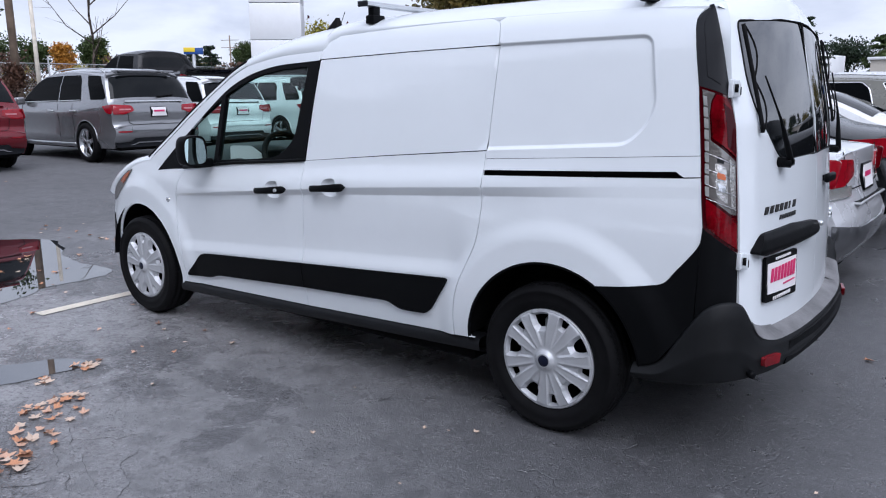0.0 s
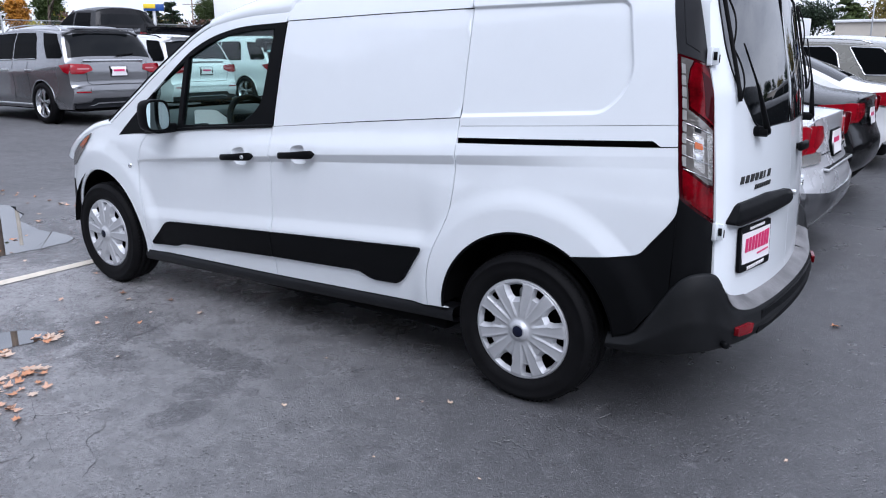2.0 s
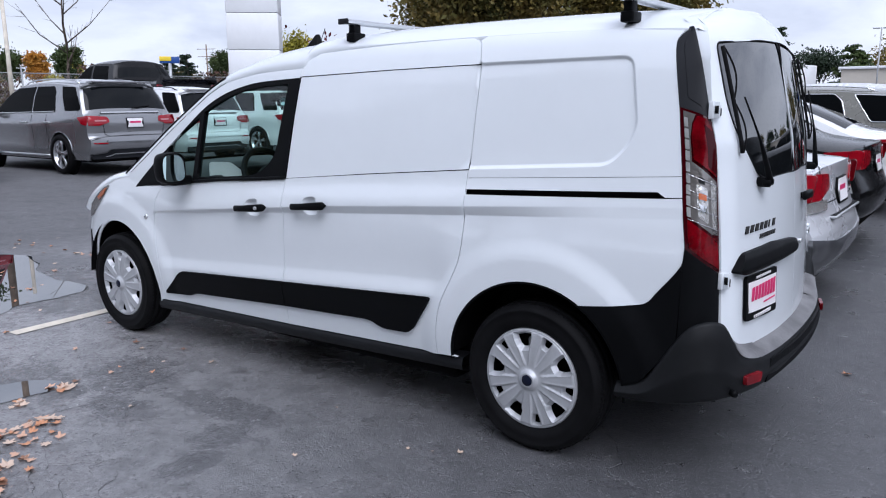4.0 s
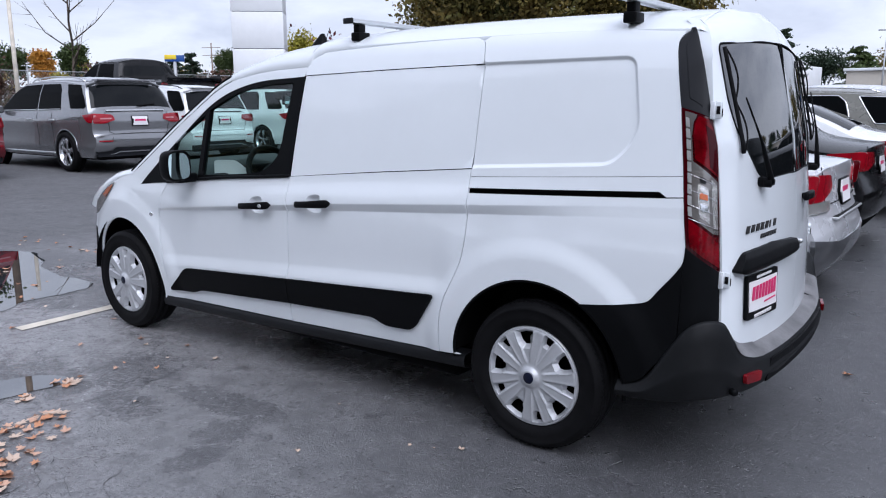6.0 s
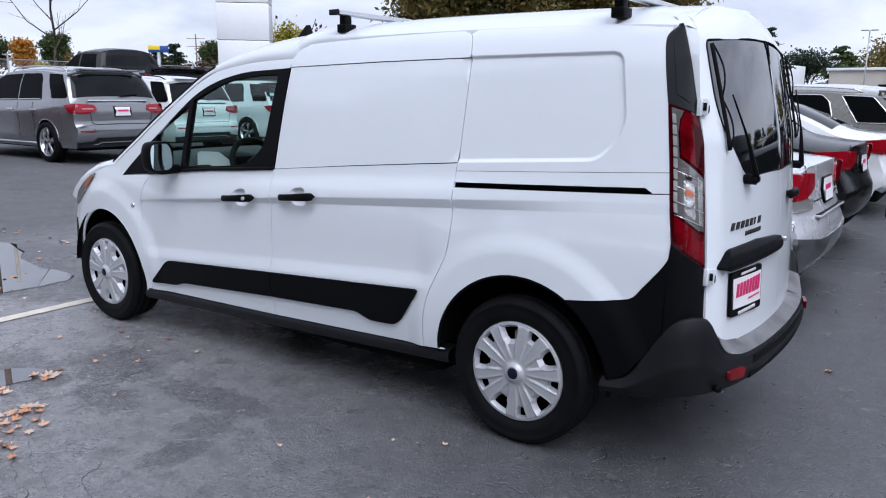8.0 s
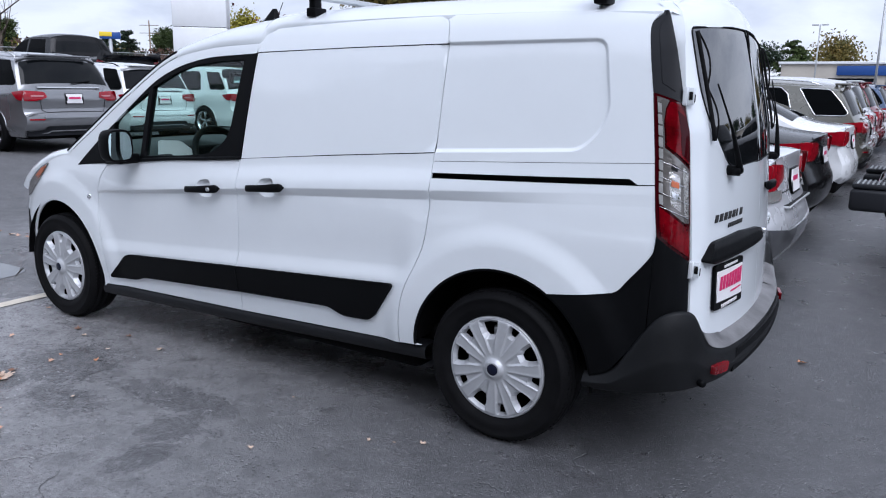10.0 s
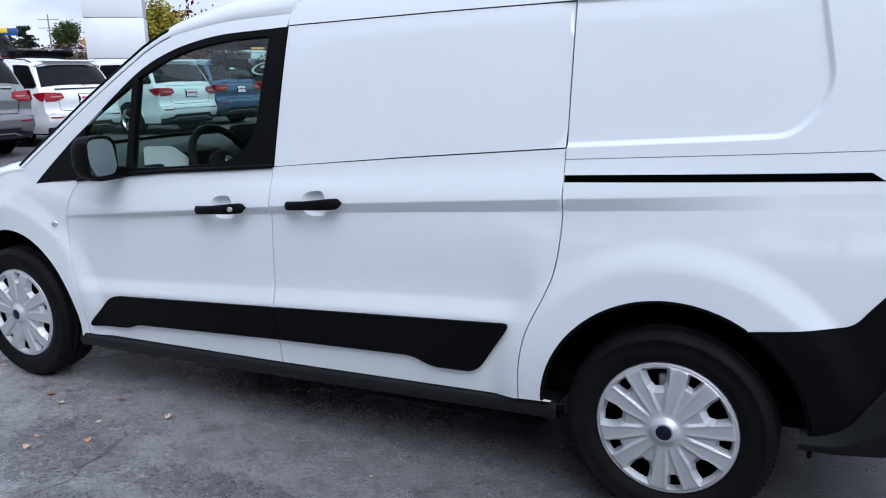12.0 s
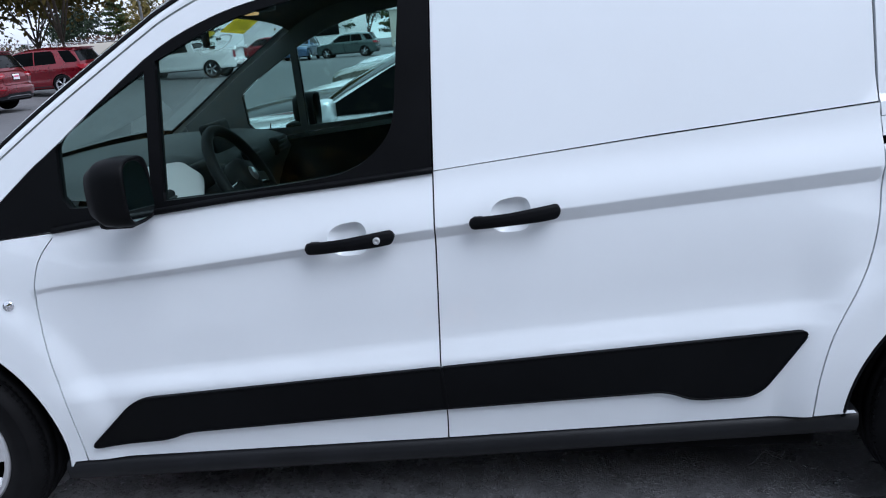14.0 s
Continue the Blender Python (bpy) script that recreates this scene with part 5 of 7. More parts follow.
def road_wheel(x, s, spin):
    m = pose(x, 0, WHEEL_Z, 0, spin, 0)
    if s > 0:
        m = pose(x, 0, WHEEL_Z, 0, 0, 180)
    w = new("wheel")
    w.parent = VAN
    w.matrix_local = m
    w["label"] = "black tyre with a silver plastic wheel cover"
    bm = bmesh.new()
    lathe(bm, [(0.21, -0.85), (0.216, -0.866), (0.224, -0.878), (0.234, -0.881), (0.238, -0.885), (0.262, -0.890), (0.288, -0.885), (0.291, -0.888), (0.298, -0.886), (0.306, -0.879), (0.316, -0.868), (0.322, -0.852), (0.323, -0.845), (0.316, -0.843), (0.316, -0.836), (0.325, -0.834), (0.3255, -0.80), (0.319, -0.798), (0.319, -0.790), (0.3255, -0.788), (0.3255, -0.75), (0.317, -0.748), (0.317, -0.74), (0.321, -0.738), (0.318, -0.70), (0.30, -0.675), (0.25, -0.668), (0.203, -0.69)], 72)
    part("tyre", bm, RUBBER, w)
    bm = bmesh.new()
    for k in range(90):
        a = 2 * math.pi * k / 90
        box(bm, -0.0045, 0.0045, -0.862, -0.838, 0.309, 0.3225, 0, Matrix.Rotation(a, 4, "Y"))
    part("tread_block", bm, RUBBER, w, "", False)
    c = raw("wheel_cover", *cover_pc, COVER, w, "silver ten-spoke plastic wheel cover")
    bm = bmesh.new()
    lathe(bm, [(0.2064, -0.8806), (0.2076, -0.8794), (0.2086, -0.8788), (0.2105, -0.8794), (0.2130, -0.8794), (0.2160, -0.8772), (0.2195, -0.8700), (COVER_R, -0.862), (COVER_R, -0.845)], 96)
    part("cover_rim", bm, COVER, c)
    for tp in throats:
        raw("cover_opening", *tp, COVER, c, smooth=False)
    bm = bmesh.new()
    lathe(bm, [(0.0, -0.9095), (0.020, -0.9085), (0.0265, -0.905), (0.028, -0.897)], 32)
    part("centre_cap", bm, NAVY, c, "navy blue centre cap")
    bm = bmesh.new()
    lathe(bm, [(0.0285, -0.907), (0.033, -0.906), (0.037, -0.896)], 32)
    part("cap_ring", bm, COVER, c)
    bm = bmesh.new()
    lathe(bm, [(0.0, -0.80), (0.10, -0.80), (0.15, -0.815), (0.205, -0.82), (0.21, -0.86)], 40)
    part("rim", bm, DARK, w, "dark steel rim")
    bm = bmesh.new()
    box(bm, -0.03, 0.03, -0.84, -0.80, 0.10, 0.17, 0.01)
    part("brake_caliper", bm, GALV, w)


for x, s, spin in ((0.0, -1, -2), (FRONT_X, -1, -24), (0.0, 1, 0), (FRONT_X, 1, 0)):
    road_wheel(x, s, spin)

# ---- ground ----
def ground_z(x, y):
    """The lot rises gently beyond the aisle ahead of the van."""
    return -0.012 + 0.20 * glide((-6.5 - x) / 7.0) + 0.30 * glide((-15.0 - x) / 6.0) + 0.004 * max(0.0, -x - 21)


def asphalt():
    m = bpy.data.materials.new("worn asphalt")
    m.use_nodes = True
    nt = m.node_tree
    b = nt.nodes["Principled BSDF"]
    N = nt.nodes.new
    L = nt.links.new
    co = N("ShaderNodeNewGeometry").outputs["Position"]

    def noise_at(scale, detail=5, rough=0.6, dist=0.0):
        n = N("ShaderNodeTexNoise")
        n.inputs["Scale"].default_value, n.inputs["Detail"].default_value = scale, detail
        n.inputs["Roughness"].default_value, n.inputs["Distortion"].default_value = rough, dist
        L(co, n.inputs["Vector"])
        return n.outputs["Fac"]

    def rng(v, a, c, lo=0.0, hi=1.0):
        n = N("ShaderNodeMapRange")
        n.inputs["From Min"].default_value, n.inputs["From Max"].default_value = a, c
        n.inputs["To Min"].default_value, n.inputs["To Max"].default_value = lo, hi
        L(v, n.inputs["Value"])
        return n.outputs[0]

    def math2(op, a, c):
        n = N("ShaderNodeMath")
        n.operation = op
        for i, q in enumerate((a, c)):
            if isinstance(q, (int, float)):
                n.inputs[i].default_value = q
            else:
                L(q, n.inputs[i])
        return n.outputs[0]

    def mixc(fac, a, c):
        n = N("ShaderNodeMix")
        n.data_type = "RGBA"
        L(fac, n.inputs[0])
        for i, q in ((6, a), (7, c)):
            if isinstance(q, tuple):
                n.inputs[i].default_value = (*q, 1)
            else:
                L(q, n.inputs[i])
        return n.outputs[2]

    big, mid, fine = noise_at(0.55, 4), noise_at(5.0, 6, 0.7), noise_at(120.0, 4, 0.75)
    # sky sheen painted as a paler tone ahead of the van, fading past x = -4
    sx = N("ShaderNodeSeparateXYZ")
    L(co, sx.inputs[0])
    sheen_tone = rng(math2("ADD", math2("ADD", sx.outputs["X"], math2("MULTIPLY", sx.outputs["Y"], 0.25)), math2("MULTIPLY", big, 1.2)), 0.6, -2.6)
    sheen_tone = math2("MULTIPLY", sheen_tone, rng(sx.outputs["X"], -7.0, -4.0, 0.0, 1.0))
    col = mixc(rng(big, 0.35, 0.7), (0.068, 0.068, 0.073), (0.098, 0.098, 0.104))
    col = mixc(sheen_tone, col, mixc(rng(big, 0.3, 0.7), (0.275, 0.27, 0.275), (0.36, 0.355, 0.36)))
    col = mixc(rng(mid, 0.45, 0.75, 0, 0.45), col, (0.045, 0.045, 0.049))
    col = mixc(rng(fine, 0.56, 0.68, 0, 0.8), col, (0.36, 0.36, 0.365))
    col = mixc(rng(noise_at(60.0, 5, 0.75), 0.53, 0.66, 0, 0.75), col, (0.03, 0.03, 0.033))
    vg = N("ShaderNodeTexVoronoi")
    vg.inputs["Scale"].default_value = 95.0
    L(co, vg.inputs["Vector"])
    grit = rng(vg.outputs["Distance"], 0.30, 0.12)
    hue = N("ShaderNodeSeparateColor")
    L(vg.outputs["Color"], hue.inputs[0])
    col = mixc(math2("MULTIPLY", grit, rng(hue.outputs[0], 0.72, 0.95, 0, 0.8)), col, (0.42, 0.41, 0.40))
    col = mixc(math2("MULTIPLY", grit, rng(hue.outputs[1], 0.70, 0.95, 0, 0.8)), col, (0.02, 0.02, 0.022))
    # worn patches where the binder has gone and the pits between the stones show
    worn = rng(noise_at(1.7, 6, 0.7, 0.6), 0.50, 0.66)
    vp = N("ShaderNodeTexVoronoi")
    vp.inputs["Scale"].default_value = 52.0
    L(co, vp.inputs["Vector"])
    hp = N("ShaderNodeSeparateColor")
    L(vp.outputs["Color"], hp.inputs[0])
    pit = math2("MULTIPLY", rng(vp.outputs["Distance"], 0.42, 0.18), rng(hp.outputs[0], 0.45, 0.7))
    pit = math2("MULTIPLY", pit, math2("ADD", math2("MULTIPLY", worn, 0.75), 0.18))
    col = mixc(math2("MULTIPLY", pit, 0.85), col, (0.012, 0.012, 0.014))
    blotch = rng(noise_at(9.0, 7, 0.75, 0.5), 0.47, 0.68, 0, 0.55)
    col = mixc(blotch, col, (0.03, 0.03, 0.033))
    col = mixc(rng(noise_at(14.0, 6, 0.7), 0.60, 0.72, 0, 0.4), col, (0.36, 0.36, 0.365))
    # damp stains round the puddles
    damp = None
    wob = math2("MULTIPLY", math2("SUBTRACT", noise_at(4.2, 9, 0.78, 1.2), 0.5), 2.6)
    for cx, cy, rx_, ry_ in ((-2.28, -1.35, 0.34, 0.24), (-2.6, -1.72, 0.42, 0.26), (-1.90, -1.63, 0.24, 0.13), (-1.47, -1.33, 0.34, 0.12), (-1.20, -1.55, 0.13, 0.17), (-1.10, -1.80, 0.10, 0.18), (-4.6, -0.55, 0.9, 0.55), (-5.4, -0.05, 0.7, 0.4), (-1.95, -2.42, 0.5, 0.26), (-1.35, -2.62, 0.42, 0.17)):
        mp = N("ShaderNodeMapping")
        mp.inputs["Location"].default_value = (-cx / rx_, -cy / ry_, 0)
        mp.inputs["Scale"].default_value = (1 / rx_, 1 / ry_, 0)
        L(co, mp.inputs["Vector"])
        ln = N("ShaderNodeVectorMath")
        ln.operation = "LENGTH"
        L(mp.outputs[0], ln.inputs[0])
        q = rng(math2("ADD", ln.outputs["Value"], wob), 1.2, 0.75)
        damp = q if damp is None else math2("MAXIMUM", damp, q)
    damp = math2("MULTIPLY", damp, rng(noise_at(38.0, 4, 0.8), 0.38, 0.56, 0.35, 1.0))
    col = mixc(math2("MULTIPLY", damp, 0.6), col, (0.035, 0.035, 0.039))
    # hairline cracks
    vo = N("ShaderNodeTexVoronoi")
    vo.feature = "DISTANCE_TO_EDGE"
    vo.inputs["Scale"].default_value = 1.25
    dv = N("ShaderNodeVectorMath")
    dv.operation = "ADD"
    nz = N("ShaderNodeTexNoise")
    nz.inputs["Scale"].default_value, nz.inputs["Detail"].default_value = 3.0, 5
    L(co, nz.inputs["Vector"])
    L(co, dv.inputs[0])
    sc = N("ShaderNodeVectorMath")
    sc.operation = "SCALE"
    sc.inputs["Scale"].default_value = 0.45
    L(nz.outputs["Color"], sc.inputs[0])
    L(sc.outputs[0], dv.inputs[1])
    L(dv.outputs[0], vo.inputs["Vector"])
    crack = math2("MULTIPLY", rng(vo.outputs["Distance"], 0.007, 0.0), rng(noise_at(0.8, 2), 0.54, 0.64))
    col = mixc(math2("MULTIPLY", crack, 0.45), col, (0.012, 0.012, 0.013))
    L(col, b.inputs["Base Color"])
    rough = math2("SUBTRACT", math2("SUBTRACT", rng(mid, 0.3, 0.8, 0.24, 0.40), math2("MULTIPLY", sheen_tone, 0.08)), math2("SUBTRACT", math2("MULTIPLY", damp, 0.12), math2("MULTIPLY", worn, 0.08)))
    rough = math2("ADD", rough, rng(sx.outputs["X"], -4.8, -7.0, 0.0, 0.48))
    L(rough, b.inputs["Roughness"])
    b.inputs["Specular IOR Level"].default_value = 1.0
    b.inputs["IOR"].default_value = 1.55
    bp = N("ShaderNodeBump")
    bp.inputs["Strength"].default_value, bp.inputs["Distance"].default_value = 0.7, 0.009
    h = math2("ADD", math2("MULTIPLY", fine, 0.6), math2("MULTIPLY", noise_at(55, 3), 0.5))
    h = math2("ADD", math2("SUBTRACT", h, math2("MULTIPLY", crack, 1.5)), math2("SUBTRACT", math2("MULTIPLY", grit, 0.35), math2("MULTIPLY", pit, 1.2)))
    L(h, bp.inputs["Height"])
    L(bp.outputs[0], b.inputs["Normal"])
    return m


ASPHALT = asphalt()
xs = sorted({*np.round(np.linspace(-30, 12, 85), 3), -600, -300, -150, -80, -50, -40, 20, 40, 80, 150, 300, 600})
ysg = sorted({*np.round(np.linspace(-12, 40, 27), 3), -600, -300, -150, -80, -40, -20, 60, 100, 200, 350, 600})
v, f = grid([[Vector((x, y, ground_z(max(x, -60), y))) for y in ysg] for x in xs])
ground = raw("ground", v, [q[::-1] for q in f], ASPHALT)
tagged(ground, "worn grey asphalt lot with damp stains and cracks", "ground", kind="structure")

WATER = mat("shallow water", (0.014, 0.015, 0.017), 0.012, spec=1.0, ior=2.5)


def puddle(pts, label):
    poly = []
    for i, (x, y) in enumerate(dense(curve(pts + [pts[0]], 6)[:-1], 0.05)):
        q = noise.noise(Vector((x * 4.1, y * 4.1, 3.0))) * 0.07 + noise.noise(Vector((x * 15, y * 15, 9.0))) * 0.02
        poly.append((x + q, y + q * 0.6))
    pc = sheet(poly, lambda x, y: Vector((x, y, ground_z(x, y) + 0.004)), 0.25, (0, 0, 0), (), (0, 0, 1))
    tagged(raw("puddle", *pc, WATER), label, "puddle", "puddles", "structure")


puddle([(-4.13, -1.26), (-4.29, -1.03), (-4.27, -0.85), (-4.31, -0.63), (-4.31, -0.47), (-4.40, -0.39), (-4.68, -0.34), (-5.01, -0.39), (-5.35, -0.32), (-5.73, -0.16), (-6.22, -0.03), (-6.6, -0.25), (-7.2, -0.9), (-7.0, -1.8), (-5.5, -2.5), (-4.2, -2.0)], "shallow rain puddle mirroring the sky on asphalt")
puddle([(-2.44, -1.99), (-2.38, -1.86), (-2.39, -1.70), (-2.47, -1.63), (-2.58, -1.67), (-2.68, -1.80), (-2.95, -2.2), (-2.85, -2.4), (-2.55, -2.2)], "small rain puddle with fallen leaves beside it")
SEAM = mat("asphalt crack and damp edge", (0.02, 0.02, 0.022), 0.9)


def crack_line(pts, w):
    """A hairline crack or damp edge that wanders a little and thins out at both ends."""
    line = dense(curve(pts, 6), 0.02, False)
    rows = []
    for i, (x, y) in enumerate(line):
        q = noise.noise(Vector((x * 9, y * 9, 1.0))) * 0.03 + noise.noise(Vector((x * 40, y * 40, 5.0))) * 0.008
        k = w * (0.35 + 0.65 * math.sin(math.pi * i / (len(line) - 1))) * (0.6 + abs(noise.noise(Vector((x * 25, y * 25, 2.0)))))
        z = ground_z(x, y) + 0.002
        rows.append([Vector((x + q - k, y + q, z)), Vector((x + q + k, y + q, z))])
    tagged(raw("crack", *grid(rows), SEAM), "dark hairline crack or damp edge in worn asphalt", "crack", "asphalt cracks", "structure")


# this arc is the edge of a damp zone, drawn like a crack
crack_line([(-2.37, -0.82), (-2.154, -1.087), (-2.048, -1.306), (-2.015, -1.497), (-2.036, -1.644), (-2.064, -1.78), (-2.037, -1.852), (-1.876, -1.989)], 0.0022)
crack_line([(-1.876, -1.989), (-1.649, -2.123), (-1.403, -2.203), (-1.183, -2.272), (-0.971, -2.32)], 0.0026)
crack_line([(-1.30, -2.03), (-1.236, -2.078), (-1.173, -2.151), (-1.06, -2.19), (-0.922, -2.283)], 0.003)
crack_line([(-1.723, -2.178), (-1.52, -2.24), (-1.315, -2.315), (-1.078, -2.40)], 0.0035)
crack_line([(-1.58, -2.40), (-1.493, -2.449), (-1.41, -2.455), (-1.328, -2.488), (-1.20, -2.50)], 0.0035)
crack_line([(-1.40, -2.56), (-1.36, -2.50), (-1.30, -2.44), (-1.28, -2.36)], 0.003)
crack_line([(-1.46, -2.46), (-1.44, -2.40), (-1.47, -2.33)], 0.003)
crack_line([(-1.93, -1.70), (-1.86, -1.76), (-1.82, -1.86)], 0.0018)


def paint_line(x0, y0, x1, y1, w, label):
    d = Vector((x1 - x0, y1 - y0, 0)).normalized()
    n = Vector((-d.y, d.x, 0)) * w / 2
    a, b_ = Vector((x0, y0, 0)), Vector((x1, y1, 0))
    k = max(2, int((b_ - a).length / 0.5))
    rows = []
    for i in range(k + 1):
        p = a + (b_ - a) * i / k
        rows.append([p + n + Vector((0, 0, ground_z(p.x, p.y) + 0.005)), p - n + Vector((0, 0, ground_z(p.x, p.y) + 0.005))])
    v, f = grid(rows)
    tagged(raw("painted_line", v, [q[::-1] for q in f], LINE), label, "road marking", "painted lines", "structure")


paint_line(-3.61, -1.355, -3.66, 0.9, 0.105, "worn cream parking line on asphalt")


# ---- fallen leaves ----
LEAF = [mat("leaf_tan", (0.55, 0.34, 0.24), 0.75, var=0.25, var_scale=30), mat("leaf_orange", (0.50, 0.24, 0.13), 0.75, var=0.3, var_scale=30),
        mat("leaf_pale", (0.55, 0.42, 0.33), 0.8, var=0.2, var_scale=30), mat("leaf_brown", (0.20, 0.10, 0.06), 0.8, var=0.3, var_scale=30)]


def leaf_mesh(seed):
    rnd = random.Random(seed)
    out = []
    lobes = rnd.choice((5, 5, 7))
    for i in range(lobes * 4):
        a = 2 * math.pi * i / (lobes * 4)
        r = (0.82, 1.0, 0.84, 0.62)[i % 4] * rnd.uniform(0.75, 1.2)
        r *= 1.15 - 0.35 * abs(math.sin(a / 2))
        out.append((r * math.cos(a), r * 0.8 * math.sin(a)))
    bow = rnd.uniform(0.2, 0.8)
    tw = rnd.uniform(-0.6, 0.6)
    V = [Vector((0, 0, 0.10))] + [Vector((x, y, 0.12 + bow * (x * x + y * y) * 0.5 + tw * x * y)) for x, y in out]
    n = len(out)
    F = [(0, 1 + i, 1 + (i + 1) % n) for i in range(n)]
    V += [Vector((-0.5, 0.02, 0.1)), Vector((-1.5, 0.1, 0.14)), Vector((-1.5, 0.06, 0.14))]
    F.append((n + 1, n + 2, n + 3))
    return V, F


LEAF_MESHES = []
for i in range(8):
    v, f = leaf_mesh(i)
    me = bpy.data.meshes.new("leaf")
    me.from_pydata([tuple(p) for p in v], [], f)
    me.materials.append(LEAF[i % 4])
    LEAF_MESHES.append(me)
LEAF_WORDS = ("tan fallen leaf lying on damp asphalt", "orange-brown fallen leaf lying on asphalt", "pale curled fallen leaf on asphalt", "dark brown fallen leaf lying on asphalt")


def leaf(x, y, size, k, rz):
    ob = new("fallen_leaf", LEAF_MESHES[k])
    ob.matrix_world = Matrix.LocRotScale((x, y, ground_z(x, y) + 0.003), Euler((radians(random.uniform(-8, 8)), radians(random.uniform(-8, 8)), rz)), (size, size, size))
    tagged(ob, LEAF_WORDS[k % 4], "leaf", "fallen leaves")


rl = random.Random(5)
for cx, cy, sx, sy, n, s in ((-2.37, -1.66, 0.07, 0.04, 9, 0.034), (-2.33, -1.92, 0.05, 0.04, 5, 0.034), (-2.05, -1.95, 0.05, 0.06, 8, 0.036), (-1.93, -2.08, 0.09, 0.07, 13, 0.038), (-1.75, -2.24, 0.10, 0.08, 9, 0.038), (-1.55, -2.42, 0.12, 0.08, 9, 0.038),
                            (-6.2, 0.25, 0.7, 0.12, 14, 0.035), (-4.2, -1.0, 0.5, 0.4, 6, 0.028), (-5.3, -0.3, 0.7, 0.3, 8, 0.04), (-2.6, -1.2, 0.5, 0.25, 5, 0.025), (-7.5, 0.9, 2.5, 1.2, 7, 0.022), (-5.0, -1.3, 1.2, 0.6, 5, 0.03)):
    for i in range(int(n * 1.35)):
        leaf(rl.gauss(cx, sx * 0.8), rl.gauss(cy, sy * 0.8), s * rl.uniform(0.5, 1.15), rl.randrange(8), rl.uniform(0, 6.3))
for x, y, s, k in ((-0.222, -1.074, 0.022, 2), (-2.052, -0.958, 0.03, 2), (-0.787, -1.496, 0.016, 2), (-0.43, -1.17, 0.014, 2), (-0.33, -1.13, 0.008, 2), (-1.58, -2.218, 0.03, 5), (-1.0, -1.02, 0.008, 2), (0.95, 0.9, 0.03, 1), (1.05, -0.75, 0.012, 2), (-3.66, -1.37, 0.03, 5), (-2.2, -1.25, 0.02, 1), (-2.62, -1.05, 0.02, 2), (-1.85, -1.6, 0.014, 2), (-0.2, -1.6, 0.008, 2), (0.2, -1.5, 0.008, 2)):
    leaf(x, y, s, k, s * 400)


# ---- other cars: nose towards -x in their own frame ----
PROFILES = {
    "suv": dict(L=4.8, W=1.92, base=2.92, front=0.86, wheel=0.365, z0=0.27, belt=1.08, top=[(-2.36, 0.30), (-2.40, 0.55), (-2.37, 0.82), (-2.26, 0.98), (-1.9, 1.07), (-1.28, 1.15), (-0.95, 1.36), (-0.52, 1.63), (-0.2, 1.72), (0.4, 1.76), (1.2, 1.74), (1.9, 1.665), (1.97, 1.63), (2.10, 1.42), (2.24, 1.14), (2.33, 1.06), (2.37, 0.92), (2.36, 0.74), (2.41, 0.68), (2.42, 0.50), (2.34, 0.34)],
                ws=(-1.22, 1.17, -0.55, 1.62), rw=(1.98, 1.61, 2.22, 1.16),
                wins=[[(-1.12, 1.11), (-0.55, 1.50), (-0.28, 1.590), (0.36, 1.608), (0.38, 1.13)], [(0.42, 1.13), (0.40, 1.610), (1.04, 1.608), (1.16, 1.50), (1.26, 1.145)], [(1.60, 1.155), (1.32, 1.600), (1.77, 1.580), (1.95, 1.38), (2.07, 1.20), (2.03, 1.158)]],
                lamp=(2.0, 0.89, 1.07, 0.38), plate=0.93),
    "sedan": dict(L=4.8, W=1.84, base=2.75, front=0.98, wheel=0.335, z0=0.22, belt=0.98, top=[(-2.34, 0.26), (-2.40, 0.5), (-2.36, 0.70), (-2.2, 0.80), (-1.7, 0.90), (-0.92, 0.985), (-0.53, 1.18), (-0.05, 1.40), (0.22, 1.47), (0.6, 1.47), (1.0, 1.41), (1.4, 1.26), (1.75, 1.10), (2.05, 1.05), (2.26, 1.03), (2.30, 0.99), (2.31, 0.80), (2.36, 0.66), (2.40, 0.55), (2.38, 0.36), (2.28, 0.27)],
                  ws=(-0.86, 1.01, -0.10, 1.39), rw=(1.08, 1.39, 1.68, 1.12),
                  wins=[[(-0.72, 0.99), (-0.20, 1.26), (0.04, 1.36), (0.08, 1.37), (0.06, 1.01)], [(0.14, 1.01), (0.16, 1.37), (0.7, 1.35), (0.98, 1.03)], [(1.05, 1.035), (0.80, 1.33), (1.10, 1.24), (1.35, 1.08)]],
                  lamp=(1.94, 0.79, 0.98, 0.42), plate=0.82),
    "pickup": dict(L=5.6, W=1.95, base=3.4, front=0.95, wheel=0.39, z0=0.40, belt=1.18, top=[(-2.74, 0.45), (-2.80, 0.70), (-2.78, 1.0), (-2.65, 1.12), (-1.6, 1.22), (-1.2, 1.45), (-0.75, 1.74), (-0.5, 1.80), (0.1, 1.82), (0.55, 1.79), (0.66, 1.72), (0.85, 1.32), (0.9, 1.30), (2.70, 1.30), (2.74, 1.26), (2.76, 0.80), (2.86, 0.76), (2.88, 0.52), (2.80, 0.47)],
                   ws=(-1.55, 1.25, -0.82, 1.72), rw=(0.67, 1.68, 0.84, 1.34),
                   wins=[[(-1.3, 1.22), (-0.75, 1.62), (-0.45, 1.68), (-0.4, 1.22)], [(-0.32, 1.22), (-0.35, 1.68), (0.35, 1.66), (0.5, 1.24)]],
                   lamp=(2.66, 0.85, 1.2, 0.16), plate=0.66),
}
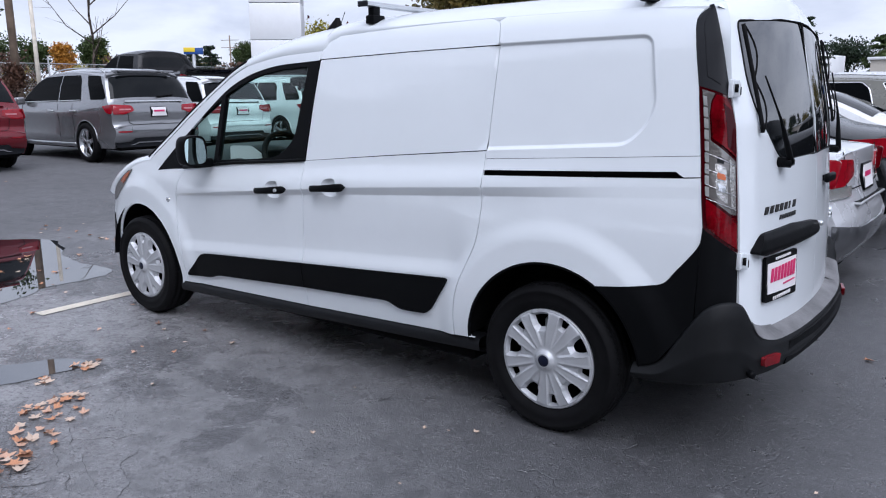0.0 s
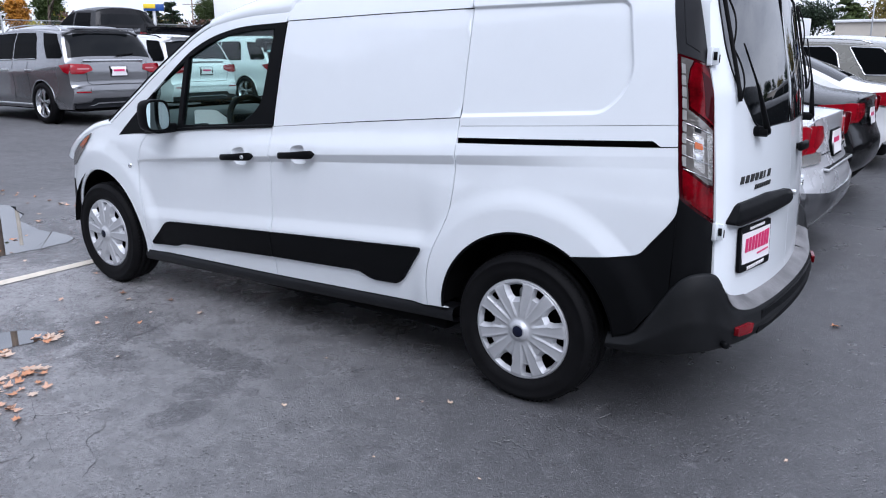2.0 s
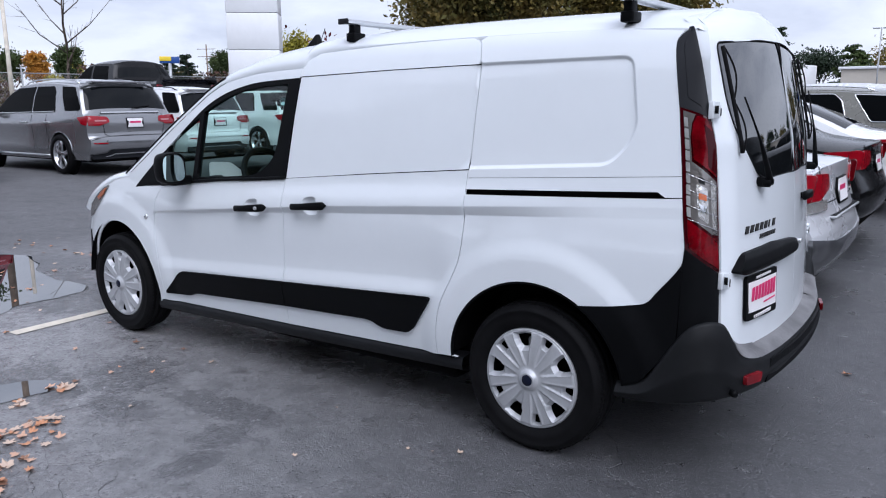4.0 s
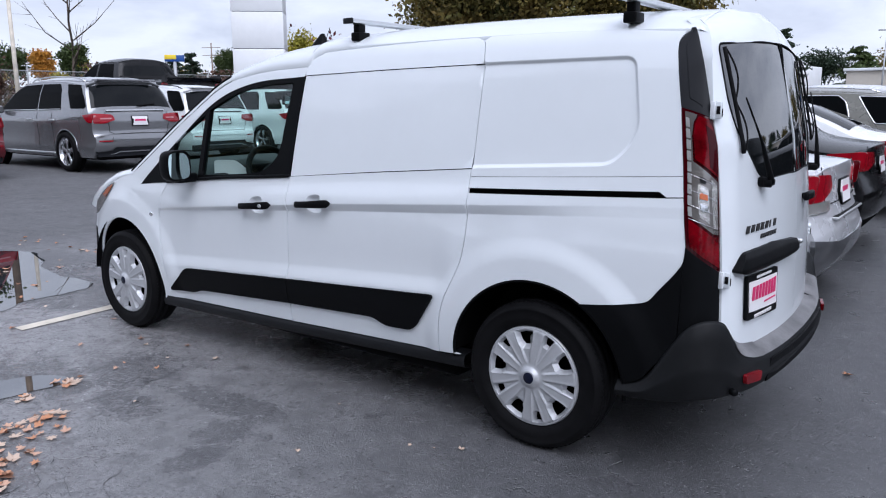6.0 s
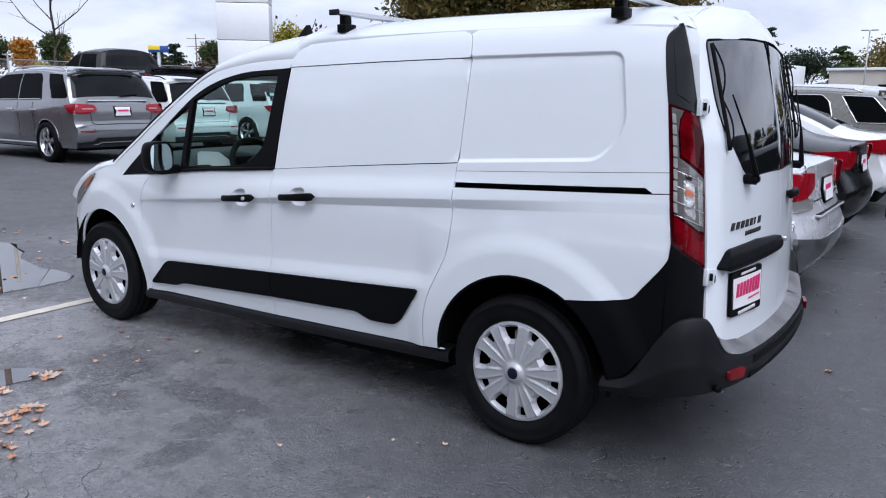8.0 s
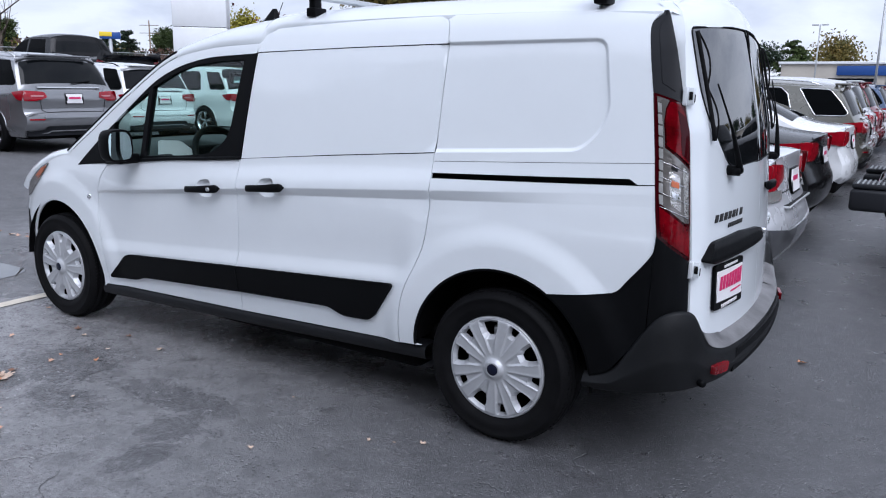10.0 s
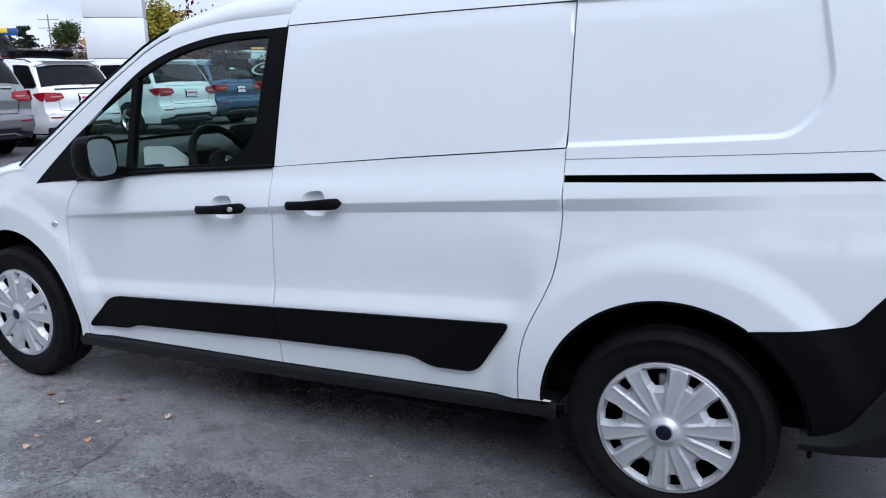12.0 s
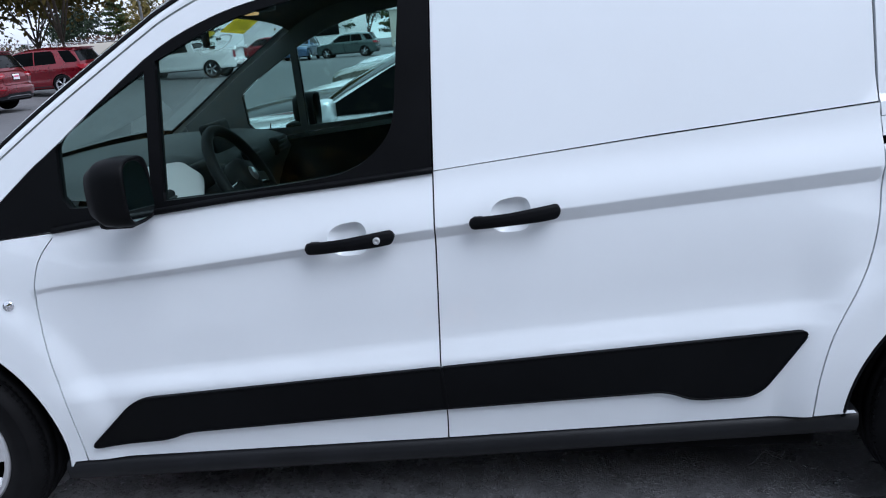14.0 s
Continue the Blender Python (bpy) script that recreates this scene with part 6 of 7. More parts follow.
PROFILES["pickup_cap"] = dict(PROFILES["pickup"], top=[(-2.74, 0.45), (-2.80, 0.70), (-2.78, 1.0), (-2.65, 1.12), (-1.6, 1.22), (-1.2, 1.45), (-0.75, 1.74), (-0.5, 1.80), (0.1, 1.82), (1.0, 1.83), (2.4, 1.82), (2.52, 1.78), (2.70, 1.36), (2.76, 1.26), (2.78, 0.80), (2.86, 0.76), (2.88, 0.52), (2.80, 0.47)],
                              rw=(2.54, 1.74, 2.68, 1.40), wins=PROFILES["pickup"]["wins"] + [[(0.8, 1.38), (0.8, 1.68), (2.3, 1.66), (2.42, 1.40)]])


def paint(name, color, metal=0.3, rough=0.28):
    return mat(name, color, rough, metal=metal, coat=1.0, var=0.05, var_scale=1.5, rvar=0.04)


ALLOY = mat("alloy wheel", (0.5, 0.51, 0.53), 0.25, metal=0.9)
CAR_GLASS = mat("dark car window", (0.004, 0.005, 0.006), 0.03, spec=0.25)
LAMP_STRIP = mat("pale rose lens", (0.42, 0.14, 0.16), 0.15, coat=1.0)
CAR_LAMP = mat("red car lamp lens", (0.24, 0.003, 0.010), 0.12, spec=0.4, coat=0.4, var=0.25, var_scale=9)


BACKS = {}


SIDE_GLASS = mat("black tinted side window", (0.003, 0.0035, 0.004), 0.05, spec=0.12, ior=1.15)


def car_wheel(parent, x, y, r, spokes=5):
    w = new("wheel")
    w.parent = parent
    s = -1 if y < 0 else 1
    w.matrix_local = pose(x, y, r, 0, random.uniform(0, 60), 0) if s < 0 else pose(x, y, r, 0, 0, 180)
    w["label"] = "black tyre on a bright alloy rim"
    bm = bmesh.new()
    lathe(bm, [(r * 0.72, -0.10), (r * 0.75, -0.115), (r * 0.85, -0.12), (r * 0.96, -0.11), (r, -0.08), (r, 0.08), (r * 0.96, 0.11), (r * 0.72, 0.10)], 40)
    part("tyre", bm, RUBBER, w)
    bm = bmesh.new()
    lathe(bm, [(r * 0.73, -0.10), (r * 0.72, -0.085), (r * 0.66, -0.07), (r * 0.64, 0.02)], 40)
    lathe(bm, [(0, -0.085), (r * 0.12, -0.083), (r * 0.16, -0.06), (r * 0.16, 0)], 20)
    for k in range(spokes):
        for d in (-0.11, 0.11):
            m = Matrix.Rotation(2 * math.pi * k / spokes + d, 4, "Y")
            box(bm, -r * 0.045, r * 0.045, -0.085, -0.05, r * 0.10, r * 0.69, 0.006, m, 1)
    part("rim", bm, ALLOY, w)
    bm = bmesh.new()
    lathe(bm, [(0, 0.0), (r * 0.6, 0.0)], 24)
    part("brake_disc", bm, DARK, w)


def car(name, label, category, kind, material, x, y, yaw=0.0, scale=(1, 1, 1), group="parked cars", lamp_mat=None, trim=None, rails=False, spokes=5, clad=False, z=None):
    P = PROFILES[kind]
    gz = ground_z(x, y) if z is None else z
    C = thing(name, label, category, group, at=Matrix.LocRotScale((x, y, gz), Euler((0, 0, radians(yaw))), scale))
    L, W, top = P["L"] / 2, P["W"] / 2, P["top"]
    RI = 0.10
    belt = P["belt"]
    ztop = max(q[1] for q in top)
    zk = [0, P["z0"], 0.44, 0.58, belt - 0.24, belt - 0.17, belt - 0.15, belt - 0.03, belt, belt + 0.02, (belt + ztop) / 2, ztop]
    wk = [0.90, 0.935, 0.985, 0.968, 0.984, 1.0, 0.998, 0.968, 0.960, 0.955, 0.86, 0.70]

    def wy(px, pz):
        e = max(0.0, abs(px) - L * 0.55) / (L * 0.45)
        return W * float(np.interp(pz, zk, wk)) * (1 - 0.085 * e ** 2.5)

    line = [(q[0], q[1]) for q in curve([Vector((a, b, 0)) for a, b in top], 4)]
    n = len(line)
    nor = []
    for i in range(n):
        (ax, az), (bx, bz) = line[max(0, i - 1)], line[min(n - 1, i + 1)]
        d = Vector((bx - ax, bz - az)).normalized()
        nor.append(Vector((-d.y, d.x)))
    US2 = [math.sin(a) for a in np.linspace(-math.pi / 2, math.pi / 2, 19)]

    def strip(i, u, off=0.0):
        k = RI * abs(u) ** 3.5 - off
        px, pz = line[i][0] - nor[i].x * k, line[i][1] - nor[i].y * k
        return Vector((px, u * wy(px, pz), pz))

    shell = grid([[strip(i, u) for u in US2] for i in range(n)])
    inset = [tuple(strip(i, -1.0).xz) for i in range(n)]
    r, x_f = P["wheel"], -L + P["front"]
    x_r = x_f + P["base"]
    arcs = []
    for hx in (x_r, x_f):
        ra = r + 0.045
        a0 = math.asin(max(-1, (P["z0"] - r) / ra))
        arcs += [(hx + ra * math.cos(a), r + ra * math.sin(a)) for a in np.linspace(a0, math.pi - a0, 18)]
    poly = inset + [(inset[-1][0] - 0.05, P["z0"])] + arcs + [(inset[0][0] + 0.05, P["z0"])]
    fn = lambda off: (lambda a, b: Vector((a, -wy(a, b) - off, b)))
    sd = sheet(poly, fn(0), 0.10, (0, 0.03, 0), (), (0, -1, 0))
    body = raw("body", *join(shell, sd, flip(sd)), material, C)
    bm = bmesh.new()
    box(bm, -L * 0.94, L * 0.94, -W * 0.80, W * 0.80, P["z0"] - 0.04, P["z0"] + 0.34, 0.03)
    part("underbody", bm, DARK, C)
    for hx in (x_f, x_r):
        for s in (-1, 1):
            bm = bmesh.new()
            lathe(bm, [(0.01, s * W * 0.82), (r + 0.05, s * W * 0.82), (r + 0.05, s * W * 0.90)], 24, pose(hx, 0, r))
            part("wheel_well", bm, DARK, C)
            car_wheel(C, hx, s * (W - 0.115), r, spokes)
    for hx in (x_f, x_r):
        for s in (-1, 1):
            bm = bmesh.new()
            lip = [Vector((hx + (r + 0.045) * math.cos(a), s * (wy(hx, r + (r + 0.045) * math.sin(a)) - 0.006), r + (r + 0.045) * math.sin(a))) for a in np.linspace(0.05, math.pi - 0.05, 16)]
            tube(bm, lip, 0.012, 5)
            part("arch_lip", bm, material, C)
    for wn_ in P["wins"]:
        pc = sheet(rounded(wn_, 0.02, 3), fn(0.004), 0.08, (0, 0.01, 0), (), (0, -1, 0))
        raw("side_window", *pc, SIDE_GLASS, C)
        raw("side_window", *flip(pc), SIDE_GLASS, C)
        if trim:
            for s in (1, -1):
                bm = bmesh.new()
                lp = [fn(0.007)(a, b) for a, b in rounded(wn_, 0.04, 3)]
                if trim is STEEL:
                    lp = sorted((p for p in lp if p.z < belt + 0.07), key=lambda p: p.x)
                for p in lp:
                    p.y *= s
                tube(bm, lp + ([] if trim is STEEL else [lp[0]]), 0.012, 5, False)
                part("window_trim", bm, trim, C)
    for key, nm in (("ws", "windshield"), ("rw", "rear_window")):
        x0, z0, x1, z1 = P[key]
        ids = [i for i in range(n) if min(x0, x1) <= line[i][0] <= max(x0, x1) and min(z0, z1) - 0.01 <= line[i][1] <= max(z0, z1) + 0.01]
        if len(ids) > 1:
            ids = list(range(ids[0], ids[-1] + 1))
            raw(nm, *grid([[strip(i, u * (0.94 if kind == "suv" and nm == "rear_window" else 0.86), 0.005) for u in US2] for i in ids]), CAR_GLASS, C)
    i0 = max(range(n), key=lambda i: (line[i][1] if line[i][0] < L * 0.5 else 0))
    rr = [(b, a) for a, b in line if a > L * 0.62][::-1]
    rz, rxx = np.array([q[0] for q in rr]), np.array([q[1] for q in rr])

    def back(py, pz, off=0.0):
        bx = float(np.interp(pz, rz, rxx))
        return Vector((bx - RI * min(1, abs(py) / wy(bx - RI, pz)) ** 3.5 + off, py, pz))

    lm = lamp_mat or CAR_LAMP
    lx, lz0, lz1, ly = P["lamp"]
    for s in (-1, 1):
        edge_y = wy(L - 0.15, lz0) - 0.03
        pc = sheet(rounded([(-edge_y, lz0), (-edge_y, lz1), (-edge_y + ly * 0.9, lz1 - 0.02), (-edge_y + ly, lz0 + (lz1 - lz0) * 0.35), (-edge_y + ly * 0.5, lz0)], 0.03, 3), lambda a, b: back(a, b, 0.012), 0.06, (-0.03, 0, 0), (), (1, 0, 0))
        lo = raw("tail_lamp", *(pc if s < 0 else flip(pc)), lm, C, "red tail lamp")
        hz = lz1 - lz0
        pc = sheet(rounded([(-edge_y + ly * 0.30, lz0 + hz * 0.42), (-edge_y + ly * 0.30, lz0 + hz * 0.56), (-edge_y + ly * 0.85, lz0 + hz * 0.56), (-edge_y + ly * 0.80, lz0 + hz * 0.42)], 0.01, 3), lambda a, b: back(a, b, 0.016), 0.06, (-0.01, 0, 0), (), (1, 0, 0))
        if kind == "suv":
            raw("lamp_insert", *(pc if s < 0 else flip(pc)), LAMP_STRIP, lo, "pale rose lens strip")
        pc = sheet(rounded([(lx, lz1 - 0.03), (L - 0.10, lz1), (L - 0.12, lz0), (lx + 0.16, lz0 + 0.03)], 0.03, 3), fn(0.010), 0.06, (0, 0.02, 0), (), (0, -1, 0))
        raw("lamp_wing", *(pc if s < 0 else flip(pc)), lm, lo)
        bm = bmesh.new()
        mx = P["ws"][0] + 0.25
        yy = wy(mx, belt)
        box(bm, mx - 0.07, mx + 0.07, *sorted((s * (yy + 0.02), s * (yy + 0.20))), belt - 0.02, belt + 0.13, 0.04, None, 3)
        part("door_mirror", bm, material, C)
        for hx in ((0.14, 1.02) if kind == "suv" else (-0.30, 0.62)):
            bm = bmesh.new()
            yy = wy(hx, belt - 0.13)
            box(bm, hx - 0.10, hx + 0.10, *sorted((s * (yy - 0.005), s * (yy + 0.035))), belt - 0.15, belt - 0.12, 0.012)
            part("door_handle", bm, material if not trim else trim, C)
        for px in (0.40 if kind == "suv" else -0.25 if kind != "sedan" else 0.08, x_r - 0.42, x_f + 0.45):
            bm = bmesh.new()
            pts = [fn(0.0015)(px - 0.02 * abs(b - 0.7), b) for b in np.linspace(P["z0"] + 0.1, belt, 8)]
            for p in pts:
                p.y *= s
            tube(bm, pts, 0.004, 4)
            part("door_gap", bm, GAP, C)
    pz = P["plate"]
    pc = sheet([(-0.155, pz - 0.08), (-0.155, pz + 0.08), (0.155, pz + 0.08), (0.155, pz - 0.08)], lambda a, b: back(a, b, 0.02), 0.08, (-0.02, 0, 0), (), (1, 0, 0))
    pf = sheet([(-0.17, pz - 0.095), (-0.17, pz + 0.09), (0.17, pz + 0.09), (0.17, pz - 0.095)], lambda a, b: back(a, b, 0.016), 0.08, (-0.02, 0, 0), (), (1, 0, 0))
    raw("plate_frame", *pf, PLASTIC, C, "black plate frame")
    pl = raw("dealer_plate", *pc, PLATE_WHITE, C, "white dealer plate")
    pc = sheet([(-0.11, pz - 0.005), (-0.11, pz + 0.030), (0.11, pz + 0.030), (0.11, pz - 0.005)], lambda a, b: back(a, b, 0.023), 0.08, (-0.003, 0, 0), (), (1, 0, 0))
    raw("plate_print", *pc, MAGENTA, pl)
    if kind in ("suv", "pickup", "pickup_cap") or clad:
        zb = P["z0"]
        pc = sheet([(-W * 0.86, zb + 0.02), (-W * 0.88, zb + 0.10), (-W * 0.62, zb + 0.13), (-W * 0.56, zb + 0.19), (W * 0.56, zb + 0.19), (W * 0.62, zb + 0.13), (W * 0.88, zb + 0.10), (W * 0.86, zb + 0.02)], lambda a, b: back(a, b, 0.015), 0.1, (-0.05, 0, 0), (), (1, 0, 0))
        raw("rear_bumper_trim", *pc, PLASTIC_GREY, C, "dark lower bumper")
        pc = sheet([(-0.62, zb + 0.060), (-0.52, zb + 0.085), (-0.46, zb + 0.115), (0.46, zb + 0.115), (0.52, zb + 0.085), (0.62, zb + 0.060), (0.52, zb + 0.066), (0.45, zb + 0.093), (-0.45, zb + 0.093), (-0.52, zb + 0.066)], lambda a, b: back(a, b, 0.022), 0.1, (-0.02, 0, 0), (), (1, 0, 0))
        raw("skid_strip", *pc, CHROME, C, "bright skid strip")
        for s in (-1, 1):
            pc = sheet([(-W * 0.86, 0.565), (-W * 0.86, 0.590), (-W * 0.60, 0.585), (-W * 0.62, 0.565)], lambda a, b: back(a, b, 0.010), 0.08, (-0.01, 0, 0), (), (1, 0, 0))
            raw("bumper_reflector", *(pc if s < 0 else flip(pc)), CAR_LAMP, C, "red bumper reflector")
    # the gap round the tailgate or boot lid
    zl, zh = (0.70, lz1 + 0.02) if kind != "sedan" else (lz0 - 0.03, lz1 + 0.04)
    bm = bmesh.new()
    gap_line = [(-W * 0.66, zh), (-W * 0.62, zl + 0.04), (-W * 0.56, zl), (W * 0.56, zl), (W * 0.62, zl + 0.04), (W * 0.66, zh)]
    tube(bm, [back(a, b, 0.002) for a, b in dense(gap_line, 0.06, False)], 0.0045, 4)
    part("tailgate_gap", bm, GAP, C)
    if rails:
        for s in (-1, 1):
            bm = bmesh.new()
            zr = ztop
            pts = [Vector((a, s * wy(a, ztop - 0.02) * 0.86, float(np.interp(a, [p[0] for p in line if p[1] > ztop - 0.3], [p[1] for p in line if p[1] > ztop - 0.3])) + (-0.012 if -0.3 < a < 1.5 else -0.055))) for a in np.linspace(-0.45, 1.65, 12)]
            tube(bm, pts, 0.013, 6)
            part("roof_rail", bm, trim or STEEL, C)
    if kind == "suv":
        for za, zb2, nm, mt, lab in ((0.60, 0.655, "bumper_crease", material, ""), (1.115, 1.135, "tailgate_trim", trim or material, "")):
            pc = sheet([(-W * 0.62, za), (-W * 0.60, zb2), (W * 0.60, zb2), (W * 0.62, za)], lambda a, b: back(a, b, 0.022), 0.1, (-0.03, 0, 0), (), (1, 0, 0))
            raw(nm, *pc, mt, C, lab)
        x1 = float(np.interp(1.655, rz, rxx))
        bm = bmesh.new()
        box(bm, x1 - 0.16, x1 + 0.10, -W * 0.60, W * 0.60, 1.655, 1.69, 0.012)
        part("roof_spoiler", bm, material, C, "roof spoiler over the rear window")
        for s in (-1, 1):
            bm = bmesh.new()
            tube(bm, [Vector((xx, s * (wy(xx, P["z0"] + 0.06) + 0.004), P["z0"] + 0.06)) for xx in np.linspace(x_f + 0.45, x_r - 0.45, 8)], 0.02, 6)
            part("sill_strip", bm, trim or PLASTIC_GREY, C, "bright sill strip" if trim else "dark sill strip")
        bm = bmesh.new()
        tube(bm, [back(0.05, 1.20, 0.03), back(0.42, 1.235, 0.03)], 0.012, 6)
        part("rear_wiper", bm, PLASTIC, C)
    BACKS[C.name] = back
    return C


P_GREY = paint("graphite grey metallic paint", (0.235, 0.238, 0.248), 0.6, 0.2)
P_RED = paint("deep red metallic paint", (0.17, 0.002, 0.010), 0.6)
P_WHITE = paint("white car paint", (0.78, 0.79, 0.80), 0.0)
P_BLACK = mat("black car paint", (0.007, 0.007, 0.008), 0.22, spec=0.25, coat=0.15, var=0.05, var_scale=1.5, rvar=0.04)
# darker copy of the silver, shade painted on the sedan's lower bumper
P_SILVER_SHADE = paint("shaded silver bumper paint", (0.07, 0.072, 0.078), 0.2, 0.35)
P_SILVER = paint("silver metallic paint", (0.70, 0.71, 0.74), 0.4)
P_TAN = paint("greenish tan metallic paint", (0.17, 0.165, 0.14), 0.5)
P_BLUE = paint("slate blue metallic paint", (0.07, 0.11, 0.20), 0.4)
P_GREEN = paint("dark green-grey metallic paint", (0.06, 0.085, 0.085), 0.4)

# row across the aisle, tails towards the van
car("suv", "deep red metallic crossover with chrome tailpipe, parked on asphalt", "car", "suv", P_RED, -14.3, 1.55, 0, (0.97, 0.97, 0.96))
car("suv", "graphite grey sport utility vehicle with silver roof rails", "car", "suv", P_GREY, -13.98, 4.65, 0, (1, 1, 1), trim=STEEL, rails=True)
car("suv", "white crossover with dark rear window and roof rails", "car", "suv", P_WHITE, -14.6, 7.15, 0, (0.95, 0.94, 0.94), rails=True, trim=PLASTIC)
car("suv", "white crossover with swept red tail lamps", "car", "suv", P_WHITE, -14.6, 9.85, 0, (0.97, 0.96, 0.94))
car("suv", "slate blue crossover parked in the row", "car", "suv", P_BLUE, -15.4, 12.5, 0, (0.95, 0.96, 0.95))
car("suv", "black sport utility vehicle parked in the row", "car", "suv", P_BLACK, -16.5, 15.6, 0, (0.97, 0.97, 0.96))
car("suv", "deep red crossover parked in the row", "car", "suv", P_RED, -17.4, 18.7, 0, (0.97, 0.97, 0.96))
car("suv", "deep red crossover with bright alloy wheels at the row's end", "car", "suv", P_RED, -18.2, 25.0, 0, (0.97, 0.97, 0.96))
car("pickup", "black crew-cab pickup truck behind the grey car", "pickup truck", "pickup", P_BLACK, -20.8, 10.3, 0, (1.1, 1.12, 1.26))
car("pickup", "white pickup truck parked across the lot", "pickup truck", "pickup", P_WHITE, -16.4, 34.5, 0)
car("suv", "white sport utility vehicle parked across the lot", "car", "suv", P_WHITE, -22.9, 42.0, 0)
for i, (x, p, w) in enumerate(((-19.0, P_RED, "red"), (-16.2, P_BLUE, "slate blue"), (-12.6, P_GREEN, "dark green-grey"), (-7.8, P_SILVER, "silver"))):
    car("suv", w + " car parked in the row by the building", "car", "suv", p, x, 57.0, 90 if i % 2 else 0)
# row beside the van
silver = car("sedan", "silver sedan with red and clear tail lamps beside the van", "car", "sedan", P_SILVER, -1.75, 2.72, 0, (1, 0.98, 1.0))
SB = BACKS[silver.name]
for s in (-1, 1):
    pc = sheet(rounded([(-0.868, 0.715), (-0.868, 0.787), (-0.48, 0.787), (-0.54, 0.722)], 0.02, 3), lambda a, b: SB(a, b, 0.014), 0.05, (-0.03, 0, 0), (), (1, 0, 0))
    raw("clear_lens", *(pc if s < 0 else flip(pc)), CLEAR_LENS, silver, "clear reversing lens under the red lamp")
# silver bumper below the step, its shade put into the colour
pc = sheet([(-0.80, 0.24), (-0.87, 0.55), (-0.5, 0.51), (0.5, 0.51), (0.87, 0.55), (0.80, 0.24)], lambda a, b: SB(a, b, 0.012), 0.06, (-0.03, 0, 0), (), (1, 0, 0))
raw("lower_bumper", *pc, P_SILVER_SHADE, silver, "dark grey lower bumper")
bm = bmesh.new()
box(bm, 2.27, 2.385, -0.50, 0.50, 0.655, 0.672, 0.006)
pad = part("step_pad", bm, GALV, silver, "grey ribbed step pad")
for k in range(22):
    bm = bmesh.new()
    box(bm, 2.285, 2.375, -0.47 + k * 0.0445, -0.45 + k * 0.0445, 0.671, 0.677, 0.0015)
    part("pad_rib", bm, BUMPER, pad)
car("sedan", "black sedan with wide red tail lamps", "car", "sedan", P_BLACK, -1.85, 5.5, 0, (1.0, 1, 1.0))
car("sedan", "white sedan with red tail lamps", "car", "sedan", P_WHITE, -1.8, 8.2, 0)
car("suv", "greenish tan wagon with chrome window trim", "car", "suv", P_TAN, -1.8, 10.9, 0, (1, 0.97, 0.95), trim=CHROME, rails=True)
for i, (k, p, w) in enumerate((("suv", P_SILVER, "silver"), ("suv", P_RED, "deep red"), ("sedan", P_WHITE, "white"), ("suv", P_BLUE, "slate blue"), ("suv", P_RED, "deep red"))):
    car("suv" if k == "suv" else "sedan", w + " car parked along the row", "car", k, p, -1.9, 13.7 + 2.8 * i, 0)
# row back to back with the van's row
stepped = car("pickup", "black pickup truck with a stepped rear bumper", "pickup truck", "pickup", P_BLACK, 3.95, 4.55, 180)
for s in (-1, 1):
    bm = bmesh.new()
    box(bm, 2.78, 3.06, *sorted((s * 0.42, s * 0.97)), 0.50, 0.68, 0.03, None, 3)
    step_end = part("bumper_end", bm, PLASTIC_GREY, stepped, "dark grey bumper end with a tread pad")
    bm = bmesh.new()
    box(bm, 2.80, 3.05, *sorted((s * 0.56, s * 0.95)), 0.685, 0.725, 0.012)
    part("tread_pad", bm, PLASTIC_GREY, step_end)
    for k in range(6):
        bm = bmesh.new()
        box(bm, 2.82 + k * 0.037, 2.835 + k * 0.037, *sorted((s * 0.58, s * 0.93)), 0.724, 0.732, 0.002)
        part("tread_rib", bm, GALV, step_end)
bm = bmesh.new()
box(bm, 2.80, 3.02, -0.42, 0.42, 0.52, 0.62, 0.02)
part("bumper_middle", bm, CHROME, stepped, "bright bumper middle")
car("suv", "black off-road car with a spare wheel on its tail", "car", "suv", P_BLACK, 3.4, 10.5, 180)
for i, (p, w) in enumerate(((P_SILVER, "silver"), (P_WHITE, "white"), (P_RED, "red"))):
    car("suv", w + " car parked back to back with the row", "car", "suv", p, 3.3, 13.6 + 2.9 * i, 180)

# ---- sign pylon, poles, building, trees ----
PANEL = mat("pale grey cladding panel", (0.78, 0.79, 0.80), 0.45, var=0.05, var_scale=0.8)
pylon = thing("sign_pylon", "tall pale grey clad sign pylon with panel joints", "sign pylon")
PX, PY, PW = -18.98, 13.9, 1.66
for i in range(8):
    bm = bmesh.new()
    box(bm, -PW / 2, PW / 2, -PW * 0.35, PW * 0.35, -0.35 + i * 1.17, -0.35 + (i + 1) * 1.17 - 0.015, 0.015, pose(PX, PY, 0, 0, 0, 42))
    part("panel", bm, PANEL, pylon)
bm = bmesh.new()
box(bm, -PW / 2 + 0.03, PW / 2 - 0.03, -PW * 0.35 + 0.03, PW * 0.35 - 0.03, 0, 9.8, 0, pose(PX, PY, 0, 0, 0, 42))
part("core", bm, GAP, pylon)

CONCRETE = mat("cast concrete", (0.36, 0.35, 0.33), 0.85, var=0.2, var_scale=3, bump=0.4, bump_scale=40)


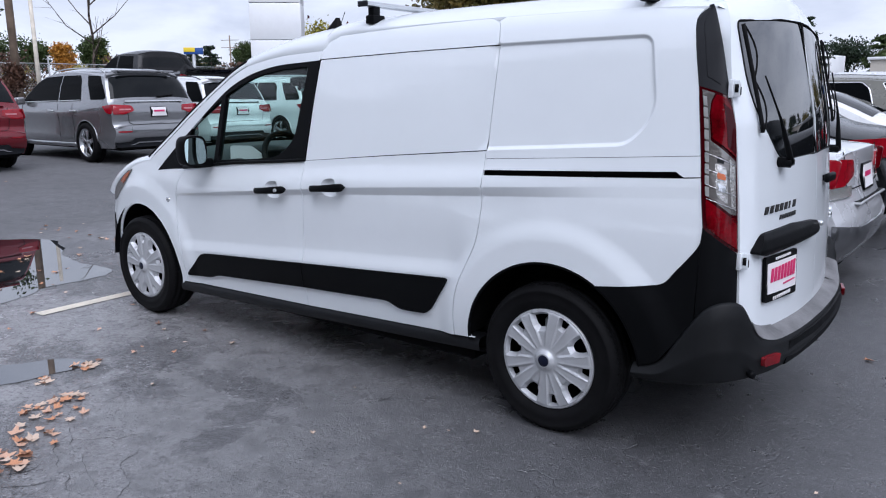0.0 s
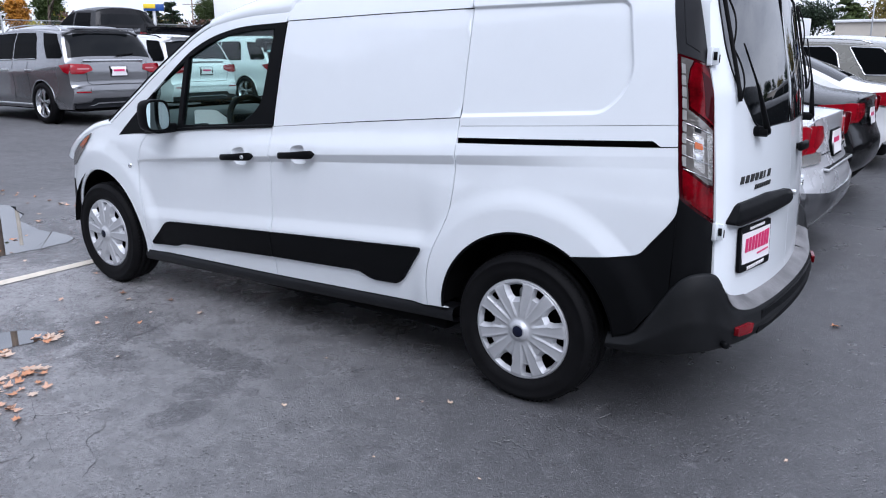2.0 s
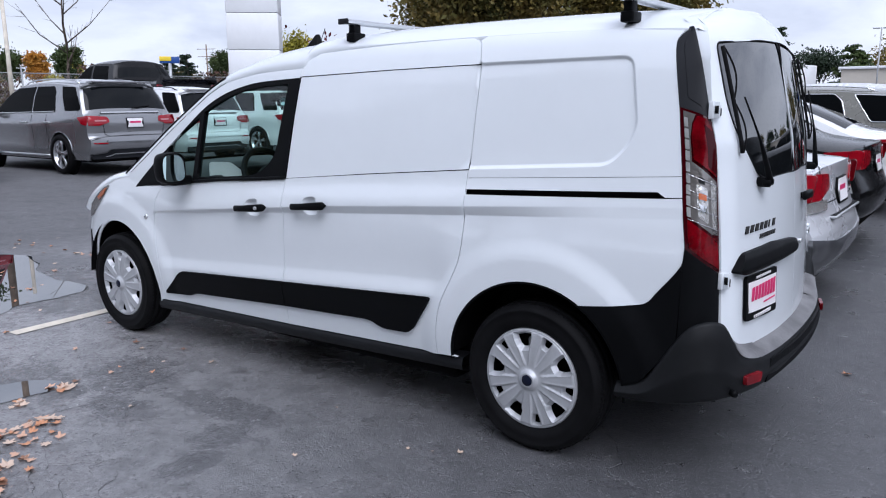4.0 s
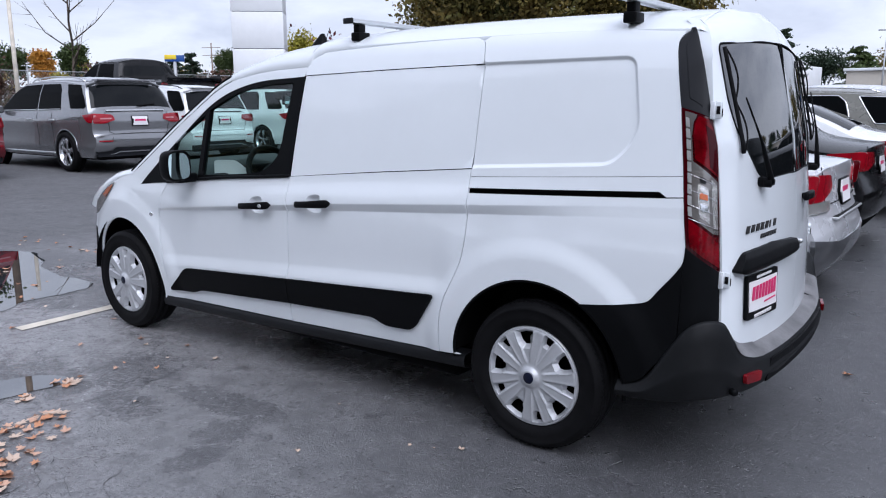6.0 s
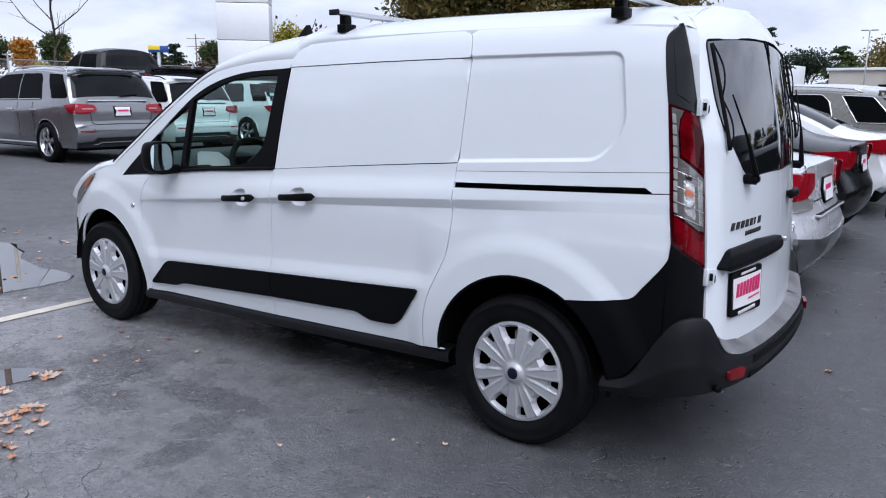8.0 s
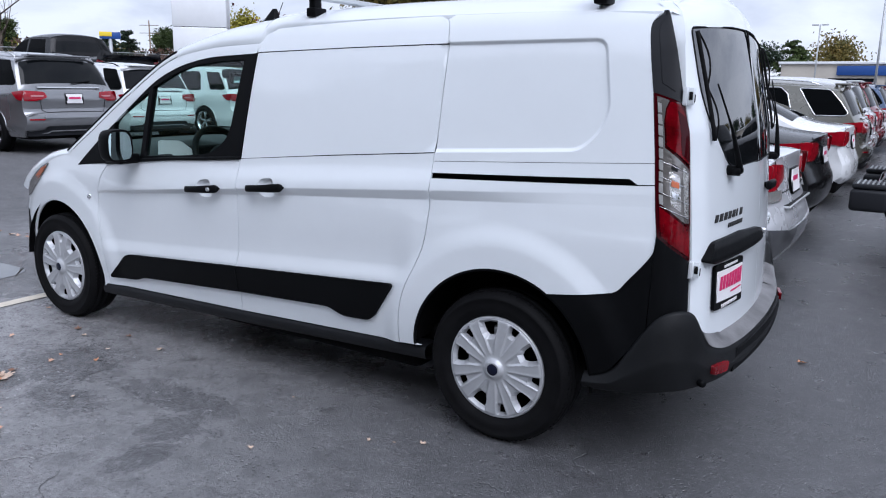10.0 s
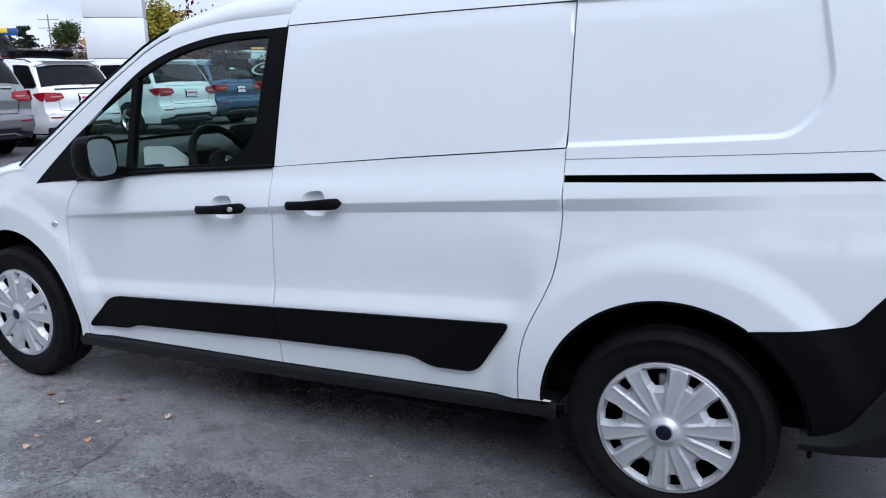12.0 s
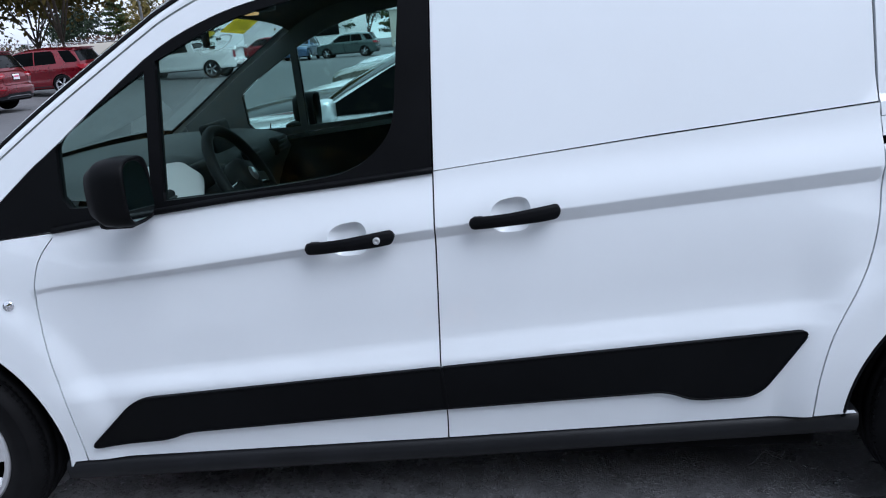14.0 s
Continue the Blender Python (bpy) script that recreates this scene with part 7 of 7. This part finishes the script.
def light_pole(x, y, h, heads=2, yaw=0, base=True):
    P = thing("light_pole", "tall grey steel car park light pole on a concrete base" if base else "tall grey steel light pole", "light pole", "light poles")
    z = ground_z(x, y)
    bm = bmesh.new()
    tube(bm, [(x, y, z + (0.7 if base else 0)), (x, y, z + h)], [0.085, 0.06], 10)
    part("pole", bm, GALV, P)
    if base:
        bm = bmesh.new()
        tube(bm, [(x, y, z), (x, y, z + 0.75)], 0.3, 20)
        part("base", bm, CONCRETE, P, "concrete base")
    for k in range(heads):
        bm = bmesh.new()
        s = 1 if k else -1
        box(bm, 0.12 * s - 0.03, 0.12 * s + 0.03, -0.05, 0.05, h - 0.08, h - 0.02, 0, Matrix.Translation((x, y, z)) @ Matrix.Rotation(radians(yaw), 4, "Z"))
        box(bm, min(0.15 * s, 0.75 * s), max(0.15 * s, 0.75 * s), -0.17, 0.17, h - 0.10, h + 0.02, 0.02, Matrix.Translation((x, y, z)) @ Matrix.Rotation(radians(yaw), 4, "Z"))
        part("lamp_head", bm, GALV, P)


light_pole(0.35, 24.6, 8.0)
light_pole(-0.45, 35.0, 8.0)
light_pole(-2.1, 55.0, 8.0)
light_pole(-9.2, 83.0, 8.0, base=False)
light_pole(-26.7, 31.5, 9.0, yaw=40, base=False)
light_pole(-21.2, 41.0, 9.0, yaw=40, base=False)
WOODPOLE = mat("weathered pole wood", (0.20, 0.15, 0.11), 0.9, var=0.3, var_scale=3, bump=0.5, bump_scale=20)


def utility_pole(x, y, h, r, arms, label, m=WOODPOLE):
    P = thing("utility_pole", label, "utility pole", "utility poles")
    z = ground_z(x, y)
    bm = bmesh.new()
    tube(bm, [(x, y, z), (x, y, z + h)], [r, r * 0.75], 12)
    part("pole", bm, m, P)
    for k in range(arms):
        bm = bmesh.new()
        box(bm, -0.9, 0.9, -0.03, 0.03, h - 0.46 - k * 0.7, h - 0.41 - k * 0.7, 0, pose(x, y, z, 0, 0, 30))
        part("cross_arm", bm, m, P)


utility_pole(-28.7, 9.6, 11.0, 0.15, 0, "weathered brown wooden utility pole")
utility_pole(-25.7, 9.0, 4.6, 0.08, 0, "pale leaning post by the fence", LINE)
utility_pole(-61, 43.6, 6.3, 0.075, 2, "distant wooden utility pole with cross-arms")

WIRE = mat("galvanised fence wire", (0.34, 0.35, 0.35), 0.6, metal=0.5)
fence = thing("chain_link_fence", "grey chain-link fence along the edge of the lot", "fence", kind="structure")
f0, f1 = Vector((-34, -14, 0)), Vector((-30, 60, 0))
nposts = 26
for i in range(nposts):
    p = f0 + (f1 - f0) * i / (nposts - 1)
    bm = bmesh.new()
    zz = ground_z(p.x, p.y)
    tube(bm, [p + Vector((0, 0, zz)), p + Vector((0, 0, zz + 2.5))], 0.035, 6)
    part("post", bm, WIRE, fence)
bm = bmesh.new()
for hz in (0.1, 2.48):
    tube(bm, [f0 + Vector((0, 0, 0.3 + hz)), f1 + Vector((0, 0, 0.3 + hz))], 0.02, 5)
part("rail", bm, WIRE, fence)
V, F = [], []
d = (f1 - f0)
nl = 620
for k in range(nl):
    for s in (1, -1):
        a = f0 + d * k / nl + Vector((0, 0, 0.35 if s > 0 else 2.8))
        b_ = f0 + d * min(nl, k + 15) / nl + Vector((0, 0, 2.8 if s > 0 else 0.35))
        o = len(V)
        t = Vector((0, 0, 0.006))
        V += [a - t, b_ - t, b_ + t, a + t]
        F.append((o, o + 1, o + 2, o + 3))
mesh_f = raw("mesh_wire", V, F, WIRE, fence)
mesh_f["kind"] = "stuff"

BARK = mat("tree bark", (0.09, 0.07, 0.055), 0.9, var=0.3, var_scale=3, bump=0.6, bump_scale=15, bump_dist=0.02)


def foliage(name, color, alt):
    m = mat(name, color, 0.6, var=0.3, var_scale=0.6, alt=alt, spec=0.3)
    return m


F_GREEN = foliage("green leaves", (0.060, 0.085, 0.022), (0.028, 0.045, 0.014))
F_TURN = foliage("turning leaves", (0.20, 0.13, 0.03), (0.06, 0.075, 0.02))
F_ORANGE = foliage("orange leaves", (0.60, 0.27, 0.03), (0.36, 0.17, 0.03))
F_YELLOW = foliage("yellow green leaves", (0.42, 0.34, 0.03), (0.20, 0.20, 0.03))
F_PINE = foliage("pine needles", (0.028, 0.045, 0.022), (0.014, 0.025, 0.014))
F_CRIMSON = foliage("crimson leaves", (0.13, 0.015, 0.02), (0.06, 0.012, 0.012))
F_RUST = foliage("rusty leaves", (0.10, 0.05, 0.03), (0.05, 0.03, 0.025))


def tree(x, y, h, r, leafmat, label, category="tree", leaves=4500, size=0.16, trunk=0.3, seed=1, kind="round", name="tree"):
    rnd = random.Random(seed)
    z0 = ground_z(max(x, -60), y)
    T = thing(name, label, category, "trees")
    bm = bmesh.new()
    tips = []
    base = Vector((x, y, z0))
    if kind == "pine":
        tube(bm, [base, base + Vector((0, 0, h))], [trunk, 0.03], 8)
        for k in range(46):
            q = 0.22 + 0.76 * k / 46
            a = rnd.uniform(0, 6.28)
            ln = r * (1.05 - q) ** 0.75 * rnd.uniform(0.6, 1.15)
            p0 = base + Vector((0, 0, h * q))
            p1 = p0 + Vector((math.cos(a) * ln, math.sin(a) * ln, rnd.uniform(-0.1, 0.25) * ln))
            tube(bm, [p0, p1], [0.05, 0.015], 4)
            for j in range(4):
                tips.append((p0.lerp(p1, 0.35 + 0.65 * j / 3), 0.35 + 0.5 * ln / r))
    elif kind == "bare":
        lead = [base + Vector((0.10 * math.sin(j * 1.3), 0.10 * math.cos(j * 1.7), h * j / 9)) for j in range(10)]
        tube(bm, lead, [trunk * (1 - 0.085 * j) for j in range(10)], 8)
        for k in range(13):
            q = 0.30 + 0.62 * k / 12
            a = 2.4 * k + rnd.uniform(-0.5, 0.5)
            p0 = lead[int(q * 9)].lerp(lead[min(9, int(q * 9) + 1)], q * 9 % 1)
            ln = r * (1.25 - 0.85 * q) * rnd.uniform(0.8, 1.2)
            way = Vector((math.cos(a), math.sin(a), rnd.uniform(0.55, 1.0)))
            p1 = p0 + way * ln * 0.5 + Vector((0, 0, -0.05 * ln))
            p2 = p1 + (way + Vector((rnd.gauss(0, 0.2), rnd.gauss(0, 0.2), 0.25))) * ln * 0.5
            tube(bm, [p0, p1, p2], [trunk * 0.42, trunk * 0.25, trunk * 0.09], 5)
            for _ in range(6):
                s0 = p0.lerp(p1, rnd.uniform(0.5, 1)) if rnd.random() < 0.4 else p1.lerp(p2, rnd.uniform(0, 0.9))
                s1 = s0 + Vector((rnd.gauss(way.x, 0.6), rnd.gauss(way.y, 0.6), rnd.gauss(0.7, 0.4))).normalized() * ln * rnd.uniform(0.2, 0.42)
                tube(bm, [s0, s1], [trunk * 0.12, trunk * 0.04], 3)
    else:
        fork = h * (0.28 if kind == "round" else 0.36)
        tube(bm, [base, base + Vector((0.05, 0, fork * 0.6)), base + Vector((0, 0.08, fork))], [trunk, trunk * 0.8, trunk * 0.7], 9)
        for k in range(9):
            a = 6.28 * k / 9 + rnd.uniform(-0.4, 0.4)
            up = rnd.uniform(0.45, 1.0) if kind == "round" else rnd.uniform(0.25, 0.95)
            p0 = base + Vector((0, 0, fork * rnd.uniform(0.75, 1.0)))
            reach = r * rnd.uniform(0.6, 0.95) * (1.15 - 0.6 * up) * (1.0 if kind == "round" else 1.25)
            p2 = base + Vector((math.cos(a) * reach, math.sin(a) * reach, fork + (h - fork) * up))
            p1 = p0.lerp(p2, 0.5) + Vector((rnd.uniform(-0.3, 0.3), rnd.uniform(-0.3, 0.3), (0.1 if kind == "round" else 0.02) * h))
            tube(bm, [p0, p1, p2], [trunk * (0.45 if kind == "round" else 0.32), trunk * 0.22, trunk * 0.06], 6)
            for j in range(5):
                q = rnd.uniform(0.3, 1.0)
                s0 = p1.lerp(p2, q)
                s1 = s0 + Vector((rnd.gauss(0, 1), rnd.gauss(0, 1), rnd.gauss(0.35, 0.6))).normalized() * r * rnd.uniform(0.25, 0.5)
                tube(bm, [s0, s0.lerp(s1, 0.5) + Vector((0, 0, 0.1)), s1], [trunk * 0.12, trunk * 0.07, trunk * 0.025], 4)
                tips += [(s1, 1.0), (s0.lerp(s1, 0.6), 1.0)]
    part("trunk", bm, BARK, T)
    if leaves and leafmat:
        c = np.array([t[0][:] for t in tips])
        k = np.array([t[1] for t in tips])
        rg = np.random.RandomState(seed)
        pick = rg.randint(0, len(c), leaves)
        spread = (r * 0.2 if kind != "pine" else r * 0.12)
        pos = c[pick] + rg.normal(0, 1, (leaves, 3)) * (spread * k[pick])[:, None] * np.array([1, 1, 0.8 if kind != "pine" else 0.35])
        pos[:, 2] = np.maximum(pos[:, 2], z0 + h * 0.16)
        a = rg.normal(0, 1, (leaves, 3))
        a /= np.linalg.norm(a, axis=1)[:, None]
        b = np.cross(a, rg.normal(0, 1, (leaves, 3)))
        b /= np.linalg.norm(b, axis=1)[:, None]
        s = size * rg.uniform(0.6, 1.4, leaves)[:, None]
        V = np.stack([pos - a * s, pos + b * s * 0.55, pos + a * s, pos - b * s * 0.55], 1).reshape(-1, 3)
        F = np.arange(leaves * 4).reshape(-1, 4)
        raw("crown", V.tolist(), F.tolist(), leafmat, T, smooth=False)
    return T


tree(-33.5, 15.2, 8.0, 2.3, None, "young bare tree with thin branches", kind="bare", trunk=0.085, seed=3)
tree(-45.0, 21.4, 4.4, 0.85, F_GREEN, "dark green tree at the edge of the lot", leaves=6000, size=0.075, trunk=0.10, seed=4)
tree(-40.0, 12.5, 7.4, 1.4, F_GREEN, "tall green tree behind the fence", leaves=9000, size=0.10, trunk=0.14, seed=5)
for i, (x, y, h, r, m, w) in enumerate(((-54.0, 23.9, 4.6, 0.85, F_ORANGE, "small orange autumn tree"), (-55, 22.2, 4.5, 1.3, F_GREEN, "low dark green tree by the fence"), (-50.0, 24.0, 3.5, 1.0, F_YELLOW, "small yellow-green autumn shrub by the fence"), (-58, 20.5, 4.4, 1.6, F_GREEN, "dark green tree by the fence"), (-62, 46.1, 5.9, 1.2, F_GREEN, "sparse green tree behind the fence"), (-56, 44.5, 4.2, 1.4, F_ORANGE, "rust-orange shrub by the fence"))):
    tree(x, y, h, r, m, w, leaves=6000, size=0.09, trunk=0.10, seed=20 + i)
tree(-22.6, 6.6, 1.7, 0.42, F_RUST, "rusty brown clipped bush", "bush", 6000, 0.05, 0.05, 31, name="bush")
for i, (x, y, h) in enumerate(((-70, 45.6, 5.2), (-70, 47.8, 6.0), (-66, 60, 6.0))):
    tree(x, y, h, 2.4, F_PINE, "distant dark green pine tree", "pine tree", 3500, 0.14, 0.15, 40 + i, "pine", name="pine_tree")
tree(-28.2, 24.6, 4.2, 1.4, F_YELLOW, "small yellow-green tree beyond the pylon", leaves=4500, size=0.09, trunk=0.10, seed=50)
for i, (x, y, h, r) in enumerate(((-19.2, 28.8, 8.0, 4.2), (-15.5, 35.5, 8.6, 4.6), (-23.0, 33.2, 7.2, 4.2))):
    tree(x, y, h, r, F_TURN, "broad green maple turning brown", "maple tree", 32000, 0.13, 0.10, 60 + i, name="maple_tree")
rt = random.Random(8)
for i in range(62):
    ang = radians(-62 + i * 2.6 + rt.uniform(-1.0, 1.0))
    dist = rt.uniform(98, 122)
    tree(math.sin(ang) * dist, math.cos(ang) * dist, rt.uniform(6.0, 9.8) * (0.5 if ang < radians(-30) else 1.0), 3.6 if ang > radians(-30) else 2.4, (F_PINE, F_GREEN, F_TURN, F_PINE)[i % 4], "distant dark tree in the far tree line", "tree", 4500, 0.19, 0.2, 80 + i, "pine" if i % 2 else "round", name="pine_tree" if i % 2 else "tree")
tree(-31.8, 29.5, 3.6, 3.0, F_CRIMSON, "dark red autumn shrub", "shrub", 3500, 0.14, 0.08, 77, name="shrub")
# trees across the lot behind the camera, mirrored in the paint and the glass
for i in range(17):
    x = -46 + i * 4.6 + rt.uniform(-1.2, 1.2)
    h = float(np.interp(x, [-40, -34, -31, -27.5, -24, -20, -15, 14, 30], [10, 12, 13.0, 9.5, 14.0, 17.0, 19.5, 20.0, 16.0])) + 0.8 * math.sin(i * 2.3 + 0.6)
    tree(x, -28 - 3 * abs(math.sin(i * 1.7)), h, 5.0, (F_GREEN, F_TURN, F_GREEN)[i % 3], "tall broad green tree across the lot", "tree", 16000, 0.36, 0.25, 120 + i)
# unseen filler shrubs, added to close bright gaps in the reflections
for i in range(20):
    tree(-44 + i * 4.3 + rt.uniform(-0.8, 0.8), -25.0 - 1.5 * abs(math.sin(i * 2.1)), 8.6 + 1.4 * math.sin(i * 1.9), 4.2, (F_GREEN, F_TURN)[i % 2], "low dense green filler shrub, unseen under the tall trees", "shrub", 8000, 0.32, 0.12, 220 + i, name="shrub")
for i in range(9):
    tree(50 + rt.uniform(-4, 6), -30 + i * 8.5, rt.uniform(6, 9), 4.4, F_GREEN, "dark green tree beyond the back row", "tree", 2600, 0.32, 0.22, 150 + i)
for i, (p, w, k) in enumerate(((P_BLACK, "black", "suv"), (P_SILVER, "silver", "sedan"), (P_RED, "red", "suv"), (P_BLACK, "black", "sedan"))):
    car("suv" if k == "suv" else "sedan", w + " car parked in the back row", "car", k, p, 17.0, -9.0 + 3.0 * i, 180)

BRICKISH = mat("beige rendered wall", (0.50, 0.46, 0.40), 0.8, var=0.08, var_scale=0.4)
SIGNBLUE = mat("blue sign panel", (0.02, 0.07, 0.26), 0.4)
bld = thing("dealership", "low beige dealership building with a blue sign band", "building")
bm = bmesh.new()
box(bm, 0, 60, 0, 14, 0, 4.5, 0.05, pose(-14, 93, 0, 0, 0, -2))
part("wall", bm, BRICKISH, bld)
bm = bmesh.new()
box(bm, -0.3, 60.3, -0.3, 14.3, 4.5, 4.8, 0.05, pose(-14, 93, 0, 0, 0, -2))
part("roof_edge", bm, PANEL, bld)
for k in range(9):
    bm = bmesh.new()
    box(bm, 5 + k * 6, 9.5 + k * 6, -0.1, 0.1, 1.4, 3.0, 0.0, pose(-14, 93, 0, 0, 0, -2))
    part("window", bm, CAR_GLASS, bld)
bm = bmesh.new()
box(bm, 5.8, 11.8, -0.25, 0, 3.3, 4.35, 0.05, pose(-14, 93, 0, 0, 0, -2))
part("sign_band", bm, SIGNBLUE, bld, "blue sign band")
wb = thing("white_building", "plain white building with a grid window", "building")
bm = bmesh.new()
box(bm, 0, 14, 0, 10, 0, 5.5, 0.05, pose(-34, 98, 0, 0, 0, -6))
part("wall", bm, PANEL, wb)
bm = bmesh.new()
box(bm, 9, 13, -0.1, 0.1, 2.2, 4.4, 0, pose(-34, 98, 0, 0, 0, -6))
part("window", bm, CAR_GLASS, wb)
wall = thing("retaining_wall", "long low beige concrete wall along the road", "wall", kind="structure")
bm = bmesh.new()
box(bm, -70, -24, 0, 0.4, 0.3, 2.6, 0.03, pose(0, 52, 0, 0, 0, 4))
part("wall_body", bm, BRICKISH, wall)
bd2 = thing("street_sign", "blue and yellow box sign on a post", "sign")
bm = bmesh.new()
box(bm, -0.85, 0.85, -0.15, 0.15, 4.05, 4.62, 0.02, pose(-60, 38.8, 0.95, 0, 0, 50))
part("sign_face", bm, SIGNBLUE, bd2)
bm = bmesh.new()
box(bm, -0.85, 0.15, -0.17, 0.17, 4.25, 4.64, 0.02, pose(-60, 38.8, 0.95, 0, 0, 50))
part("sign_strip", bm, YELLOW, bd2)
bm = bmesh.new()
tube(bm, [(-60, 38.8, 0.3), (-60, 38.8, 5.2)], 0.15, 8)
part("post", bm, GALV, bd2)

# brush along the fence: brown and olive leaves on low stems
rb = np.random.RandomState(12)
for name_k, m, label, lo, hi, n, seed_y in (("brush", F_RUST, "brown autumn brush behind the chain-link fence", 0.0, 2.9, 34000, (2.0, 62.0)), ("brush", F_TURN, "olive and yellow brush behind the fence", 0.0, 2.3, 18000, (4.0, 60.0))):
    yy = rb.uniform(*seed_y, n)
    xx = -36.5 + 0.054 * yy + rb.normal(0, 0.9, n)
    top = lo + (hi - lo) * (0.55 + 0.45 * np.sin(yy * 1.3 + 2 * np.sin(yy * 0.37)) * np.cos(yy * 0.53))
    zz = 0.55 + top * rb.uniform(0, 1, n) ** 0.8
    pos = np.stack([xx, yy, zz], 1)
    a = rb.normal(0, 1, (n, 3))
    a /= np.linalg.norm(a, axis=1)[:, None]
    b = np.cross(a, rb.normal(0, 1, (n, 3)))
    b /= np.linalg.norm(b, axis=1)[:, None]
    sz = 0.10 * rb.uniform(0.6, 1.5, n)[:, None]
    V = np.stack([pos - a * sz, pos + b * sz * 0.55, pos + a * sz, pos - b * sz * 0.55], 1).reshape(-1, 3)
    tagged(raw(name_k, V.tolist(), np.arange(n * 4).reshape(-1, 4).tolist(), m, smooth=False), label, "brush", kind="stuff")
